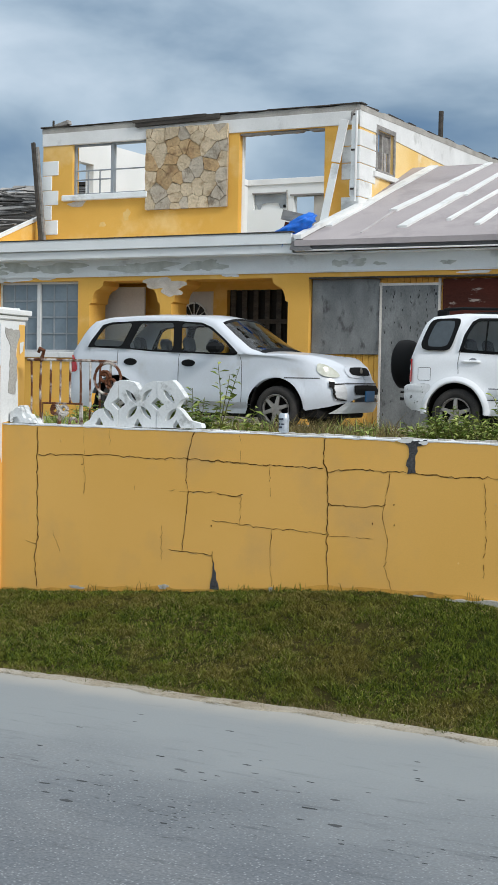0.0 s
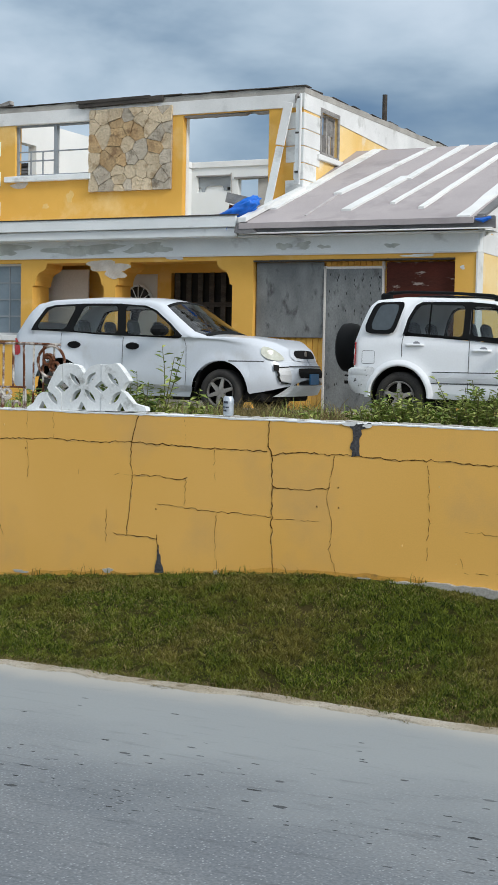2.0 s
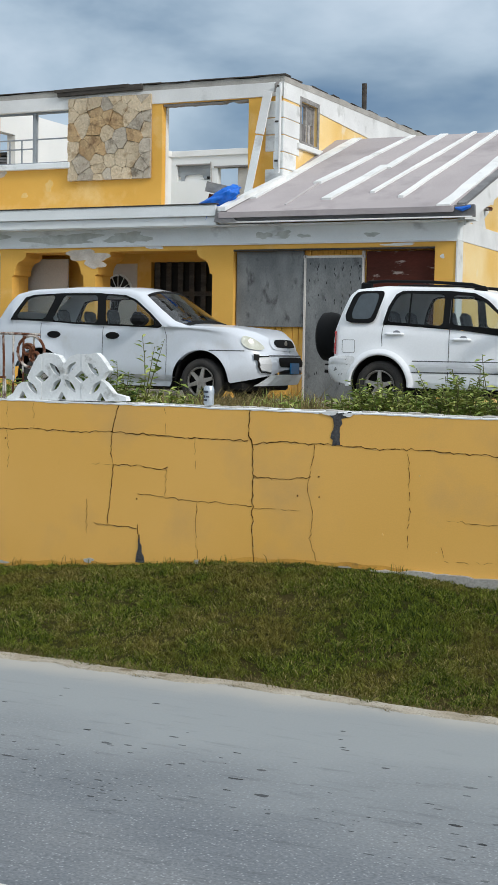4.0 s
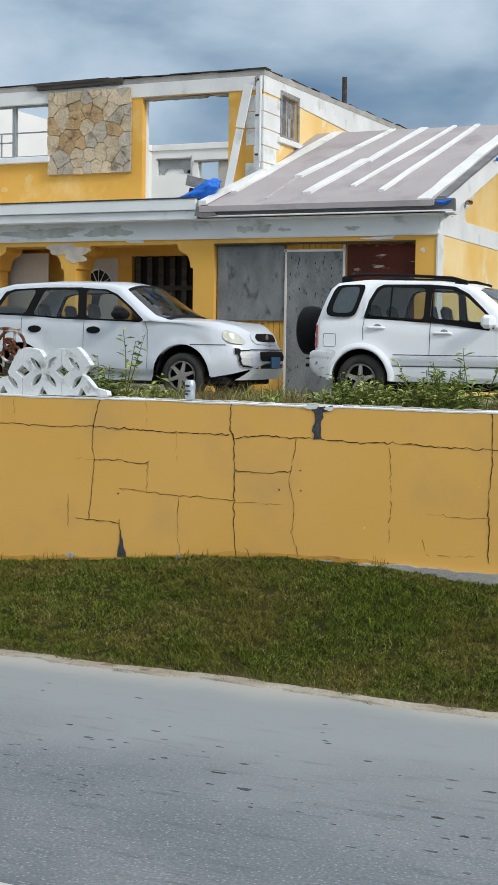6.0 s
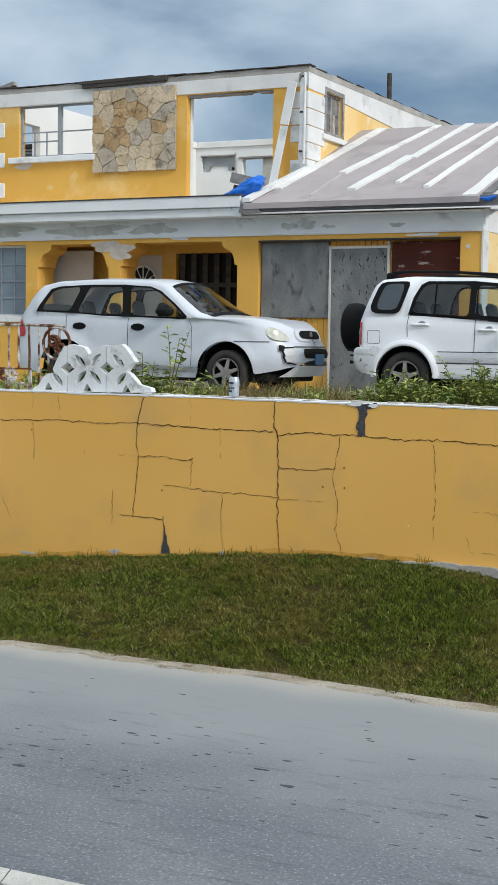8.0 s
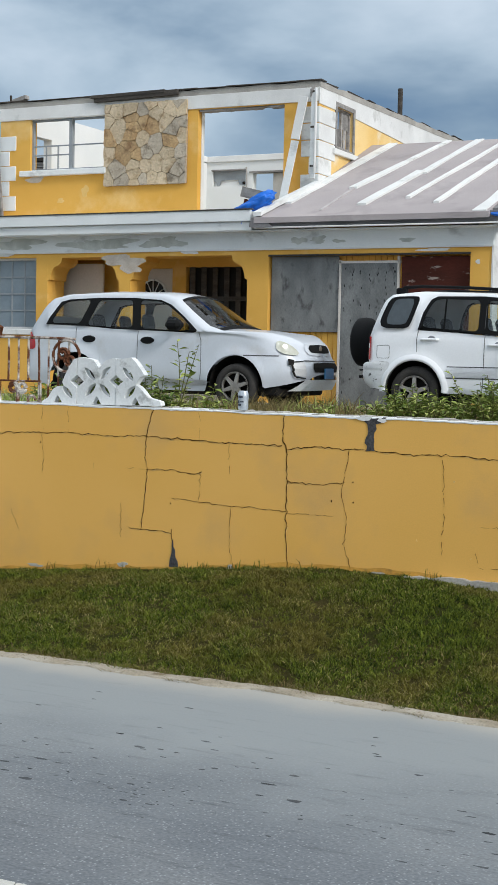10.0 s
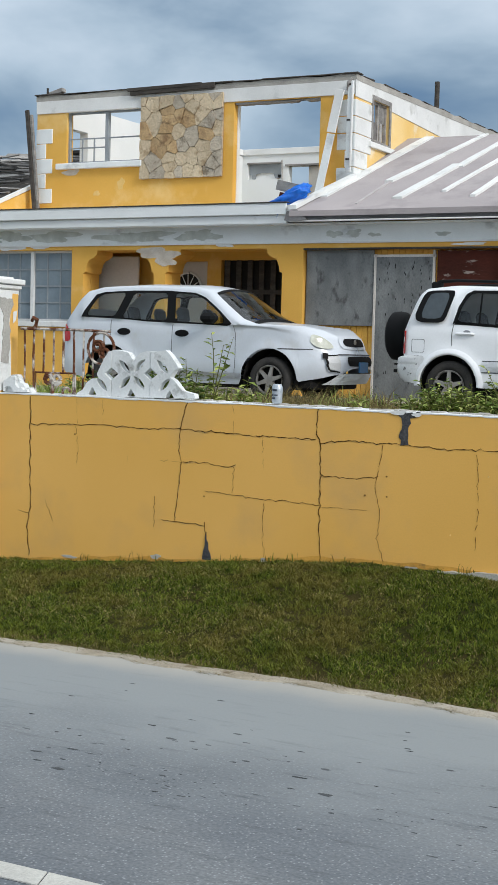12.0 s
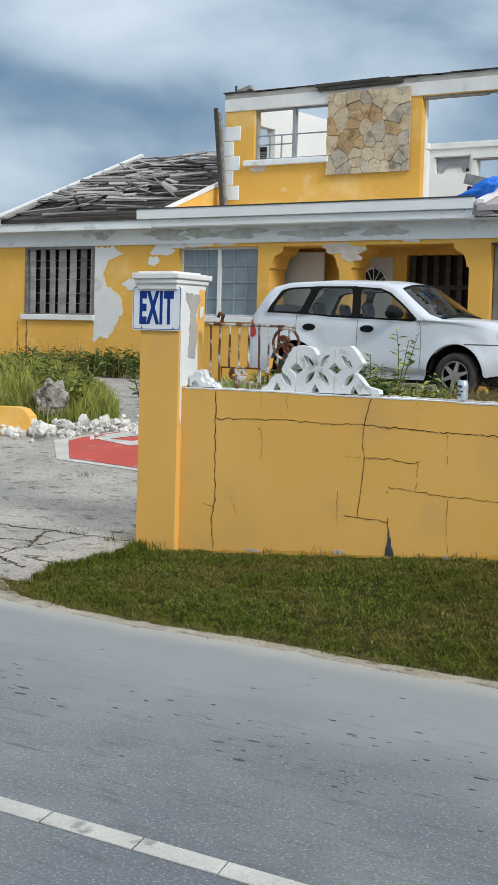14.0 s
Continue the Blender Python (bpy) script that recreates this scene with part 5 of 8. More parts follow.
def build_upper_storey():
    base, top, back = 3.76, 5.95, 28.1
    front = pierced(LX, RX, base, top, FY, FY + 0.2, [(-14.66, -13.05, 4.83, 5.74), (-11.29, -9.71, 3.85, 5.72)])
    house_part("upper_front_wall", front, YELLOW, "ochre stucco wall of the upper floor")
    house_part("upper_band", a_box((LX - 0.01, FY - 0.02, 5.735), (RX + 0.01, FY + 0.08, 5.955), 0.005), WHITE, "white painted band")
    # ragged bare ring beam and rotten roof plate
    rnd = random.Random(12)
    edge = [(LX - 0.02 + (RX - LX + 0.04) * i / 26, 6.052 + rnd.uniform(-.012, .012)) for i in range(27)]
    b = prism(bmesh.new(), [(LX - 0.02, 5.957)] + edge + [(RX + 0.02, 5.957)], FY - 0.012, FY + 0.2)
    house_part("ring_beam", b, CONCRETE, "bare grey concrete ring beam")
    x = LX - 0.05
    while x < RX:
        l = rnd.uniform(0.5, 1.3)
        house_part("roof_plate", a_box((x, FY - 0.04, 6.058), (min(x + l, RX + .05), FY + 0.18, 6.078 + rnd.uniform(-.008, .008)), 0.004, jitter=0.006), DARK_WOOD, "dark rotten roof plate on the wall top")
        x += l
    b = bmesh.new()
    bar(b, (-13.3, FY - 0.05, 5.99), (-11.65, FY - 0.05, 6.03), 0.06, 0.09)
    bar(b, (-13.35, FY - 0.07, 6.04), (-11.9, FY - 0.06, 6.06), 0.05, 0.05)
    house_part("hanging_timber", b, DARK_WOOD, "dark timber clinging to the wall top")
    house_part("hanging_timber", a_box((-15.05, FY - 0.02, 6.07), (-14.75, FY + 0.1, 6.15), 0.01, pose(-14.9, 0, 6.1, 0, -14, 0) @ pose(14.9, 0, -6.1)), OLD_WOOD)
    house_part("iron_stub", tube(bmesh.new(), [(-15.12, FY + .05, 6.05), (-15.12, FY + .05, 6.2)], 0.02), DARK_WOOD)
    # quoins
    for side, x in ((1, LX), (-1, RX)):
        for k in range(7):
            w = (0.34 if k % 2 == 0 else 0.2) if side == 1 else (0.30 if k in (1, 3, 4, 5) else 0.16)
            z = 4.15 + 0.265 * k if side == 1 else 4.05 + 0.27 * k
            if z > 5.46:
                continue
            x0, x1 = (x - 0.012, x + w) if side == 1 else (x - w, x + 0.012)
            house_part("quoin", a_box((x0, FY - 0.012, z), (x1, FY + 0.06, z + 0.255), 0.006), BEAM_WHITE, "white corner quoin")
            if side == -1:
                house_part("quoin", a_box((x - 0.05, FY - 0.009, z), (x + 0.016, FY + 0.36 + w, z + 0.258), 0.006), WHITE, "white corner quoin")
    # side wall towards the garage, rising a little to the back
    side = pierced(FY + 0.2, 29.0, base, top, RX - 0.2, RX, [(21.72, 22.45, 5.10, 5.78)], "x", top=lambda y: 0.02 * (y - FY))
    house_part("upper_side_wall", side, BLEACHED_SUNLIT, "ochre upper side wall")
    b = prism(bmesh.new(), [(FY - 0.02, 5.70), (FY + .70, 5.70), (FY + .71, 5.80), (22.46, 5.80), (22.47, 5.70), (29.0, 5.52), (29.0, 6.13), (FY - 0.02, 5.96)], RX, RX + 0.015, "x")
    house_part("side_band", b, WHITE, "white band along the side wall")
    edge = [(FY + 0.205 + 7.82 * i / 30, 6.055 + 0.02 * 7.82 * i / 30 + rnd.uniform(-.02, .012)) for i in range(31)]
    b = prism(bmesh.new(), [(FY + 0.205, 5.957)] + edge + [(29.025, 6.10)], RX - 0.2, RX + 0.02, "x")
    house_part("ring_beam", b, CONCRETE, "bare grey concrete ring beam on the side wall")
    for i in range(9):
        y = FY + 0.2 + i * 0.95
        house_part("roof_plate", a_box((RX - 0.12, y, 6.055 + 0.02 * (y - FY)), (RX + 0.025, y + rnd.uniform(0.3, 0.94), 6.068 + 0.02 * (y - FY)), 0.003, jitter=0.010), DARK_WOOD, "broken dark roof plate on the side wall")
    # side window
    w = house_part("side_window", pierced(21.72, 22.45, 5.10, 5.78, RX - 0.10, RX - 0.05, [(21.77, 22.06, 5.15, 5.73), (22.11, 22.40, 5.15, 5.73)], "x"), OLD_WOOD, "small side window with a rotten timber frame")
    for y0, y1, z0, z1 in ((21.77, 22.06, 5.15, 5.44), (22.11, 22.40, 5.46, 5.73), (22.2, 22.30, 5.15, 5.46)):
        part("window_board", a_box((RX - 0.085, y0, z0), (RX - 0.065, y1, z1)), OLD_WOOD, w, "grey board in the frame")
    part("casing", pierced(21.66, 22.51, 5.04, 5.84, RX, RX + 0.02, [(21.73, 22.44, 5.11, 5.77)], "x"), OLD_WOOD, w)
    house_part("sill", a_box((RX - 0.05, 21.55, 4.98), (RX + 0.06, 22.6, 5.07), 0.008), WHITE, "white side sill")
    # left wall and back wall seen from inside, roofless
    house_part("upper_left_wall", pierced(FY + 0.2, back, base, 6.05, LX, LX + 0.18, [(21.75, 22.35, 4.95, 5.60)], "x"), INNER_WHITE, "white inner wall, open to the sky")
    house_part("upper_back_wall", pierced(LX, RX - 0.2, base, 6.03, back, back + 0.18, [(-14.72, -13.9, 5.40, 5.74), (-13.72, -12.3, 4.9, 5.66), (-11.6, -10.3, 4.9, 5.66)]), INNER_WHITE, "white back wall with empty window holes")
    house_part("inner_trim", a_box((LX + .18, back - 0.04, 5.93), (RX - .2, back, 6.06), 0.005), WHITE)
    house_part("inner_pipe", tube(bmesh.new(), [(LX + .22, 25.2, base), (LX + .22, 25.2, 6.0)], 0.04, 8), OLD_WOOD, "rusty pipe on the inner wall")
    b = prism(bmesh.new(), [(-14.72, 5.74), (-14.72, 5.52), (-14.66, 5.50), (-14.64, 5.41), (-14.57, 5.41), (-14.54, 5.52), (-14.42, 5.545), (-14.22, 5.545), (-14.12, 5.53), (-14.08, 5.43), (-13.9, 5.42), (-13.9, 5.74)], back + 0.06, back + 0.08)
    house_part("window_blind", b, GREY_BARS, "torn grey blind in the back window")
    house_part("blind_box", a_box((-14.74, back - 0.03, 5.735), (-13.88, back + 0.05, 5.765), 0.004), OLD_WOOD)
    house_part("window_infill", a_box((-14.715, back + 0.10, 5.405), (-13.905, back + 0.15, 5.735)), INNER_WHITE, "white infill of the back window")
    house_part("window_infill", a_box((-13.25, back + 0.05, 4.905), (-12.305, back + 0.12, 5.655)), CONCRETE, "bare grey infill beside the back window")
    house_part("window_head", a_box((-13.80, back - 0.03, 5.66), (-12.28, back + 0.05, 5.70), 0.004), OLD_WOOD, "weathered timber head of the back window")
    house_part("conduit", tube(bmesh.new(), [(-13.86, back - 0.02, 5.36), (-13.87, back - 0.02, 5.60), (-13.88, back - 0.02, 5.80)], 0.014, 6), OLD_WOOD, "thin conduit on the back wall")
    house_part("socket", a_box((-13.965, back - 0.03, 5.425), (-13.905, back, 5.485), 0.008), CAVITY, "dark open socket")
    house_part("wall_nib", a_box((-15.0, 27.0, base), (-14.86, back - 0.002, 5.925), 0.004), INNER_WHITE, "short white return of the back wall")
    house_part("nib_trim", a_box((-15.03, 26.98, 5.93), (-14.83, back - 0.045, 6.06), 0.005), WHITE)
    head = [(-11.27 + 1.55 * i / 24, 5.685 + 0.018 * noise.noise((i * 0.7, 3, 0)) + (0.03 if 17 < i < 20 else 0)) for i in range(25)]
    house_part("lintel_edge", prism(bmesh.new(), [(-11.27, 5.718), *head, (-9.72, 5.718)], FY + 0.01, FY + 0.16), OLD_WOOD, "broken brown timber under the lintel")
    house_part("upper_floor", a_box((LX, FY + 0.2, 3.72), (RX - .2, back, 3.78)), SLAB)
    # window frame of the upper left window
    w = house_part("upper_window", pierced(-14.66, -13.05, 4.83, 5.74, FY + 0.06, FY + 0.11, [(-14.62, -13.88, 4.87, 5.70), (-13.80, -13.07, 4.87, 5.70)]), GREY_BARS, "glassless upper window with grey bars")
    for lo, hi in (((-14.62, 5.26), (-13.07, 5.282)), ((-14.62, 5.10), (-13.88, 5.122)), ((-14.38, 4.87), (-14.36, 5.258)), ((-14.13, 4.87), (-14.11, 5.258))):
        part("window_bar", a_box((lo[0], FY + 0.07, lo[1]), (hi[0], FY + 0.095, hi[1])), GREY_BARS, w, "thin grey window bar")
    part("mullion", a_box((-13.87, FY + 0.04, 4.85), (-13.81, FY + 0.12, 5.72)), GREY_BARS, w)
    house_part("sill", a_box((-14.84, FY - 0.08, 4.735), (-13.05, FY + 0.12, 4.835), 0.01), BEAM_WHITE, "white sill of the upper window")
    house_part("jamb", a_box((-11.30, FY + 0.12, 3.85), (-11.275, FY + 0.21, 5.73), 0.003), WHITE, "white jamb of the empty window")
    for cx, cz, rx, rz, s in ((-14.55, 4.68, 0.16, 0.06, 1), (-13.5, 4.45, 0.07, 0.10, 2), (-14.0, 4.3, 0.06, 0.05, 3)):
        house_part("peeled_patch", blob(cx, cz, rx, rz, FY - 0.003, s), PEEL if s == 1 else FADED)


FADED = material("faded_ochre", (0.80, 0.55, 0.22), 0.85, (0.74, 0.48, 0.15), 4, 60, grain=0.06, bump=0.2)
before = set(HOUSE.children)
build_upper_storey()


def build_stone_panel():
    """Veneer of irregular flat stones: a jittered cell pattern, each stone a piece of its own."""
    x0, x1, z0, z1, y = -13.09, -11.48, 4.51, 5.90, 20.965
    panel = house_part("stone_panel", a_box((x0, y, z0), (x1, FY, z1), 0.01), MORTAR, "panel of irregular buff and tan stones")
    rnd = random.Random(21)
    seeds = []
    for k in range(900):
        sx, sz = rnd.uniform(x0, x1), rnd.uniform(z0, z1)
        apart = 0.11 + 0.17 * (0.5 + 0.9 * noise.noise((sx * 2.3, sz * 2.3, 6)))
        if all(math.hypot(sx - ox, (sz - oz) * 1.15) > apart for ox, oz in seeds):
            seeds.append((sx, sz))
    for i, (sx, sz) in enumerate(seeds):
        poly = [(x0, z0), (x1, z0), (x1, z1), (x0, z1)]
        for k, (ox, oz) in enumerate(seeds):
            if k == i:
                continue
            mx, mz, nx_, nz_ = (sx + ox) / 2, (sz + oz) / 2, ox - sx, oz - sz
            ln = math.hypot(nx_, nz_)
            nx_, nz_ = nx_ / ln, nz_ / ln
            lim = mx * nx_ + mz * nz_ - 0.0032
            out = []
            for (ax, az), (bx, bz) in zip(poly, poly[1:] + poly[:1]):
                da, db = ax * nx_ + az * nz_ - lim, bx * nx_ + bz * nz_ - lim
                if da <= 0:
                    out.append((ax, az))
                if da * db < 0:
                    u = da / (da - db)
                    out.append((ax + (bx - ax) * u, az + (bz - az) * u))
            poly = out
            if len(poly) < 3:
                break
        if len(poly) < 3:
            continue
        fine = []
        poly = round_corners(poly, 0.011)
        for (ax, az), (bx, bz) in zip(poly, poly[1:] + poly[:1]):
            n = max(1, int(math.hypot(bx - ax, bz - az) / 0.05))
            for q in range(n):
                fine.append((ax + (bx - ax) * q / n + (rnd.uniform(-.007, .007) if q else 0), az + (bz - az) * q / n + (rnd.uniform(-.007, .007) if q else 0)))
        depth = rnd.uniform(0.016, 0.036)
        b = bmesh.new()
        prism(b, fine, y - depth, y + 0.005)
        face = min(b.faces, key=lambda f: f.calc_center_median().y)
        r = bmesh.ops.inset_region(b, faces=[face], thickness=0.012, depth=0.008)
        for f in list(b.faces):
            if len(f.verts) > 6 and abs(f.calc_center_median().y - (y - depth)) < 0.02 and f.normal.y < -0.9 or f is face:
                for v in f.verts:
                    v.co.y += rnd.uniform(-.006, .004)
        # browner stones gather about the middle, greyer ones up the far edge
        c = math.hypot((sx + 12.45) / 0.62, (sz - 5.32) / 0.34)
        tan = rnd.random() < (0.75 if c < 1 else 0.12)
        grey = sx > -11.75 and rnd.random() < 0.6 or rnd.random() < 0.10
        part("stone", b, STONE[2] if grey else STONE[1] if tan else STONE[0], panel)


build_stone_panel()
# the upper storey, enlarged about the camera's eye, stands back from the porch front yet fits the view
EYE_SCALED_BACK = Matrix.Translation((0, 0, 1.6)) @ Matrix.Scale(1.064, 4) @ Matrix.Translation((0, 0, -1.6))
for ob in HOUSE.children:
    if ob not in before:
        ob.data.transform(EYE_SCALED_BACK)
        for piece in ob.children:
            piece.data.transform(EYE_SCALED_BACK)


def build_roof_debris():
    t = thing("blue_tarp", "crumpled blue plastic tarp lying at the roof valley", "tarp", (-10.20, 20.98, 4.0))
    bm = bmesh.new()
    bmesh.ops.create_icosphere(bm, subdivisions=4, radius=1.0)
    for v in bm.verts:
        d = v.co.copy()
        r = 1 + 0.30 * noise.noise(d * 1.7) + 0.42 * abs(noise.noise(d * 3.2 + Vector((3, 1, 7)))) - 0.16 * abs(noise.noise(d * 8)) + 0.05 * noise.noise(d * 15)
        x = d.x * 0.36 * r
        v.co = Vector((x, d.y * 0.14 * r, 0.09 + 0.36 * (x + 0.1) + d.z * (0.115 + 0.04 * d.x) * r))
    part("sheet", bm, BLUE_TARP, t, smooth=True)
    b = bmesh.new()
    prism(b, [(-0.10, -0.24), (-0.04, -0.10), (0.06, 0.02), (0.0, 0.05), (-0.10, 0.0), (-0.06, -0.1)], -0.30, -0.295)
    part("torn_strip", b, BLUE_TARP, t)
    for name, a, c, w, d, mat, label in (
            ("leaning_plank", (-15.44, 20.88, 5.80), (-15.17, 20.80, 3.85), 0.07, 0.05, DARK_WOOD, "dark weathered plank leaning on the house corner"),
            ("leaning_plank", (-15.36, 20.90, 5.72), (-15.12, 20.84, 3.85), 0.05, 0.05, OLD_WOOD, "grey weathered plank leaning on the house corner"),
            ("fallen_board", (-9.317, 20.88, 5.80), (-9.448, 20.86, 5.125), 0.15, 0.03, WHITE, "white board hanging beside the empty window"),
            ("fallen_board", (-9.452, 20.87, 5.105), (-9.66, 20.80, 3.95), 0.13, 0.03, BEAM_WHITE, "peeling white board hanging beside the empty window"),
            ("drain_pipe", (-9.155, 20.93, 5.93), (-9.165, 20.93, 4.50), 0.085, 0.05, BEAM_WHITE, "thin white pipe down the house corner"),
            ("broken_joist", (-10.55, 21.3, 4.37), (-9.95, 21.05, 4.22), 0.17, 0.16, OLD_WOOD, "broken grey timber joist in the empty window"),
            ("broken_joist", (-10.35, 20.94, 4.0), (-10.3, 20.94, 4.2), 0.1, 0.1, BROWN_BOARD, "short brown timber block"),
            ("timber_block", (-10.22, 21.0, 3.98), (-10.20, 21.0, 4.16), 0.16, 0.1, OLD_WOOD, "grey timber block behind the blue tarp")):
        o = link(name, bar(bmesh.new(), a, c, w, d, up=(0, 1, 0), bevel=0.004), mat)
        tagged(o, label, name.split("_")[1])
        if name == "drain_pipe":
            part("side_pipe", tube(bmesh.new(), [(-9.115, 20.905, 5.83), (-9.12, 20.905, 4.58)], 0.022, 8), WHITE, o)
            for z in (5.86, 5.30, 4.68):
                part("bracket", a_box((-9.20, 20.89, z), (-9.135, 20.90, z + 0.03), 0.004), DARK_WOOD, o, "dark rusty bracket")
            part("broken_head", tube(bmesh.new(), [(-9.21, 20.90, 5.78), (-9.19, 20.90, 5.90), (-9.13, 20.90, 5.97)], [0.012, 0.03, 0.016], 7), OLD_WOOD, o, "broken grey pipe head")
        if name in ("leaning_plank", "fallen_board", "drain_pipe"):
            o.data.transform(EYE_SCALED_BACK)
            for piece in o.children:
                piece.data.transform(EYE_SCALED_BACK)
    v = link("vent_pipe", tube(bmesh.new(), [(-9.9, 26.9, 6.2), (-9.9, 26.9, 7.03)], 0.05, 10), DARK_WOOD)
    tagged(v, "dark upright vent pipe on the wall top", "pipe")
    tube_bm = tube(bmesh.new(), [(-6.12, 20.67, 3.84), (-6.0, 20.65, 3.82), (-5.88, 20.65, 3.86)], [0.018, 0.042, 0.024])
    tagged(link("tarp_scrap", tube_bm, BLUE_TARP), "scrap of blue tarp on the gutter", "tarp")


build_roof_debris()


# ---------------------------------------------------------------- cars
def curve(points):
    xs, zs = [p[0] for p in points], [p[1] for p in points]
    return lambda x: float(np.interp(x, xs, zs))


def rounded_square(u, v, soft):
    """Pull the corners of the unit square in, for lamps and windows with rounded outlines."""
    if not soft:
        return u, v
    a, b = 2 * u - 1, 2 * v - 1
    k = soft * 0.30
    return 0.5 + 0.5 * a * (1 - k * b * b), 0.5 + 0.5 * b * (1 - k * a * a)


class Shell:
    """The skin of a car: half width at every length and height, with rounded ends and leaning glass."""

    def __init__(self, length, half, belt, window_top, rail, crown, sill, nose, tail, wheels, arch, lean=0.30, nose_from=0.95, tail_from=0.55, tail_pow=6.0, start=0.0):
        self.length, self.half, self.lean = length, half, lean
        self.belt, self.window_top, self.rail, self.crown, self.sill, self.nose, self.tail = map(curve, (belt, window_top, rail, crown, sill, nose, tail))
        self.wheels, self.arch = wheels, arch
        self.nose_from, self.tail_from, self.tail_pow = nose_from, tail_from, tail_pow
        self.start = start
        self.low_belt = min(z for _, z in belt)

    def flank(self, x, z):
        b = max(0.85, self.belt(x))
        if z > b:
            return self.half - 0.01 - self.lean * (z - b) ** 1.15
        # arches swell a little, and the doors step in above their lower third
        swell = 0.0
        for xh, zh in self.wheels:
            d = math.hypot(x - xh, z - zh) - self.arch
            swell = max(swell, 0.030 * math.exp(-(max(0.0, d) / 0.085) ** 2))
        if z < 0.55:
            return self.half - 0.35 * (0.55 - z) ** 1.6 + swell
        return self.half - 0.10 * abs(z - 0.72) ** 2 - 0.012 * smoothstep(0.60, 0.67, z) - 0.014 * smoothstep(b - 0.08, b, z) * (1 - smoothstep(2.6, 3.0, x)) + swell

    def width(self, x, z):
        w = self.flank(x, z)
        x1, xf = self.length - self.nose_from, self.nose(z)
        if x > x1:
            w *= max(0.0, 1 - min(1.0, (x - x1) / max(0.05, xf - x1)) ** 2.7) ** (1 / 2.7)
        x0, xr = self.tail_from, self.tail(z)
        if x < x0:
            w *= max(0.0, 1 - min(1.0, (x0 - x) / max(0.05, x0 - xr)) ** self.tail_pow) ** (1 / self.tail_pow)
        return w

    def front(self, y, z):
        w = self.flank(self.length - self.nose_from, z)
        x1, xf = self.length - self.nose_from, self.nose(z)
        return x1 + (xf - x1) * max(0.0, 1 - min(1.0, abs(y) / w) ** 2.7) ** (1 / 2.7)

    def back(self, y, z):
        w = self.flank(self.tail_from, z)
        x0, xr = self.tail_from, self.tail(z)
        return x0 - (x0 - xr) * max(0.0, 1 - min(1.0, abs(y) / w) ** self.tail_pow) ** (1 / self.tail_pow)

    def bottom(self, x):
        z = self.sill(x)
        for xh, zh in self.wheels:
            if abs(x - xh) < self.arch:
                z = max(z, zh + math.sqrt(self.arch ** 2 - (x - xh) ** 2))
        return z

    def body(self, holes, screen, hatch):
        L = self.length
        xs = set(np.linspace(self.start, L, 66).round(4).tolist())
        xs |= {round(L - 0.5 * (1 - math.cos(a)) * 0.5, 4) for a in np.linspace(0, 1.5, 12)}
        xs |= {round(self.start + 0.3 * (1 - math.cos(a)), 4) for a in np.linspace(0, 1.5, 9)}
        for xh, _ in self.wheels:
            xs |= {round(xh + self.arch * math.cos(a), 4) for a in np.linspace(0, math.pi, 25)}
        for a, b in holes:
            xs |= {a, b}
        xs |= {screen[0], screen[1], hatch[0], hatch[1]}
        xs = sorted(x for x in xs if self.start <= x <= L)
        bm = bmesh.new()
        cols = []
        for x in xs:
            zb, zl, zw, zr, zc = self.bottom(x), self.belt(x), self.window_top(x), self.rail(x), self.crown(x)
            zl = min(zl, zc - .004)
            zb = min(zb, zl - 0.01)
            zw = min(max(zw, zl), zc - .003)
            zr = min(max(zr, zw), zc - .001)
            zz = [zb + (zl - zb) * k / 9 for k in range(10)] + [zl + (zw - zl) * k / 4 for k in range(1, 5)] + [zw + (zr - zw) * k / 2 for k in (1, 2)]
            pts = [(self.width(x, z), z) for z in zz]
            we = self.width(x, zr)
            for k in range(1, 7):
                s = k / 6
                pts.append((we * (1 - s), zr + (zc - zr) * (1 - (1 - s) ** 2.4)))
            cols.append([(x, y, z) for y, z in pts])
        n = len(cols[0])
        for side in (-1, 1):
            grid = [[bm.verts.new((x, side * y, z)) for x, y, z in c] for c in cols]
            for i in range(len(xs) - 1):
                xm = (xs[i] + xs[i + 1]) / 2
                for k in range(n - 1):
                    if 9 <= k < 13 and any(a < xm < b for a, b in holes):
                        continue
                    if 16 <= k and (screen[0] < xm < screen[1] or hatch[0] < xm < hatch[1]):
                        continue
                    q = (grid[i][k], grid[i + 1][k], grid[i + 1][k + 1], grid[i][k + 1])
                    bm.faces.new(q if side > 0 else q[::-1])
        bmesh.ops.remove_doubles(bm, verts=bm.verts, dist=0.0015)
        bmesh.ops.dissolve_degenerate(bm, dist=0.0008, edges=bm.edges)
        return bm

    def screen(self, x0, x1, lift=0.0):
        """The glass between two lengths, across the car, following the roof's curve."""
        bm = bmesh.new()
        rows = []
        for i in range(9):
            x = x0 + (x1 - x0) * i / 8
            zr, zc = self.rail(x), self.crown(x)
            zr = min(zr, zc - .001)
            we = self.width(x, zr)
            row = []
            for k in range(-10, 11):
                s = 1 - abs(k) / 10 * 5 / 6
                row.append(bm.verts.new((x, math.copysign(we * (1 - s), k), zr + (zc - zr) * (1 - (1 - s) ** 2.4) + lift)))
            rows.append(row)
        for a, b in zip(rows, rows[1:]):
            for k in range(20):
                bm.faces.new((a[k], a[k + 1], b[k + 1], b[k]))
        return bm

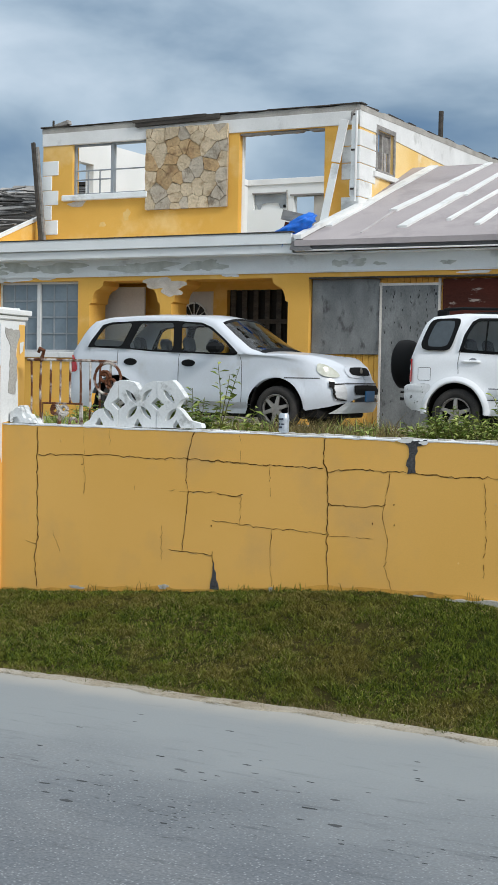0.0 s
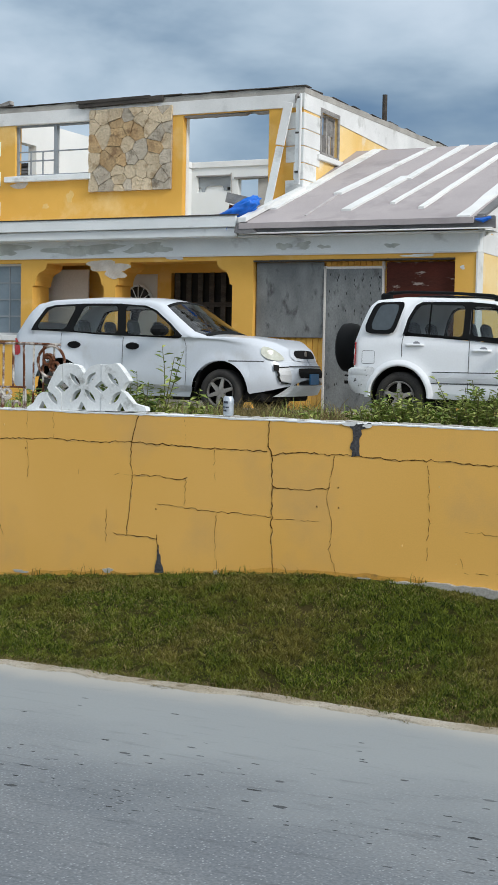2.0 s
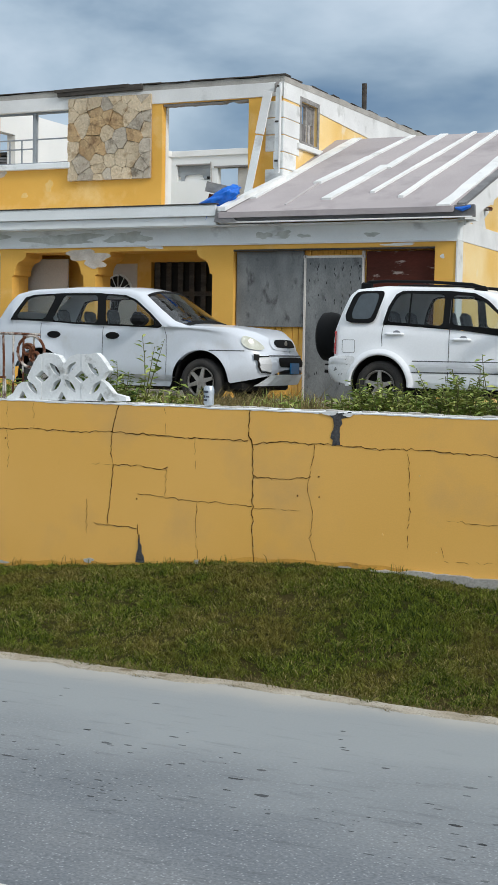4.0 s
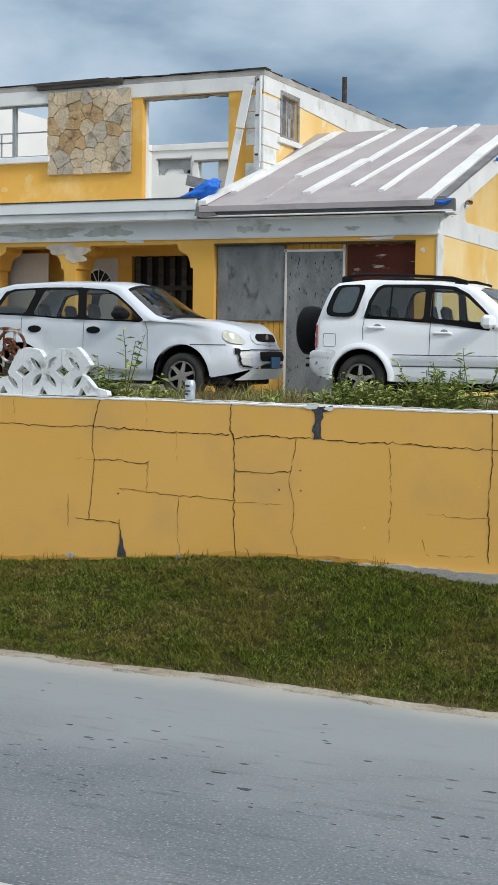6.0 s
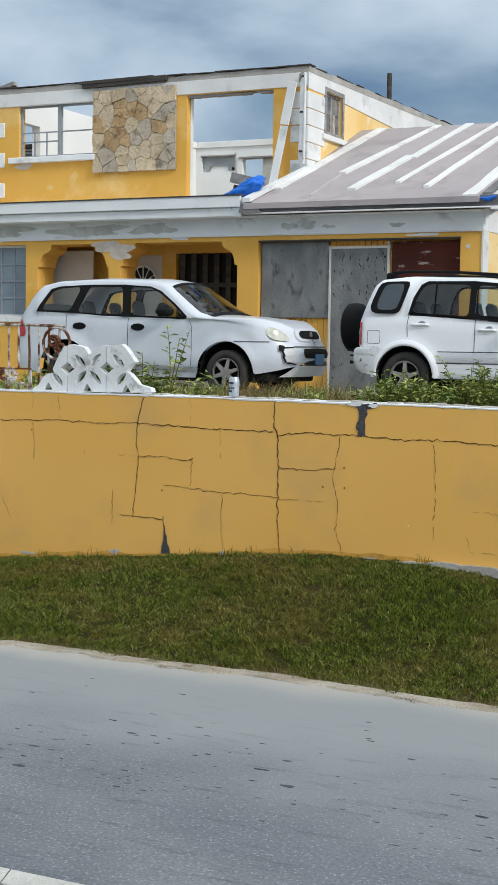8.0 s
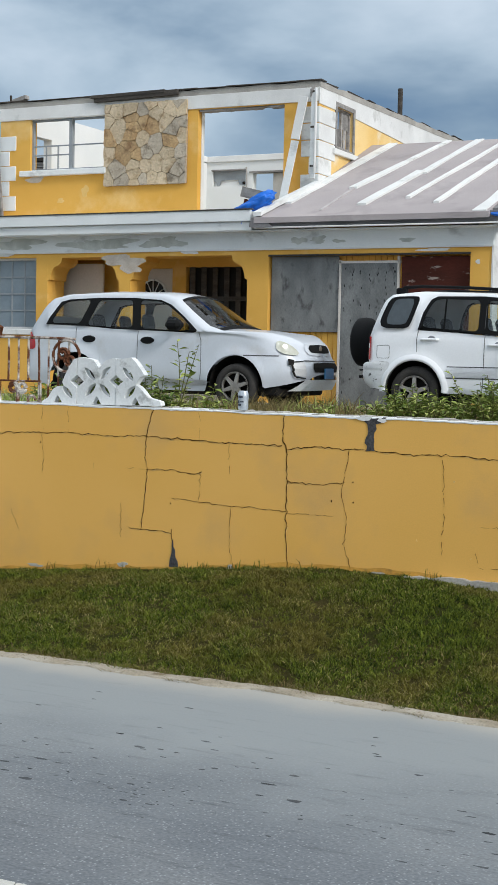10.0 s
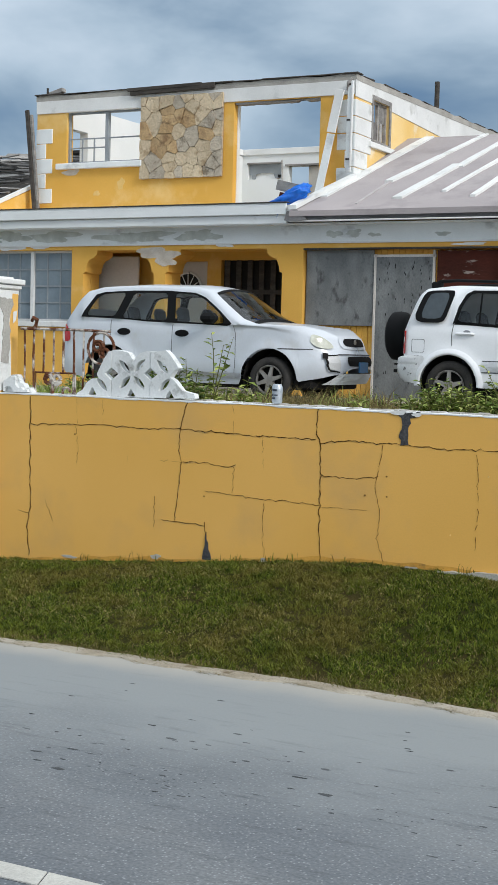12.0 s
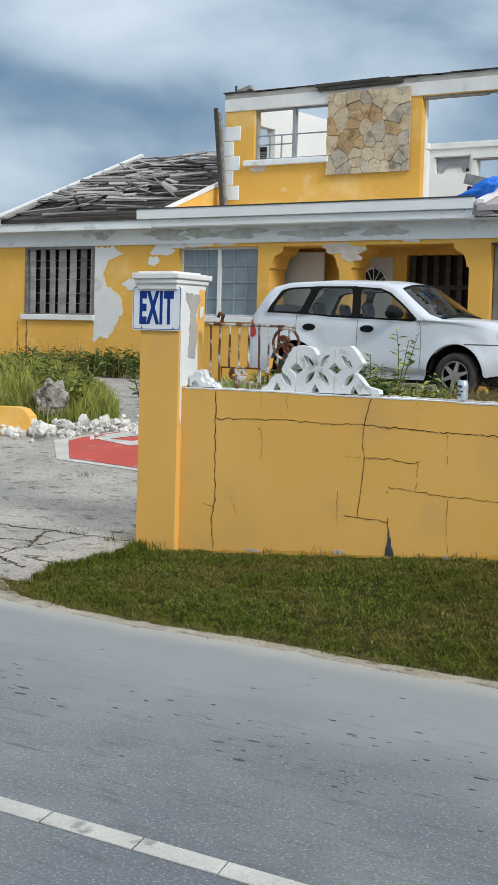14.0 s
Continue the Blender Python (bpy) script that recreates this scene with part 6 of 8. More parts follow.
    def patch(self, quad, side=-1, lift=0.004, nu=8, nv=5, thick=0.0, soft=0.0):
        """A panel laid on the flank: quad holds four (x, z) corners in order round."""
        bm = bmesh.new()
        (ax, az), (bx, bz), (cx, cz), (dx, dz) = quad
        g = []
        for i in range(nu + 1):
            row = []
            for j in range(nv + 1):
                u, v = rounded_square(i / nu, j / nv, soft)
                x = (ax * (1 - u) + dx * u) * (1 - v) + (bx * (1 - u) + cx * u) * v
                z = (az * (1 - u) + dz * u) * (1 - v) + (bz * (1 - u) + cz * u) * v
                row.append(bm.verts.new((x, side * (self.width(x, z) + lift), z)))
            g.append(row)
        for i in range(nu):
            for j in range(nv):
                bm.faces.new((g[i][j], g[i + 1][j], g[i + 1][j + 1], g[i][j + 1]))
        if thick:
            bmesh.ops.solidify(bm, geom=bm.faces[:], thickness=thick)
        return bm

    def frame_ring(self, outer, inner, side=-1, lift=0.004):
        """A flat frame on the flank between two outlines with as many corners; the inner one is rounded."""
        bm = bmesh.new()
        cx, cz = sum(p[0] for p in outer) / len(outer), sum(p[1] for p in outer) / len(outer)
        outer = [(cx + (x - cx) * 1.012, cz + (z - cz) * 1.02) for x, z in outer]
        loops = []
        for pts, cut in ((outer, 0.006), (inner, 0.035)):
            fine = round_corners(pts, cut)
            loops.append([bm.verts.new((x, side * (self.width(x, z) + lift), z)) for x, z in fine])
        n = len(loops[0])
        for k in range(n):
            bm.faces.new((loops[0][k], loops[0][(k + 1) % n], loops[1][(k + 1) % n], loops[1][k]))
        return bm

    def pane(self, outline, side=-1, lift=-0.004):
        """A rounded piece of glass or trim on the flank, fanned from its middle."""
        bm = bmesh.new()
        fine = round_corners(outline, 0.035)
        cx, cz = sum(p[0] for p in fine) / len(fine), sum(p[1] for p in fine) / len(fine)
        rings = [[bm.verts.new((cx + (x - cx) * k, side * (self.width(cx + (x - cx) * k, cz + (z - cz) * k) + lift), cz + (z - cz) * k)) for x, z in fine] for k in (1.03, 0.66, 0.33)]
        mid = bm.verts.new((cx, side * (self.width(cx, cz) + lift), cz))
        n = len(fine)
        for a, b in zip(rings, rings[1:]):
            for k in range(n):
                bm.faces.new((a[k], a[(k + 1) % n], b[(k + 1) % n], b[k]))
        for k in range(n):
            bm.faces.new((rings[2][k], rings[2][(k + 1) % n], mid))
        return bm

    def nose_patch(self, quad, lift=0.004, nu=10, nv=4, where="front", soft=0.0):
        """A panel laid on the nose or tail: quad holds four (y, z) corners in order round."""
        bm = bmesh.new()
        (ax, az), (bx, bz), (cx, cz), (dx, dz) = quad
        g = []
        for i in range(nu + 1):
            row = []
            for j in range(nv + 1):
                u, v = rounded_square(i / nu, j / nv, soft)
                y = (ax * (1 - u) + dx * u) * (1 - v) + (bx * (1 - u) + cx * u) * v
                z = (az * (1 - u) + dz * u) * (1 - v) + (bz * (1 - u) + cz * u) * v
                x = self.front(y, z) + lift if where == "front" else self.back(y, z) - lift
                row.append(bm.verts.new((x, y * (1 + 0.3 * lift), z)))
            g.append(row)
        for i in range(nu):
            for j in range(nv):
                bm.faces.new((g[i][j], g[i + 1][j], g[i + 1][j + 1], g[i][j + 1]))
        return bm


def lathe(profile, segs=32):
    """Turned about the y axis: profile of (radius, y)."""
    bm = bmesh.new()
    rings = [[bm.verts.new((r * math.cos(k * math.tau / segs), y, r * math.sin(k * math.tau / segs))) for k in range(segs)] for r, y in profile]
    for a, b in zip(rings, rings[1:]):
        for k in range(segs):
            bm.faces.new((a[k], a[(k + 1) % segs], b[(k + 1) % segs], b[k]))
    return bm


def wheel(car, x, y, z, r, rim_r, spokes, steer=0.0, dull=None):
    """A tyre with an open spoked rim; its face looks towards -y (or +y for y > 0)."""
    s = -1 if y < 0 else 1
    w = part("wheel", lathe([(rim_r * 0.98, 0.02 * s), (rim_r * 0.98, 0.18 * -s)], 28), CAVITY, car, "road wheel")
    w.location, w.rotation_euler = (x, y, z), (0, 0, radians(steer))
    part("tyre", lathe([(rim_r, 0.02 * -s), (rim_r + .03, 0.012 * s), (r - .03, 0.006 * s), (r - .006, -0.02 * s), (r, -0.05 * s), (r, -0.17 * s), (r - .03, -0.21 * s), (rim_r, -0.21 * s)], 40), RUBBER, w, "dusty black tyre", smooth=True)
    rim = lathe([(rim_r, 0.0), (rim_r + .004, 0.008 * s), (rim_r - .014, 0.008 * s), (rim_r - .022, -0.03 * s)], 36)
    h = lathe([(0.0, 0.012 * s), (0.05, 0.012 * s), (0.065, -0.004 * s), (0.07, -0.04 * s)], 20)
    me = bpy.data.meshes.new("tmp")
    h.to_mesh(me)
    h.free()
    rim.from_mesh(me)
    bpy.data.meshes.remove(me)
    for k in range(spokes):
        a = k * math.tau / spokes + 0.3
        m = Matrix.Rotation(-a, 4, "Y")
        g = bmesh.ops.create_cube(rim, size=1)["verts"]
        for v in g:
            u = v.co.x + 0.5
            wd = (0.062 if u < .5 else 0.040)
            v.co = m @ Vector((0.045 + u * (rim_r - 0.06), v.co.y * 0.03 + (0.004 if u < .5 else -0.004) * s, v.co.z * wd))
    part("rim", rim, dull or RIM, w, "dusty alloy rim")
    # Flat near-black disc stands for the shade behind the spokes.
    part("dark_back_disc", lathe([(0.0, -0.09 * s), (rim_r * .95, -0.09 * s)], 24), CAVITY, w)
    return w


def seat(car, x, y, z=0.62):
    bm = bmesh.new()
    box(bm, (x - 0.05, y - 0.25, z - 0.15), (x + 0.48, y + 0.25, z + 0.02), 0.05)
    box(bm, (-0.08, -0.25, 0), (0.08, 0.25, 0.56), 0.05, pose(x - 0.05, y, z - 0.05, 0, -14, 0))
    s = part("seat", bm, SEAT_CLOTH, car, "grey cloth seat")
    b = a_box((-0.05, -0.135, 0.57), (0.06, 0.135, 0.80), 0.045, pose(x - 0.05, y, z - 0.05, 0, -14, 0))
    part("headrest", b, SEAT_CLOTH, s)
    p = bmesh.new()
    for d in (-.05, .05):
        tube(p, [(x - .18, y + d, z + .48), (x - .20, y + d, z + .56)], 0.008)
    part("headrest_posts", p, STEEL, s)


def common_parts(car, sh, radius, tread_y):
    for xh, zh in sh.wheels:
        for side in (-1, 1):
            bm = bmesh.new()
            n = 20
            ring = [[bm.verts.new((xh + (sh.arch - .004) * math.cos(a), side * d, zh + (sh.arch - .004) * math.sin(a))) for d in (sh.half - 0.06, 0.45)] for a in np.linspace(-0.35, math.pi + 0.35, n)]
            for a, b in zip(ring, ring[1:]):
                bm.faces.new((a[0], b[0], b[1], a[1]))
            bm.faces.new([r[1] for r in ring])
            part("wheel_arch", bm, CAVITY, car, "dark wheel arch lining")
    part("underbody", a_box((0.35, -sh.half + 0.12, 0.22), (sh.length - 0.4, sh.half - 0.12, 0.36), 0.03), CAVITY, car)
    part("cabin_floor", a_box((0.5, -sh.half + 0.1, 0.40), (sh.length - 1.6, sh.half - 0.1, 0.46)), CAVITY, car)


def seam(car, sh, pts, side=-1, w=0.006):
    """A dark shut line along points (x, z) on the flank."""
    bm = bmesh.new()
    for (ax, az), (bx, bz) in zip(pts, pts[1:]):
        n = max(1, int(math.hypot(bx - ax, bz - az) / 0.06))
        for i in range(n):
            p, q = [(ax + (bx - ax) * u, az + (bz - az) * u) for u in (i / n, (i + 1) / n)]
            d = Vector((q[0] - p[0], q[1] - p[1])).normalized() * w / 2
            quad = [(p[0] - d.y, p[1] + d.x), (q[0] - d.y, q[1] + d.x), (q[0] + d.y, q[1] - d.x), (p[0] + d.y, p[1] - d.x)]
            bm.faces.new([bm.verts.new((x, side * (sh.width(x, z) + 0.003), z)) for x, z in quad])
    part("shut_line", bm, SHUT, car)


SHUT = material("shut_line_shadow", (0.10, 0.10, 0.105), 0.9, bump=0)
ROCKER = material("dirty_white_moulding", (0.62, 0.63, 0.64), 0.45, (0.50, 0.50, 0.49), 4, 50, grain=0.05, bump=0.03)
GREY_TRIM = material("grey_plastic_moulding", (0.30, 0.31, 0.33), 0.55, (0.24, 0.25, 0.27), 4, 50, grain=0.06, bump=0.05)


def ellipse_pad(x, z, rx, rz, sh, side=-1, lift=0.02):
    bm = bmesh.new()
    n = 16
    y = side * (sh.width(x, z))
    front = [bm.verts.new((x + rx * .85 * math.cos(k * math.tau / n), y + side * lift, z + rz * .8 * math.sin(k * math.tau / n))) for k in range(n)]
    back = [bm.verts.new((x + rx * math.cos(k * math.tau / n), y - side * 0.01, z + rz * math.sin(k * math.tau / n))) for k in range(n)]
    bm.faces.new(front)
    for k in range(n):
        bm.faces.new((front[k], front[(k + 1) % n], back[(k + 1) % n], back[k]))
    return bm


def build_crossover(at):
    """White family crossover, damaged at the front bumper."""
    car = thing("crossover_car", "white dusty crossover with a broken front bumper parked in the yard", "car", at)
    sh = Shell(4.50, 0.91,
               belt=[(-0.12, 0.80), (-0.05, 0.98), (0, 1.06), (0.10, 1.14), (0.34, 1.185), (1.0, 1.16), (1.85, 1.115), (2.74, 1.09), (3.0, 1.10), (3.5, 1.06), (3.97, 0.98), (4.25, 0.90), (4.40, 0.78), (4.5, 0.60)],
               window_top=[(0, 1.0), (0.34, 1.18), (0.396, 1.275), (0.558, 1.505), (0.707, 1.545), (1.169, 1.567), (1.833, 1.567), (2.229, 1.540), (2.407, 1.475), (2.657, 1.298), (2.86, 1.115), (2.9, 1.1)],
               rail=[(-0.12, 0.81), (-0.08, 0.98), (0, 1.10), (0.10, 1.24), (0.25, 1.43), (0.42, 1.565), (0.65, 1.62), (1.3, 1.64), (2.2, 1.62), (2.42, 1.575), (2.72, 1.33), (3.0, 1.125), (3.5, 1.06)],
               crown=[(-0.12, 0.82), (-0.09, 1.0), (0, 1.14), (0.10, 1.30), (0.25, 1.49), (0.42, 1.61), (0.65, 1.665), (1.3, 1.70), (2.2, 1.685), (2.50, 1.63), (2.95, 1.33), (3.22, 1.165), (3.6, 1.145), (3.9, 1.11), (4.12, 1.055), (4.27, 0.975), (4.36, 0.89), (4.43, 0.79), (4.5, 0.62)],
               sill=[(-0.12, 0.5), (-0.05, 0.40), (0.06, 0.34), (0.3, 0.30), (1.1, 0.27), (3.0, 0.27), (3.9, 0.33), (4.2, 0.39), (4.42, 0.46), (4.5, 0.54)],
               nose=[(0.2, 4.36), (0.36, 4.45), (0.5, 4.50), (0.64, 4.50), (0.72, 4.46), (0.80, 4.40), (0.95, 4.33), (1.05, 4.2), (1.2, 4.0)],
               tail=[(0.2, 0.0), (0.45, -0.11), (0.7, -0.12), (0.92, -0.10), (1.1, -0.05), (1.2, 0.02), (1.45, 0.20), (1.6, 0.36), (1.7, 0.48)],
               wheels=[(0.86, 0.36), (3.48, 0.36)], arch=0.425, start=-0.12)
    part("body", sh.body([(0.36, 2.86)], (2.52, 3.20), (0.12, 0.42)), DUSTY_WHITE, car, "white painted body, dusty", smooth=True)
    common_parts(car, sh, 0.36, 0.9)
    part("windscreen", sh.screen(2.52, 3.20), SCREEN_GLASS, car, "dark greenish windscreen").visible_shadow = False
    part("rear_screen", sh.screen(0.12, 0.42), DARK_GLASS, car)
    part("screen_trim", sh.screen(3.15, 3.24, 0.006), CAR_BLACK, car, "black scuttle below the windscreen")
    part("screen_trim", sh.screen(2.50, 2.54, 0.004), CAR_BLACK, car, "black seal above the windscreen")
    for side in (-1, 1):
        for outer, inner in (
                ([(0.352, 1.189), (0.396, 1.282), (0.558, 1.514), (0.707, 1.552), (1.169, 1.573), (1.108, 1.411), (1.004, 1.169)],
                 [(0.440, 1.207), (0.490, 1.310), (0.610, 1.490), (0.730, 1.527), (1.075, 1.545), (1.035, 1.440), (0.930, 1.197)]),
                ([(1.004, 1.169), (1.169, 1.573), (1.833, 1.573), (1.904, 1.12), (1.46, 1.132)],
                 [(1.062, 1.178), (1.222, 1.545), (1.770, 1.545), (1.822, 1.146), (1.440, 1.155)]),
                ([(1.904, 1.12), (1.833, 1.569), (2.229, 1.545), (2.407, 1.48), (2.657, 1.303), (2.874, 1.121), (2.804, 1.089)],
                 [(1.965, 1.138), (1.905, 1.545), (2.220, 1.526), (2.390, 1.456), (2.635, 1.284), (2.805, 1.136), (2.660, 1.113)])):
            part("window_trim", sh.frame_ring(outer, inner, side), CAR_BLACK, car, "black window trim")
            part("side_window", sh.pane(inner, side), CAR_GLASS, car, "tinted side window").visible_shadow = False
        seam(car, sh, [(1.912, 1.096), (1.909, 0.73), (1.91, 0.40)], side, 0.008)
        seam(car, sh, [(2.90, 1.09), (2.94, 0.98), (2.95, 0.52), (2.93, 0.40)], side, 0.008)
        seam(car, sh, [(0.864, 1.143), (0.868, 0.895), (0.961, 0.80)], side, 0.008)
        part("rocker_moulding", sh.patch([(1.28, 0.36), (1.28, 0.44), (3.05, 0.43), (3.05, 0.35)], side, 0.012, 16, 2, 0.01), ROCKER, car, "dirty white rocker moulding")
        part("bumper_line", sh.patch([(3.62, 0.775), (3.62, 0.79), (4.1, 0.79), (4.1, 0.775)], side, 0.003, 12, 1), SHUT, car)
        part("tail_lamp", sh.pane([(-0.02, 0.82), (-0.05, 0.95), (0.0, 1.09), (0.09, 1.04), (0.15, 0.95), (0.16, 0.82)], side, 0.012), RED_LENS, car, "red tail lamp")
        for x, z in ((1.09, 0.977), (2.07, 0.969)):
            part("door_handle", ellipse_pad(x, z, 0.12, 0.055, sh, side), CAR_BLACK, car, "black oval door handle")
        m = bmesh.new()
        box(m, (2.46, side * 0.92, 1.12), (2.70, side * 1.12, 1.26), 0.05)
        part("door_mirror", m, CAR_BLACK, car, "black door mirror")
        for y in (side * 0.38,):
            seat(car, 2.0, y)
            seat(car, 1.15, y)
    head = [(0.80, 0.795), (0.80, 0.975), (0.70, 1.0), (0.515, 0.80)]
    for s in (-1, 1):
        part("headlight", sh.nose_patch([(s * y, z) for y, z in head], 0.010, 14, 8, soft=0.8), LAMP_LENS, car, "yellowed clear headlight")
    g = part("grille", sh.nose_patch([(-0.36, 0.83), (-0.33, 0.95), (0.33, 0.95), (0.36, 0.83)], 0.014, 14, 8, soft=0.5), CAR_BLACK, car, "black grille")
    part("grille_surround", sh.nose_patch([(-0.45, 0.79), (-0.42, 0.985), (0.42, 0.985), (0.45, 0.79)], 0.010, 14, 8, soft=0.5), DUSTY_WHITE, car)
    e = lathe([(0.0, 0.006), (0.04, 0.006), (0.05, 0.0)], 16)
    bmesh.ops.transform(e, matrix=pose(sh.front(0, .89) + 0.02, 0, 0.89, 0, 0, -90), verts=e.verts)
    part("badge", e, STEEL, g, "plain round chrome badge")
    # The nose is closed here; a near-black patch paints the intake's shade.
    part("lower_intake", sh.nose_patch([(-0.42, 0.56), (-0.42, 0.70), (0.42, 0.70), (0.42, 0.56)], 0.008, 14, 8, soft=0.3), CAVITY, car, "near-black patch for the shaded air intake")
    part("skid_lip", sh.nose_patch([(-0.72, 0.30), (-0.55, 0.46), (0.62, 0.46), (0.72, 0.32)], 0.012), BEAM_WHITE, car, "scuffed lower bumper lip")
    part("broken_corner", sh.nose_patch([(-0.70, 0.52), (-0.74, 0.70), (-0.56, 0.715), (-0.55, 0.49)], 0.007), ROCKER, car, "cracked bumper corner")
    for quad in ([(-0.765, 0.66), (-0.75, 0.745), (-0.69, 0.735), (-0.715, 0.66)], [(-0.76, 0.69), (-0.75, 0.712), (-0.57, 0.722), (-0.57, 0.708)], [(-0.735, 0.58), (-0.745, 0.67), (-0.725, 0.67), (-0.71, 0.585)],
                 [(-0.715, 0.50), (-0.745, 0.585), (-0.72, 0.585), (-0.695, 0.505)], [(-0.70, 0.485), (-0.70, 0.505), (-0.56, 0.487), (-0.56, 0.472)]):
        part("bumper_tear", sh.nose_patch(quad, 0.013, 4, 3), CAVITY, car, "dark tear in the bumper")
    # Flat dark strip paints the shadow of a bumper step.
    part("bumper_shadow_line", sh.nose_patch([(-0.56, 0.715), (-0.56, 0.73), (0.6, 0.73), (0.6, 0.715)], 0.010, 14, 1), SHUT, car, "painted shadow of a step across the bumper")
    part("number_plate", a_box((sh.front(0, .5) + 0.012, -0.16, 0.47), (sh.front(0, .5) + 0.03, 0.15, 0.62), 0.004), PLATE_BLUE, car, "faded blue number plate")
    part("dashboard", a_box((2.62, -0.72, 0.80), (3.0, 0.72, 1.08), 0.06), CAVITY, car)
    st = bmesh.new()
    tube(st, [(2.52 + 0.06 * math.sin(a), -0.38 + 0.18 * math.cos(a), 0.98 + 0.17 * math.sin(a)) for a in np.linspace(0, math.tau, 17)], 0.016)
    part("steering_wheel", st, CAR_BLACK, car)
    for xh in (0.86, 3.48):
        for y in (-0.88, 0.88):
            wheel(car, xh, y, 0.345, 0.325, 0.205, 6, 0)
    a = bmesh.new()
    tube(a, [(2.15, -0.55, 1.67), (2.05, -0.57, 1.78), (1.98, -0.58, 1.86)], 0.004)
    part("aerial", a, CAR_BLACK, car)
    return car


build_crossover((-12.25, 18.41, 0.86))


def build_small_suv(at):
    """White compact off-roader with roof rails and a spare wheel on its back door."""
    car = thing("small_suv", "white scratched small SUV with a spare wheel on the tailgate", "car", at)
    sh = Shell(4.02, 0.865,
               belt=[(-0.08, 0.98), (0, 1.08), (0.10, 1.16), (0.5, 1.155), (1.5, 1.085), (2.35, 1.01), (2.6, 1.0), (3.2, 0.98), (3.7, 0.93), (3.95, 0.8), (4.02, 0.6)],
               window_top=[(0, 1.0), (0.62, 1.0), (0.646, 1.14), (0.704, 1.36), (0.793, 1.525), (0.88, 1.568), (1.49, 1.566), (1.83, 1.538), (2.006, 1.452), (2.195, 1.28), (2.34, 1.13), (2.5, 1.0)],
               rail=[(-0.08, 1.0), (-0.02, 1.12), (0.06, 1.30), (0.16, 1.52), (0.26, 1.60), (0.6, 1.635), (1.5, 1.61), (1.95, 1.565), (2.1, 1.50), (2.4, 1.25), (2.66, 1.02), (3.2, 0.98)],
               crown=[(-0.08, 1.02), (-0.03, 1.14), (0.05, 1.34), (0.16, 1.56), (0.26, 1.635), (0.6, 1.67), (1.5, 1.65), (1.98, 1.605), (2.2, 1.54), (2.55, 1.24), (2.78, 1.06), (3.3, 1.03), (3.75, 0.97), (3.93, 0.86), (4.02, 0.64)],
               sill=[(0, 0.42), (0.15, 0.36), (0.3, 0.33), (1.0, 0.33), (3.5, 0.33), (4.02, 0.45)],
               nose=[(0.2, 3.95), (0.5, 4.02), (0.7, 4.02), (0.85, 3.95), (1.0, 3.85), (1.2, 3.7)],
               tail=[(0.2, -0.06), (0.8, -0.08), (1.05, -0.07), (1.3, 0.02), (1.55, 0.13), (1.7, 0.25)],
               wheels=[(0.61, 0.36), (3.09, 0.36)], arch=0.40, lean=0.26, nose_from=0.8, tail_from=0.3, tail_pow=8.0, start=-0.08)
    part("body", sh.body([(0.66, 2.36)], (2.12, 2.74), (0.03, 0.06)), CAR_WHITE, car, "white painted body", smooth=True)
    common_parts(car, sh, 0.36, 0.86)
    part("windscreen", sh.screen(2.12, 2.74), CAR_GLASS, car).visible_shadow = False
    for side in (-1, 1):
        quarter = [(0.213, 1.237), (0.226, 1.333), (0.294, 1.504), (0.336, 1.541), (0.523, 1.548), (0.564, 1.526), (0.538, 1.408), (0.492, 1.26), (0.457, 1.216), (0.254, 1.215)]
        part("quarter_window_frame", sh.pane([(0.12, 1.222), (0.148, 1.333), (0.227, 1.534), (0.294, 1.571), (0.589, 1.578), (0.637, 1.563), (0.604, 1.445), (0.535, 1.216), (0.493, 1.165), (0.179, 1.17)], side, 0.005), CAR_BLACK, car, "black quarter window frame")
        part("quarter_window", sh.pane(quarter, side, 0.009), CAR_DULL_GLASS, car, "dull quarter window")
        for outer, inner, g in (
                ([(0.646, 1.144), (0.704, 1.371), (0.793, 1.533), (0.88, 1.577), (1.489, 1.575), (1.512, 1.106)],
                 [(0.699, 1.180), (0.744, 1.356), (0.826, 1.511), (0.899, 1.547), (1.447, 1.532), (1.447, 1.130)], DARK_GLASS),
                ([(1.512, 1.106), (1.489, 1.575), (1.83, 1.545), (2.006, 1.459), (2.195, 1.288), (2.35, 1.14), (2.297, 0.999)],
                 [(1.570, 1.145), (1.550, 1.525), (1.783, 1.513), (1.948, 1.452), (2.144, 1.288), (2.285, 1.161), (2.253, 1.095)], CAR_GLASS)):
            part("window_trim", sh.frame_ring(outer, inner, side), CAR_BLACK, car, "black window trim")
            part("side_window", sh.pane(inner, side), g, car, "tinted side window").visible_shadow = False
        part("window_trim", sh.patch([(0.985, 1.13), (0.985, 1.56), (1.008, 1.56), (1.008, 1.13)], side, 0.003), CAR_BLACK, car, "black window divider")
        seam(car, sh, [(0.646, 1.136), (0.629, 1.0), (0.642, 0.86)], side, 0.008)
        seam(car, sh, [(1.535, 1.54), (1.535, 0.95), (1.53, 0.42)], side, 0.008)
        seam(car, sh, [(2.42, 1.0), (2.44, 0.7), (2.40, 0.42)], side)
        if side < 0:
            flap = [(0.09, 0.785), (0.09, 0.93), (0.105, 0.94), (0.25, 0.94), (0.262, 0.93), (0.262, 0.785), (0.25, 0.773), (0.105, 0.773)]
            seam(car, sh, flap + flap[:1], side, 0.005)
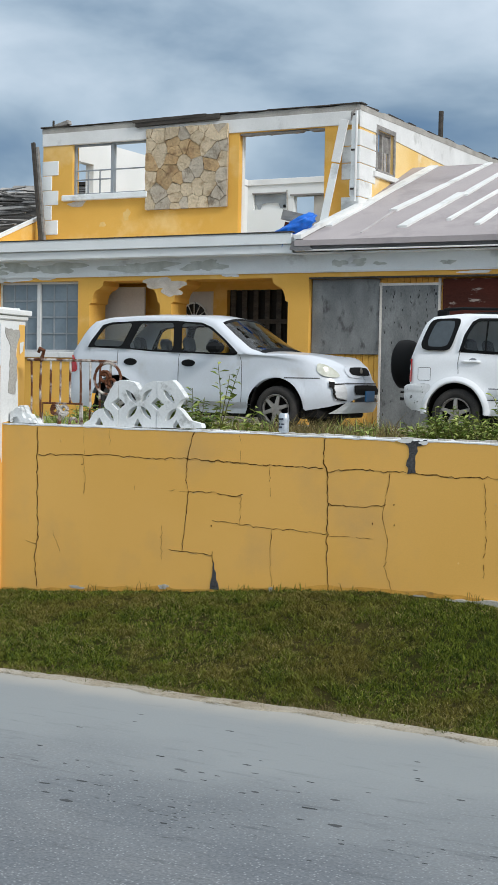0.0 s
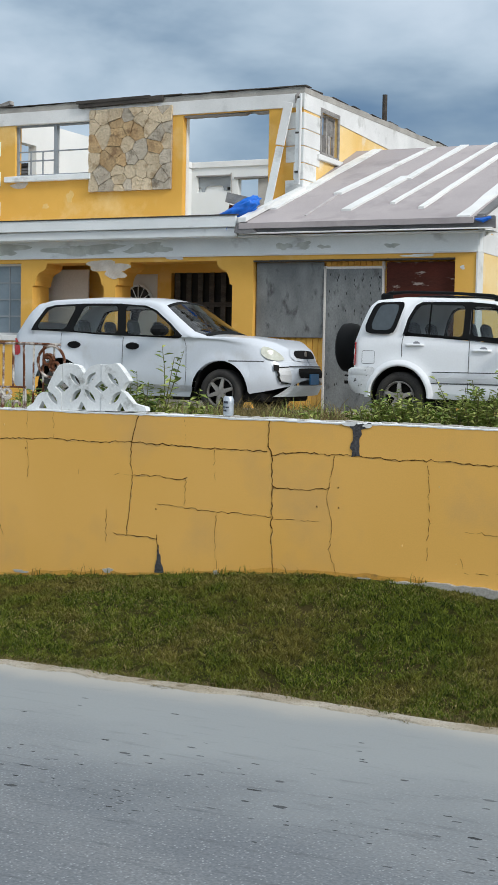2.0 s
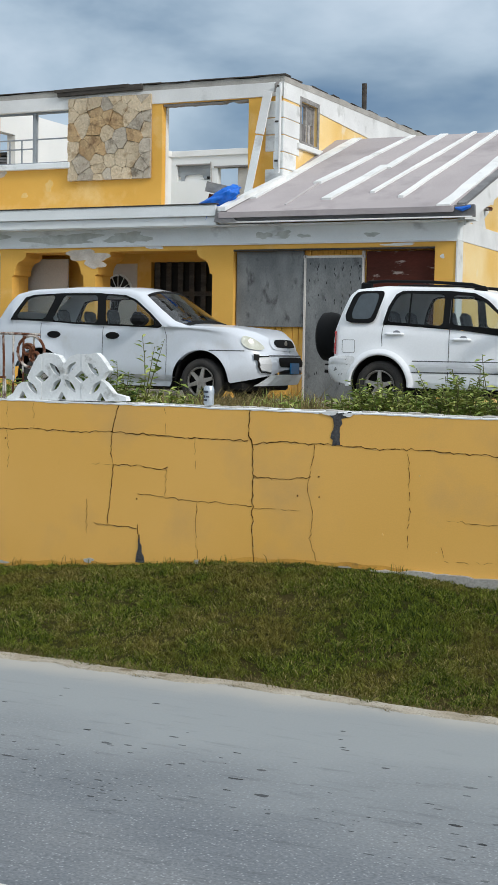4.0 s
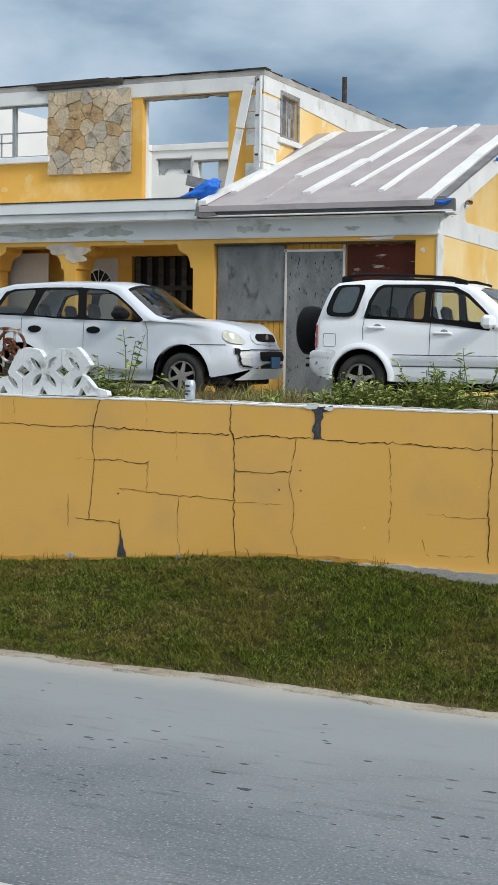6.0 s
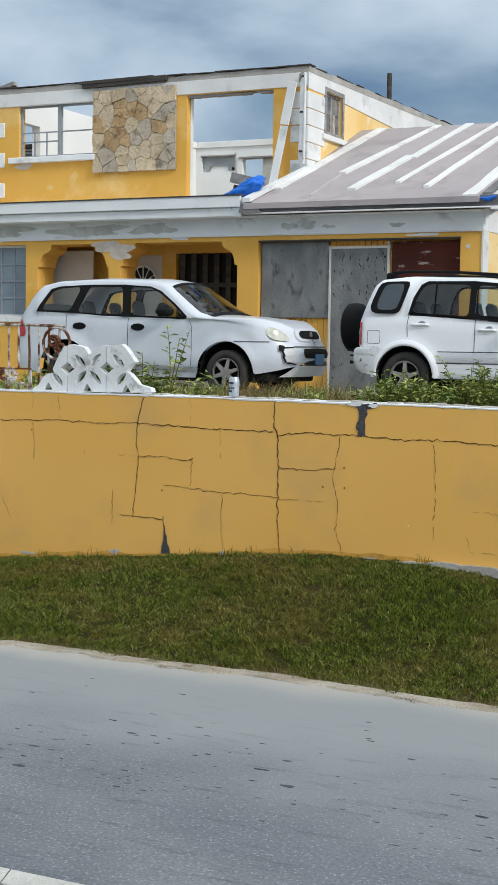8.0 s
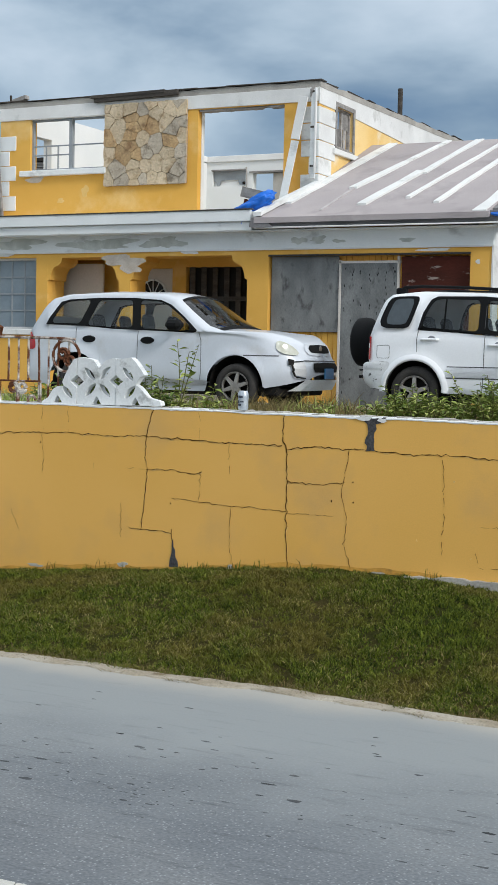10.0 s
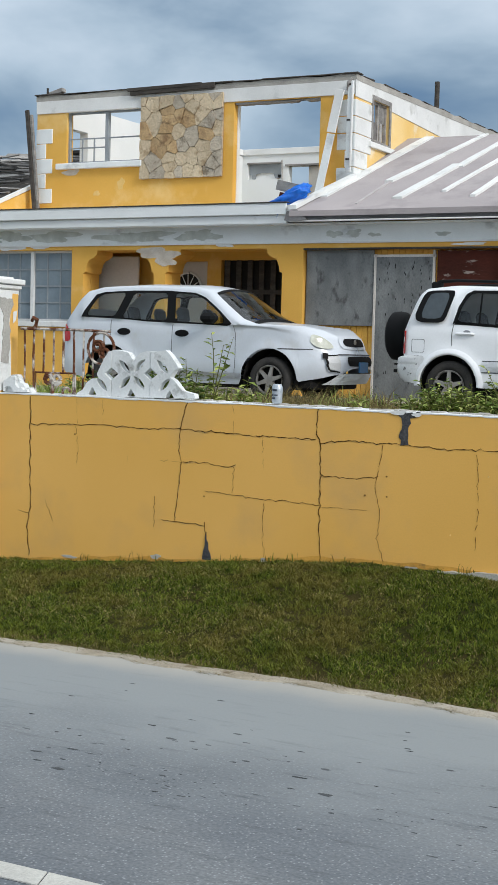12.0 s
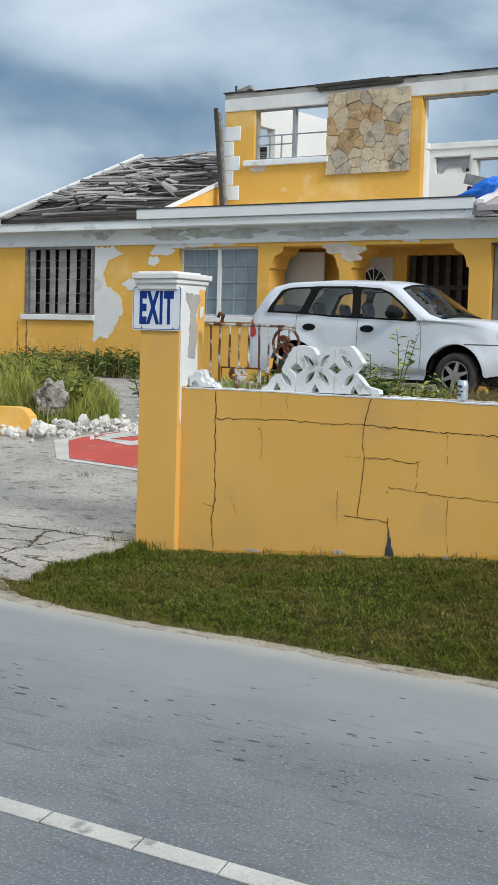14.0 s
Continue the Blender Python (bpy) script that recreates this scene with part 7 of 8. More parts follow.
        for z in (0.67, 0.525):
            part("side_moulding_line", sh.patch([(1.05, z), (1.05, z + 0.012), (2.65, z + 0.012), (2.65, z)], side, 0.003, 18, 1), SHUT, car)
        part("side_moulding", sh.patch([(1.06, 0.545), (1.06, 0.665), (2.62, 0.665), (2.62, 0.545)], side, 0.014, 18, 2, 0.012), CAR_WHITE, car, "white side moulding")
        part("running_board", sh.patch([(1.1, 0.33), (1.1, 0.40), (2.6, 0.40), (2.6, 0.33)], side, 0.03, 14, 2, 0.03), BEAM_WHITE, car, "pale running board")
        # flared arches
        for xh in (0.61, 3.09):
            bm = bmesh.new()
            ring = []
            for a in np.linspace(-0.05, math.pi + 0.05, 26):
                row = []
                for rr, l in ((0.385, 0.0), (0.39, 0.02), (0.42, 0.022), (0.47, 0.0)):
                    x, z = xh + rr * math.cos(a), 0.36 + rr * math.sin(a)
                    row.append(bm.verts.new((x, side * (max(sh.width(x, max(z, 0.4)), 0.70) + l), z)))
                ring.append(row)
            for a, b in zip(ring, ring[1:]):
                for k in range(3):
                    bm.faces.new((a[k], a[k + 1], b[k + 1], b[k]))
            part("wheel_flare", bm, CAR_WHITE, car, "white flared wheel arch", smooth=True)
        part("tail_lamp", sh.patch([(-0.074, 0.75), (-0.068, 1.05), (0.0, 1.05), (0.0, 0.75)], side, 0.014), RED_LENS, car, "red and white tail lamp")
        part("reverse_lens", sh.patch([(-0.068, 0.90), (-0.066, 0.97), (-0.02, 0.97), (-0.02, 0.90)], side, 0.018), LAMP_LENS, car)
        for x, z in ((0.81, 1.018), (1.70, 0.955)):
            part("handle_recess", ellipse_pad(x + .02, z + 0.02, 0.055, 0.035, sh, side, 0.004), GREY_TRIM, car)
            b = bmesh.new()
            y = side * (sh.width(x, z) + 0.022)
            tube(b, [(x - .12, y - side * .02, z), (x - .09, y, z + .004), (x + .09, y, z + .004), (x + .12, y - side * .02, z)], 0.017, 8)
            part("door_handle", b, CAR_WHITE, car, "white door handle")
        part("door_mirror", a_box((2.24, side * 0.86, 1.02), (2.40, side * 1.08, 1.19), 0.045), CAR_WHITE, car, "white door mirror")
        # roof rail
        b = bmesh.new()
        y = side * 0.60
        tube(b, [(0.28, y, 1.63), (0.36, y, 1.70), (0.6, y, 1.715), (1.2, y, 1.70), (1.75, y, 1.665), (1.95, y, 1.60)], [0.03, 0.025, 0.02, 0.02, 0.022, 0.03], 8)
        part("roof_rail", b, CAR_BLACK, car, "black roof rail")
        for x in (0.33, 1.86):
            part("rail_foot", a_box((x - .08, y - .03, 1.60 if x < 1 else 1.55), (x + .08, y + .03, 1.70 if x < 1 else 1.645), 0.02), CAR_BLACK, car)
        seat(car, 1.62, side * 0.36, 0.60)
        seat(car, 0.85, side * 0.36, 0.60)
    # rear bumper with scraped paint
    b = bmesh.new()
    rows = []
    for z, o, e in ((0.36, 0.08, 0.17), (0.43, 0.15, 0.19), (0.50, 0.185, 0.22), (0.60, 0.195, 0.25), (0.615, 0.185, 0.255), (0.625, 0.195, 0.26), (0.69, 0.185, 0.275), (0.715, 0.15, 0.27), (0.73, 0.05, 0.25)):
        row = [b.verts.new((e, -0.888, z))]
        for k in range(-9, 10):
            row.append(b.verts.new((-o + 0.16 * (abs(k) / 9) ** 7, k / 9 * 0.885, z + 0.02 * (z < 0.4) * abs(k) / 9)))
        row.append(b.verts.new((e, 0.888, z)))
        rows.append(row)
    for p, q in zip(rows, rows[1:]):
        for k in range(len(p) - 1):
            b.faces.new((p[k], p[k + 1], q[k + 1], q[k]))
    bp = part("rear_bumper", b, BUMPER, car, "scraped white rear bumper", smooth=True)
    for x0, y0, z0, w_, h_ in ((-0.19, -0.76, 0.60, 0.10, 0.02), (-0.16, -0.84, 0.50, 0.07, 0.045), (-0.19, -0.70, 0.66, 0.05, 0.03)):
        part("scrape", a_box((x0, y0, z0), (x0 + .03, y0 + w_, z0 + h_), 0.005, jitter=0.006), CAVITY, bp, "dark scrape in the paint")
    # spare wheel on the back door
    sp = part("spare_wheel", lathe([(0.0, 0.13), (0.18, 0.13), (0.27, 0.12), (0.325, 0.08), (0.34, 0.0), (0.33, -0.09), (0.28, -0.13), (0.0, -0.13)], 36), CAR_BLACK, car, "black covered spare wheel", smooth=True)
    sp.location, sp.rotation_euler = (-0.42, 0.06, 0.99), (0, radians(3), radians(-90))
    part("spare_mount", a_box((-0.36, -0.05, 0.85), (-0.02, 0.17, 1.1), 0.02), CAVITY, car)
    for s in (-1, 1):
        part("headlight", sh.nose_patch([(s * .80, 0.74), (s * .78, 0.88), (s * .48, 0.88), (s * .48, 0.74)], 0.01), LAMP_LENS, car, "clear headlight")
    part("grille", sh.nose_patch([(-.42, 0.74), (-.42, 0.86), (.42, 0.86), (.42, 0.74)], 0.01), CAR_BLACK, car)
    for xh in (0.61, 3.09):
        for y in (-0.84, 0.84):
            wheel(car, xh, y, 0.345, 0.33, 0.205, 5, 0)
    return car


BUMPER = material("scraped_white_bumper", (0.72, 0.73, 0.73), 0.5, (0.62, 0.63, 0.63), 4, 40, grain=0.06, bump=0.05, stain=(0.05, 0.05, 0.05), stain_scale=8, stain_at=(0.605, 0.63))
build_small_suv((-6.72, 18.24, 0.87))


# ---------------------------------------------------------------- on top of the boundary wall
def contour_solid(f, x0, x1, z0, z1, nx, nz, y0, y1):
    """A flat solid wherever f(x, z) > 0, with clean edges, given thickness along y."""
    bm = bmesh.new()
    cache = {}

    def v(x, z, y):
        key = (round(x, 5), round(z, 5), y)
        if key not in cache:
            cache[key] = bm.verts.new((x, y, z))
        return cache[key]
    px = [x0 + (x1 - x0) * i / nx for i in range(nx + 1)]
    pz = [z0 + (z1 - z0) * j / nz for j in range(nz + 1)]
    val = [[f(x, z) for z in pz] for x in px]
    for i in range(nx):
        for j in range(nz):
            c = [(px[i], pz[j], val[i][j]), (px[i + 1], pz[j], val[i + 1][j]), (px[i + 1], pz[j + 1], val[i + 1][j + 1]), (px[i], pz[j + 1], val[i][j + 1])]
            poly, cuts = [], []
            for a, b in zip(c, c[1:] + c[:1]):
                if a[2] > 0:
                    poly.append((a[0], a[1]))
                if (a[2] > 0) != (b[2] > 0):
                    u = a[2] / (a[2] - b[2])
                    p = (a[0] + (b[0] - a[0]) * u, a[1] + (b[1] - a[1]) * u)
                    poly.append(p)
                    cuts.append(p)
            if len(poly) < 3:
                continue
            for y in (y0, y1):
                vs = list(dict.fromkeys(v(*p, y) for p in poly))
                if len(vs) > 2:
                    try:
                        bm.faces.new(vs)
                    except ValueError:
                        pass
            if len(cuts) == 2:
                vs = list(dict.fromkeys([v(*cuts[0], y0), v(*cuts[1], y0), v(*cuts[1], y1), v(*cuts[0], y1)]))
                if len(vs) == 4:
                    bm.faces.new(vs)
    return bm


DIAMONDS = [(0.336, 0.158), (0.638, 0.165)]
PETALS = [(0.436, 0.208, -1), (0.552, 0.218, 1), (0.441, 0.105, 1), (0.553, 0.104, -1), (0.731, 0.214, -1), (0.745, 0.097, 1), (0.262, 0.086, -1)]
FOOT_HOLES = [0.187, 0.489, 0.787]
SCREEN_EDGE = [(0.058, -0.002), (0.066, 0.021), (0.111, 0.045), (0.146, 0.098), (0.182, 0.121), (0.235, 0.126), (0.222, 0.152), (0.243, 0.194), (0.278, 0.257), (0.313, 0.303), (0.357, 0.318), (0.418, 0.311), (0.461, 0.301), (0.479, 0.283), (0.505, 0.246), (0.552, 0.299), (0.607, 0.314), (0.684, 0.312), (0.751, 0.323), (0.785, 0.295), (0.832, 0.238), (0.853, 0.209), (0.82, 0.194), (0.786, 0.146), (0.812, 0.135), (0.841, 0.107), (0.879, 0.064), (0.971, 0.045), (0.98, 0.016)]


def inside_outline(u, w, pts):
    """Signed distance to a closed outline, positive within."""
    best, odd = 9.0, False
    for (ax, az), (bx, bz) in zip(pts, pts[1:] + pts[:1]):
        dx, dz = bx - ax, bz - az
        k = min(1.0, max(0.0, ((u - ax) * dx + (w - az) * dz) / (dx * dx + dz * dz)))
        best = min(best, math.hypot(u - ax - k * dx, w - az - k * dz))
        if (az > w) != (bz > w) and u < ax + (w - az) / (bz - az) * dx:
            odd = not odd
    return best if odd else -best


def lattice(u, w):
    """Breeze block pattern: almond slots round two hubs, diamonds between, small triangles at the foot."""
    inside = inside_outline(u, w, SCREEN_EDGE)
    for cu, cw in DIAMONDS:
        inside = min(inside, abs(u - cu) / 1.3 + abs(w - cw) - 0.042)
    for cu, cw, s in PETALS:
        du, dw = u - cu, w - cw
        along, across = (du + s * dw) * 0.707, (du - s * dw) * 0.707
        inside = min(inside, (abs(across) / 0.021 + (along / 0.062) ** 2 - 1) * 0.02)
    for cu in FOOT_HOLES:
        inside = min(inside, max(abs(u - cu) * 1.5 + (w - 0.012) - 0.055, -(w - 0.012)))
    return inside


def build_block_screen():
    s = thing("breeze_block_screen", "broken white breeze block screen remaining on the wall", "breeze block", (-5.46, 7.90, 1.268))
    joints = (0.02, DIAMONDS[0][0], DIAMONDS[1][0], 1.0)
    for k, (a, b) in enumerate(zip(joints, joints[1:])):
        cut = lambda u, w: min(lattice(u, w), u - a - 0.0018, b - 0.0018 - u)
        o = part("block", contour_solid(cut, a - 0.02, b + 0.02, 0, 0.33, 62, 56, 0.0, 0.055), BLOCK_WHITE, s)
        o.location = (0, 0.004 * (k % 2), 0)
    def stump(u, w):
        edge = float(np.interp(u, [0, .02, .05, .075, .10, .13, .17, .21, .25], [.06, .10, .112, .13, .128, .085, .05, .035, .0]))
        return min(edge + 0.006 * math.sin(u * 130) - w, w + 0.001, u + 0.001, 0.25 - u)
    b = contour_solid(stump, 0, 0.25, 0, 0.14, 50, 30, 0.03, 0.085)
    front = contour_solid(lambda u, w: min(stump(u, w) - 0.012, (math.hypot((u - .055) / 1.0, w - .012) - 0.038), (math.hypot((u - .145), w - .075) - 0.035)), 0, 0.25, 0, 0.14, 50, 30, 0.0, 0.029)
    o = tagged(link("breeze_block_fragment", b, BLOCK_WHITE), "broken white breeze block fragment beside the pillar", "breeze block")
    part("front_rim", front, BLOCK_WHITE, o)
    o.location = (-6.02, 7.90, 1.266)


build_block_screen()


def build_iron_fence():
    f = thing("iron_fence", "rusted white wrought iron fence panel on the wall", "fence", (-5.6, 7.99, 1.266))
    rnd = random.Random(2)
    top = 0.445
    def sub(name, bm, label=""):
        return part(name, bm, RUST, f, label)
    b = bmesh.new()
    tube(b, [(-0.33, 0, top + .004), (-0.1, 0, top + .003), (0.15, 0, top), (0.40, 0, top - .006)], 0.011, 6)
    sub("top_rail", b, "rusty top rail")
    for i in range(9):
        x = -0.30 + 0.082 * i
        low = 0.15 if i in (2, 3, 4) else 0.0
        b = bmesh.new()
        tube(b, [(x, 0, top), (x + rnd.uniform(-.006, .006), 0, top * .6), (x + rnd.uniform(-.004, .004), 0, low)], [0.0075, 0.0065 + rnd.uniform(0, .003), 0.007], 6)
        sub("bar", b)
    b = bmesh.new()
    tube(b, [(-0.20, 0, 0.0), (-0.20, 0, 0.15), (0.13, 0, 0.15), (0.13, 0, 0.0)], 0.008, 6)
    sub("lower_frame", b, "small lower frame")
    def ring(cx, cz, r, turns=1.0, grow=0.0, start=0.0, n=26):
        return [(cx + (r - grow * i / n) * math.cos(start + turns * math.tau * i / n), -0.004, cz + (r - grow * i / n) * math.sin(start + turns * math.tau * i / n)) for i in range(n + 1)]
    for pts, r in ((ring(0.335, 0.325, 0.105), 0.010), (ring(0.31, 0.335, 0.045, 1.4, 0.03), 0.012), (ring(0.365, 0.295, 0.045, 1.4, 0.03, 2), 0.012), (ring(-0.09, 0.105, 0.038, 1.5, 0.02, 0), 0.013), (ring(-0.02, 0.105, 0.038, 1.5, 0.02, 3), 0.013), (ring(0.06, 0.02, 0.03, .6, 0, 0), 0.010)):
        b = bmesh.new()
        tube(b, pts, r, 6)
        sub("scroll", b, "rusted iron scroll")
    b = bmesh.new()
    tube(b, [(-0.06, 0, 0.0), (-0.057, 0, 0.05), (-0.055, 0, 0.13)], 0.014, 6)
    sub("scroll_stem", b)
    b = bmesh.new()
    tube(b, [(-0.22, 0, top), (-0.205, 0, top + .03), (-0.19, -.01, top + .065), (-0.22, -.01, top + .08), (-0.24, 0, top + .055)], [0.014, 0.013, 0.018, 0.014, 0.012], 6)
    sub("finial", b, "rusted curled finial")
    return f


build_iron_fence()


def build_can():
    c = thing("drink_can", "crumpled pale drink can standing on the wall", "can", (-3.90, 7.915, 1.276))
    prof = [(0.0, 0.0), (0.024, 0.0), (0.031, 0.008), (0.033, 0.02), (0.032, 0.05), (0.0335, 0.08), (0.033, 0.105), (0.027, 0.118), (0.026, 0.122), (0.022, 0.119), (0.0, 0.119)]
    bm = bmesh.new()
    segs = 20
    rings = [[bm.verts.new((r * math.cos(k * math.tau / segs) * (1 + .04 * math.sin(z * 90 + k)), r * math.sin(k * math.tau / segs), z)) for k in range(segs)] for r, z in prof]
    for a, b in zip(rings, rings[1:]):
        for k in range(segs):
            bm.faces.new((a[k], a[(k + 1) % segs], b[(k + 1) % segs], b[k]))
    bmesh.ops.remove_doubles(bm, verts=bm.verts, dist=0.0005)
    part("shell", bm, ALU, c, smooth=True)
    for a0, a1, z0, z1 in ((225, 275, 0.028, 0.040), (215, 250, 0.046, 0.062), (262, 300, 0.050, 0.058), (230, 290, 0.078, 0.092)):
        b = bmesh.new()
        n = 6
        lo = [b.verts.new((0.0342 * math.cos(radians(a0 + (a1 - a0) * i / n)), 0.0342 * math.sin(radians(a0 + (a1 - a0) * i / n)), z0)) for i in range(n + 1)]
        hi = [b.verts.new((v.co.x, v.co.y, z1)) for v in lo]
        for i in range(n):
            b.faces.new((lo[i], lo[i + 1], hi[i + 1], hi[i]))
        part("print_bar", b, CAN_PRINT, c)


build_can()


# ---------------------------------------------------------------- the drive side: low wall, rubble
LUMP = material("dirty_broken_concrete", (0.42, 0.39, 0.34), 0.95, (0.22, 0.20, 0.17), 7, 70, grain=0.35, bump=1.0, stain=(0.08, 0.07, 0.055), stain_scale=11, stain_at=(0.5, 0.62))


def build_low_wall():
    w = thing("low_garden_wall", "low ochre garden wall with a broken rounded end", "wall", (-10.4, 11.0, 0.5))
    pts = [(-3.6, 0.0), (-3.6, 0.34), (-0.16, 0.36), (-0.07, 0.34), (0.0, 0.27), (0.03, 0.16), (0.0, 0.05), (-0.08, 0.0)]
    b = prism(bmesh.new(), pts, -0.09, 0.09)
    o = part("wall_body", b, YELLOW, w)
    o.rotation_euler = (0, 0, radians(18))
    o.location = (0, -0.05, -0.02)
    r = bmesh.new()
    bmesh.ops.create_icosphere(r, subdivisions=5, radius=1)
    for v in r.verts:
        v.co = Vector((v.co.x * .19, v.co.y * .16, v.co.z * .24)) * (1 + 0.30 * noise.noise(v.co * 1.9) + 0.20 * noise.noise(v.co * 5.5) + 0.12 * noise.noise(v.co * 13)) 
    k = tagged(link("broken_concrete_lump", r, LUMP, smooth=True), "rough grey broken concrete lump among the rubble", "rock")
    k.location = (-10.73, 11.6, 0.86)


build_low_wall()


def build_rubble():
    rnd = random.Random(31)
    meshes = []
    for k in range(8):
        b = bmesh.new()
        bmesh.ops.create_cube(b, size=1)
        bmesh.ops.bevel(b, geom=b.edges[:], offset=0.16, segments=1, affect="EDGES")
        for v in b.verts:
            v.co = Vector((v.co.x * rnd.uniform(.8, 1.2), v.co.y * rnd.uniform(.7, 1.1), v.co.z * rnd.uniform(.6, 1.0))) + Vector([rnd.uniform(-.1, .1) for _ in range(3)])
        bmesh.ops.recalc_face_normals(b, faces=b.faces)
        me = bpy.data.meshes.new("rubble_stone")
        b.to_mesh(me)
        b.free()
        me.materials.append(RUBBLE)
        meshes.append(me)
    for k in range(170):
        u = rnd.random()
        x = -10.55 + 1.55 * u + rnd.gauss(0, .16)
        y = 10.75 + 1.15 * u + rnd.gauss(0, .16)
        s = rnd.uniform(0.04, 0.13) * (1 if k < 70 else .6)
        o = new("rubble_stone", meshes[k % 8])
        o.matrix_world = pose(x, y, 0.14 + 0.14 * (y - 7.9) + s * 0.30 + (0.07 if rnd.random() < .25 else 0), rnd.uniform(-40, 40), rnd.uniform(-40, 40), rnd.uniform(0, 360)) @ Matrix.Scale(s, 4)
        tagged(o, "chunk of white limestone rubble beside the drive", "stone", "rubble beside the drive")


build_rubble()


# ---------------------------------------------------------------- plants
def blades(name, count, place, length, width, mat, label, lean=0.8, seed=1, category="grass", low=0.15):
    """Many bent grass blades in one mesh. place(rnd) gives x, y, z and a length factor, or None."""
    rnd = random.Random(seed)
    verts, faces = [], []
    for _ in range(count):
        p = place(rnd)
        if p is None:
            continue
        x, y, z, k = p
        a, l = rnd.uniform(0, math.tau), rnd.uniform(*length) * k
        out = l * rnd.uniform(low, lean)
        up = math.sqrt(max(0.0, l * l - out * out))
        dx, dy = math.cos(a), math.sin(a)
        w = width * rnd.uniform(0.6, 1.4) / 2
        b = rnd.uniform(0, math.tau)
        wx, wy = w * math.cos(b), w * math.sin(b)
        i = len(verts)
        mx, my, mz = x + dx * out * .35, y + dy * out * .35, z + up * .62
        verts += [(x - wx, y - wy, z - .01), (x + wx, y + wy, z - .01), (mx + wx * .8, my + wy * .8, mz), (mx - wx * .8, my - wy * .8, mz), (x + dx * out, y + dy * out, z + up)]
        faces += [(i, i + 1, i + 2, i + 3), (i + 3, i + 2, i + 4)]
    return tagged(raw(name, verts, faces, mat), label, category, kind="stuff")


def verge_place(rnd):
    """A spot in the mown verge, denser and longer in tufts."""
    x = rnd.uniform(-6.5, -0.6)
    y0 = ROAD_EDGE + 0.055 + wobble(x) * 0.6 + 0.06 * noise.noise((x * 3, 1, 0))
    y0 += 0.34 * (1 - smoothstep(-6.6, -5.8, x))
    y = rnd.uniform(y0, 7.87)
    if x < -6.33 + 0.08 * noise.noise((x * 4, y * 3, 0)):
        return None
    d = noise.noise((x * 1.6, y * 2.2, 4))
    if d < -0.35 and rnd.random() < 0.35:
        return None
    tuft = noise.noise((x * 9, y * 9, 2)) + 0.7 * noise.noise((x * 23, y * 23, 5))
    if tuft < 0.0 and rnd.random() < 0.18 - 1.3 * tuft:
        return None
    return x, y, ground_height(x, y), max(0.35, 0.85 + 0.4 * d + 1.0 * tuft) * (0.7 if y > 7.7 else 1)


def dry_place(rnd):
    p = verge_place(rnd)
    return p if p and noise.noise((p[0] * 1.5 + 9, p[1] * 2.6, 1)) > 0.0 + rnd.uniform(-.3, .2) else None


def thatch_place(rnd):
    """Dead thatch that creeps over the sandy edge of the road."""
    x = rnd.uniform(-6.6, -0.6)
    y0 = ROAD_EDGE + 0.015 + wobble(x) * 0.6 + 0.09 * noise.noise((x * 5, 1, 0)) + 0.05 * noise.noise((x * 17, 2, 0)) + 0.34 * (1 - smoothstep(-6.6, -5.8, x))
    y = y0 + abs(rnd.gauss(0, 0.08))
    return x, y, ground_height(x, y) + 0.012, 0.8


blades("verge_grass", 230000, verge_place, (0.020, 0.052), 0.0055, GRASS, "short trodden green grass on the verge", 0.995, 1, low=0.62)
blades("verge_dry_grass", 58000, dry_place, (0.02, 0.048), 0.0042, STRAW, "dry straw-coloured grass among the verge", 0.99, 2, low=0.7)
blades("verge_thatch", 17000, thatch_place, (0.015, 0.05), 0.0045, DRY_GRASS, "brown dead thatch along the road's sandy edge", 0.995, 3, low=0.8)


def bed_height(y):
    return 1.12 - 0.27 * smoothstep(8.6, 10.2, y)


bed = bmesh.new()
bx = [-6.0 + 0.3 * i for i in range(31)]
by = [8.05, 8.3, 8.6, 9.0, 9.5, 10.2, 12.0, 15.3]
bg = [[bed.verts.new((x, y, bed_height(y) + 0.03 * noise.noise((x * 2, y * 2, 0)) * (0 if y > 10 else 1))) for y in by] for x in bx]
for i in range(30):
    for j in range(7):
        bed.faces.new((bg[i][j], bg[i + 1][j], bg[i + 1][j + 1], bg[i][j + 1]))
tagged(link("planting_bed", bed, SOIL, smooth=True), "weedy dry soil bed behind the boundary wall", "ground", kind="structure")


def bed_place(x0, x1, y0=8.1, y1=9.0):
    def f(rnd):
        x, y = rnd.uniform(x0, x1), rnd.uniform(y0, y1)
        if noise.noise((x * 2.4, y * 1.5, 7)) < -0.28:
            return None
        return x, y, bed_height(y), 0.75 + 0.6 * noise.noise((x * 2, y, 3))
    return f


blades("bed_dry_grass", 5200, bed_place(-4.9, 0.2), (0.10, 0.22), 0.006, DRY_GRASS, "dry brown grass behind the wall", 0.97, 5, low=0.4)
blades("bed_green_grass", 3600, bed_place(-5.3, 0.2), (0.10, 0.24), 0.007, LEAF, "green weeds and grass behind the wall", 0.85, 6)
blades("yard_dry_grass", 6500, lambda r: (lambda x, y: (x, y, 0.87, 0.6 + 0.5 * r.random()) if noise.noise((x * .9, y * .9, 2)) > -.25 else None)(r.uniform(-10.5, -2.5), r.uniform(15.6, 17.3)), (0.10, 0.34), 0.010, DRY_GRASS, "dry brown grass round the parked cars", 0.97, 7, low=0.45)
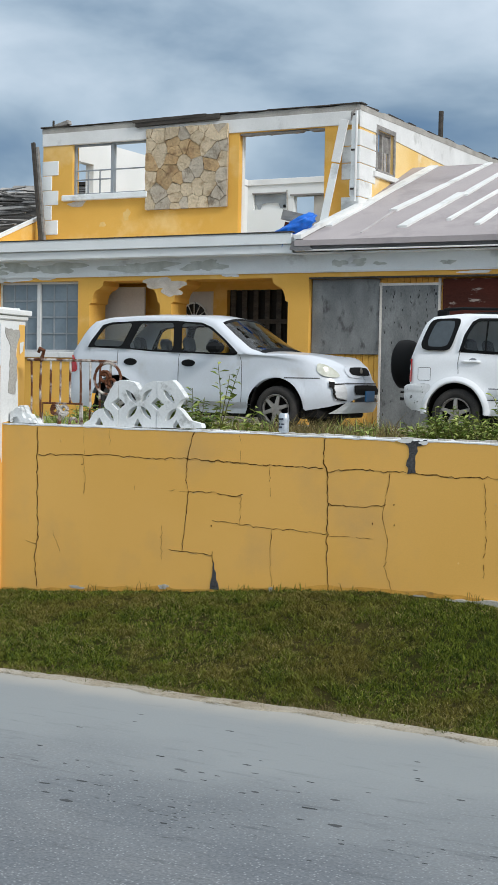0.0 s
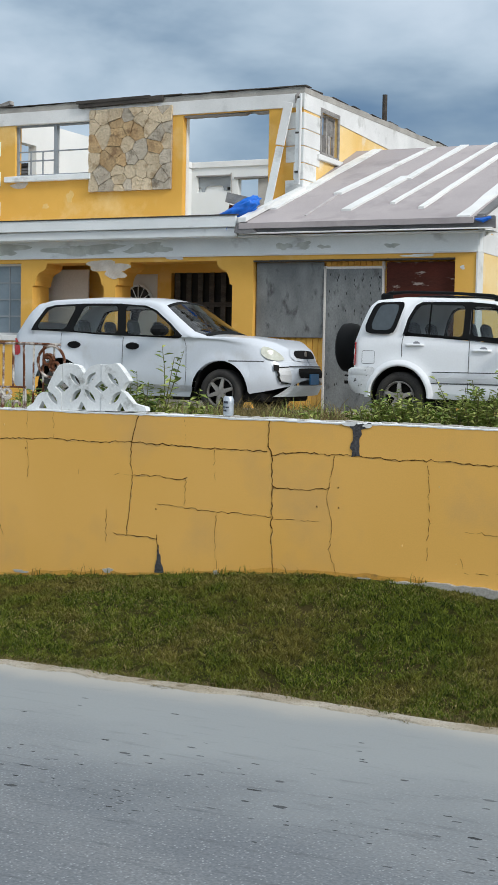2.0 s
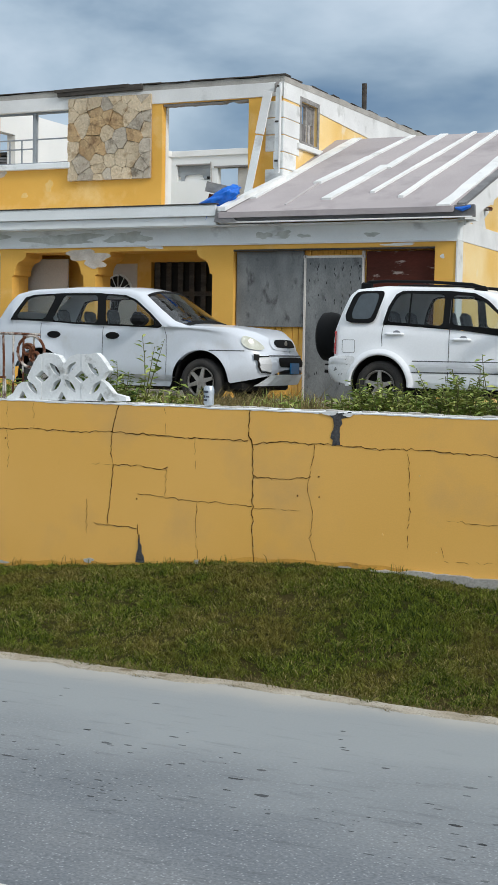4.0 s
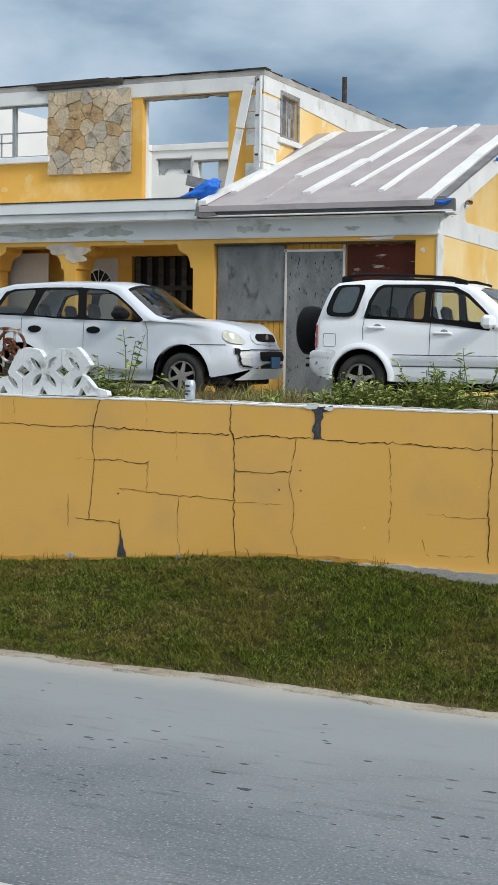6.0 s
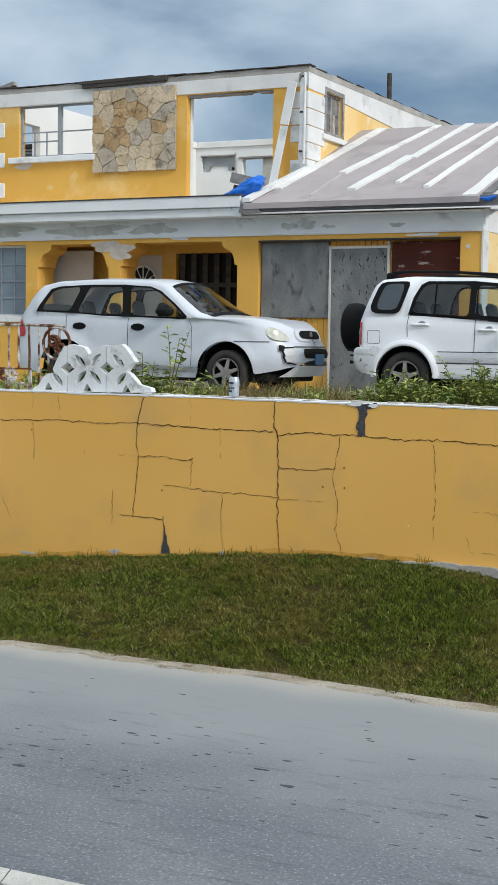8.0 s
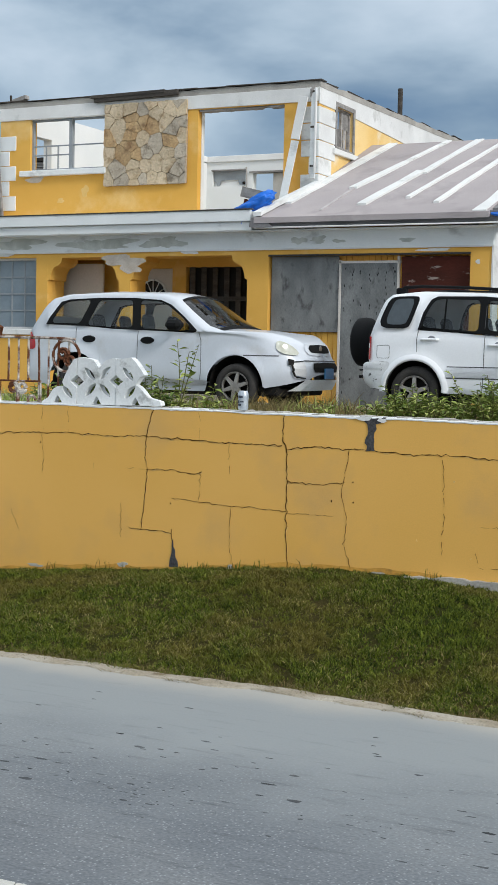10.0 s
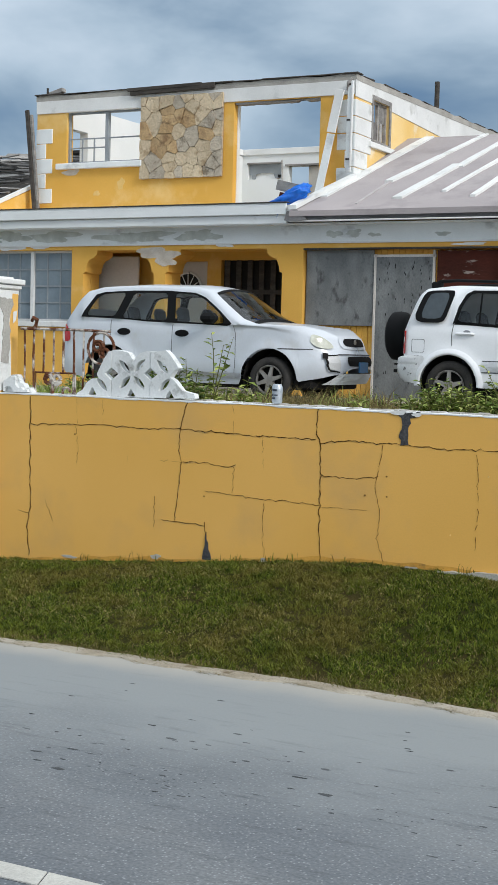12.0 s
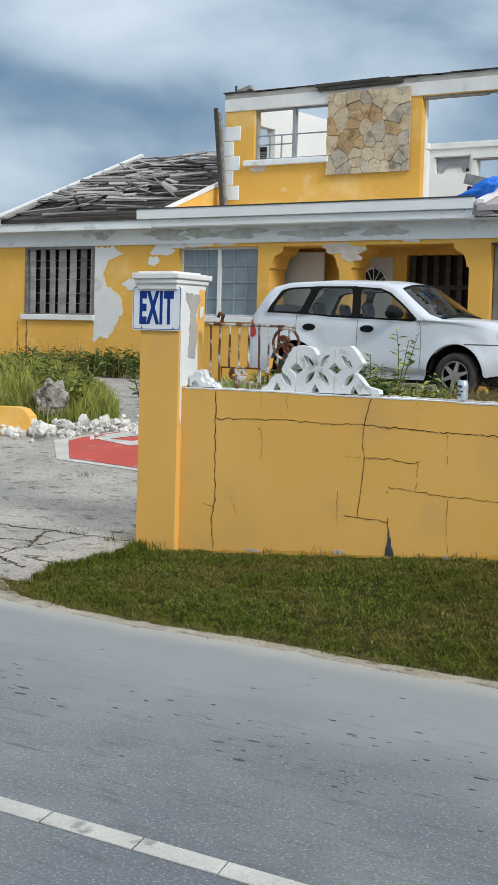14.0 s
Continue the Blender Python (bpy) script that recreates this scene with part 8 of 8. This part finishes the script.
blades("wheel_dry_grass", 1300, lambda r: (r.uniform(-8.6, -6.9), r.uniform(17.0, 17.5), 0.86, 0.5 + 0.6 * r.random()), (0.15, 0.42), 0.011, DRY_GRASS, "brown dry stalks round the crossover's front wheel", 0.97, 17, low=0.45)
blades("yard_green_grass", 4200, lambda r: (lambda x, y: (x, y, 0.87, 0.6 + 0.6 * r.random()) if noise.noise((x * .8 + 4, y * .9, 5)) > -.1 else None)(r.uniform(-12.5, -2.5), r.uniform(15.8, 17.2)), (0.10, 0.32), 0.012, LEAF, "green weeds round the parked cars", 0.8, 8)


def weed(x, y, z, h, stems, leaf, seed, mat=None, label="leafy green weed behind the wall", spread=0.35, per=13, name="weed"):
    """A plant of a few leaning stems, each set with long narrow leaves."""
    rnd = random.Random(seed)
    plant = thing(name, label, "plant", (x, y, z), "weeds behind the wall" if name == "weed" else "")
    lv, lf = [], []
    sb = bmesh.new()
    for s in range(stems):
        a, hh = rnd.uniform(0, math.tau), h * rnd.uniform(0.6, 1.0)
        tip = Vector((math.cos(a) * spread * hh, math.sin(a) * spread * hh * .7, hh))
        bend = Vector((rnd.uniform(-.1, .1), rnd.uniform(-.1, .1), 0)) * hh
        pts = [tip * u + bend * math.sin(u * math.pi) for u in (0, .25, .5, .75, 1)]
        tube(sb, pts, [0.006, 0.005, 0.004, 0.003, 0.002], 4)
        for k in range(per):
            u = 0.18 + 0.82 * (k + rnd.random()) / per
            p = tip * u + bend * math.sin(u * math.pi)
            b = rnd.uniform(0, math.tau)
            l = leaf * rnd.uniform(0.6, 1.2) * (1.1 - 0.4 * u)
            d = Vector((math.cos(b), math.sin(b), rnd.uniform(-.25, .75))).normalized()
            w = d.cross(Vector((rnd.uniform(-.4, .4), rnd.uniform(-.4, .4), 1))).normalized() * l * 0.17
            i = len(lv)
            m = p + d * l * .5 + Vector((0, 0, 0.04 * l))
            e = p + d * l - Vector((0, 0, 0.15 * l))
            lv += [tuple(p), tuple(m + w), tuple(e), tuple(m - w)]
            lf += [(i, i + 1, i + 2, i + 3)]
    part("stalk", sb, STEM, plant)["kind"] = "stuff"
    lo = raw("foliage", lv, lf, mat or LEAF, plant)
    lo["kind"] = "stuff"
    return plant


rnd = random.Random(77)
# dense weeds in front of the small SUV, thinner ones along the bed
for k in range(36):
    x = -3.12 + 0.85 * rnd.random()
    weed(x, rnd.uniform(8.2, 8.75), 1.11, rnd.uniform(0.25, 0.42) * (1.12 if -3.05 < x < -2.88 or -2.62 < x < -2.4 else .82), 5, 0.085, 100 + k, per=20)
for k in range(12):
    weed(rnd.uniform(-1.95, -0.4), rnd.uniform(8.2, 8.8), 1.11, rnd.uniform(0.25, 0.5), 3, 0.09, 140 + k, per=13)
for x, h, n, s in ((-2.05, 0.70, 3, 1), (-2.15, 0.58, 2, 15), (-1.5, 0.7, 3, 2), (-4.66, 0.62, 3, 3), (-4.80, 0.46, 2, 4), (-4.86, 0.53, 2, 5), (-4.42, 0.36, 3, 6), (-4.75, 0.30, 3, 7), (-4.62, 0.26, 4, 8), (-4.3, 0.25, 3, 9), (-5.45, 0.28, 2, 10), (-3.2, 0.26, 3, 11), (-3.45, 0.22, 3, 12), (-3.0, 0.3, 3, 14)):
    weed(x, 8.25 + 0.05 * (s % 4), 1.11, h, n, 0.10, 200 + s, spread=0.3, per=19, label="tall thin weed with narrow leaves behind the wall")
for k in range(16):
    weed(rnd.uniform(-11.8, -8.9), rnd.uniform(16.3, 17.2), 0.87, rnd.uniform(0.2, 0.45), 3, 0.14, 260 + k, per=11, label="green weed beside the parked crossover", name="yard_weed")

for k in range(9):
    weed(-5.32 + 0.085 * k, 8.12 + 0.05 * (k % 3), 1.11, rnd.uniform(0.28, 0.42), 5, 0.09, 230 + k, DARK_LEAF, "dark leafy weed behind the breeze block screen", 0.3, 20)

# bushes against the house and the grassy bank on the drive's far side
for k in range(34):
    x = rnd.uniform(-19.4, -15.2)
    weed(x, rnd.uniform(19.3, 20.3), YARD + 0.02, rnd.uniform(0.35, 0.68) * (1.0 if x > -18.4 else .8), 7, 0.17, 300 + k, DARK_LEAF, "dark green bush against the ochre house wall", 0.45, 24, "bush")
for k in range(12):
    weed(rnd.uniform(-13.2, -10.6), rnd.uniform(11.8, 14), 0.80, rnd.uniform(0.45, 0.75), 4, 0.16, 360 + k, DARK_LEAF, "leafy weed on the grassy bank", 0.4, 16, "bank_weed")


for k in range(9):
    weed(-9.75 + 0.07 * k + rnd.uniform(-.12, .12), 12.35 + 0.12 * k + rnd.uniform(-.2, .2), 0.74 + 0.012 * k, rnd.uniform(0.2, 0.36), 5, 0.15, 380 + k, YELLOW_GRASS if k % 3 == 0 else LEAF, "low yellow-green weed beside the rubble", 0.8, 14, "drive_weed")


def bank_place(rnd):
    u = rnd.random()
    y = 11.4 + 3.6 * rnd.random()
    edge = -10.1 - 1.05 * (y - 12) if y > 12 else -10.6 + 0.8 * (y - 11.4)
    x = edge - 4.0 * u ** 1.3
    return x, y, min(0.86, 0.14 + 0.14 * (y - 7.9)), 0.55 + 0.6 * smoothstep(0.0, 0.8, edge - x)


blades("bank_grass", 15000, bank_place, (0.18, 0.48), 0.013, BANK, "long green and yellow grass on the bank", 0.8, 9)
blades("bank_dry_grass", 5000, bank_place, (0.2, 0.5), 0.011, YELLOW_GRASS, "long yellowing grass on the bank", 0.85, 10)
blades("bush_dry_stalks", 420, lambda r: (r.uniform(-19.4, -15.4), r.uniform(19.0, 20.2), YARD, 0.6 + 0.5 * r.random()), (0.3, 0.8), 0.012, DRY_GRASS, "brown seeding stalks among the bushes", 0.5, 18)
blades("drive_tufts", 160, lambda r: (lambda c: (c[0] + r.gauss(0, .05), c[1] + r.gauss(0, .03), 0.13 + .14 * max(0, c[1] - 7.9), .8))(r.choice(((-8.35, 9.5), (-6.6, 7.75), (-7.0, 7.85), (-6.35, 7.75), (-6.2, 7.74)))), (0.03, 0.09), 0.005, GRASS, "grass tufts in the drive's cracks", 0.8, 11)
blades("apron_edge_tufts", 2600, lambda r: (lambda y: (-6.30 + 0.05 * math.sin(7 * y) + 0.03 * math.sin(17 * y) + abs(r.gauss(0.0, .035)), y, ground_height(-6.2, y) + 0.01, 1.0))(r.uniform(6.62, 7.78)), (0.03, 0.085), 0.006, GRASS, "grass growing over the drive's broken edge", 0.9, 13, low=0.3)
blades("wall_foot_tufts", 220, lambda r: (lambda x: (x, 7.82, wall_foot(x) - .02, .8 + .5 * noise.noise((x * 5, 0, 0))) if noise.noise((x * 3, 2, 0)) > .05 else None)(r.uniform(-6.1, -1)), (0.03, 0.08), 0.005, GRASS, "grass tufts along the wall's foot", 0.6, 12)
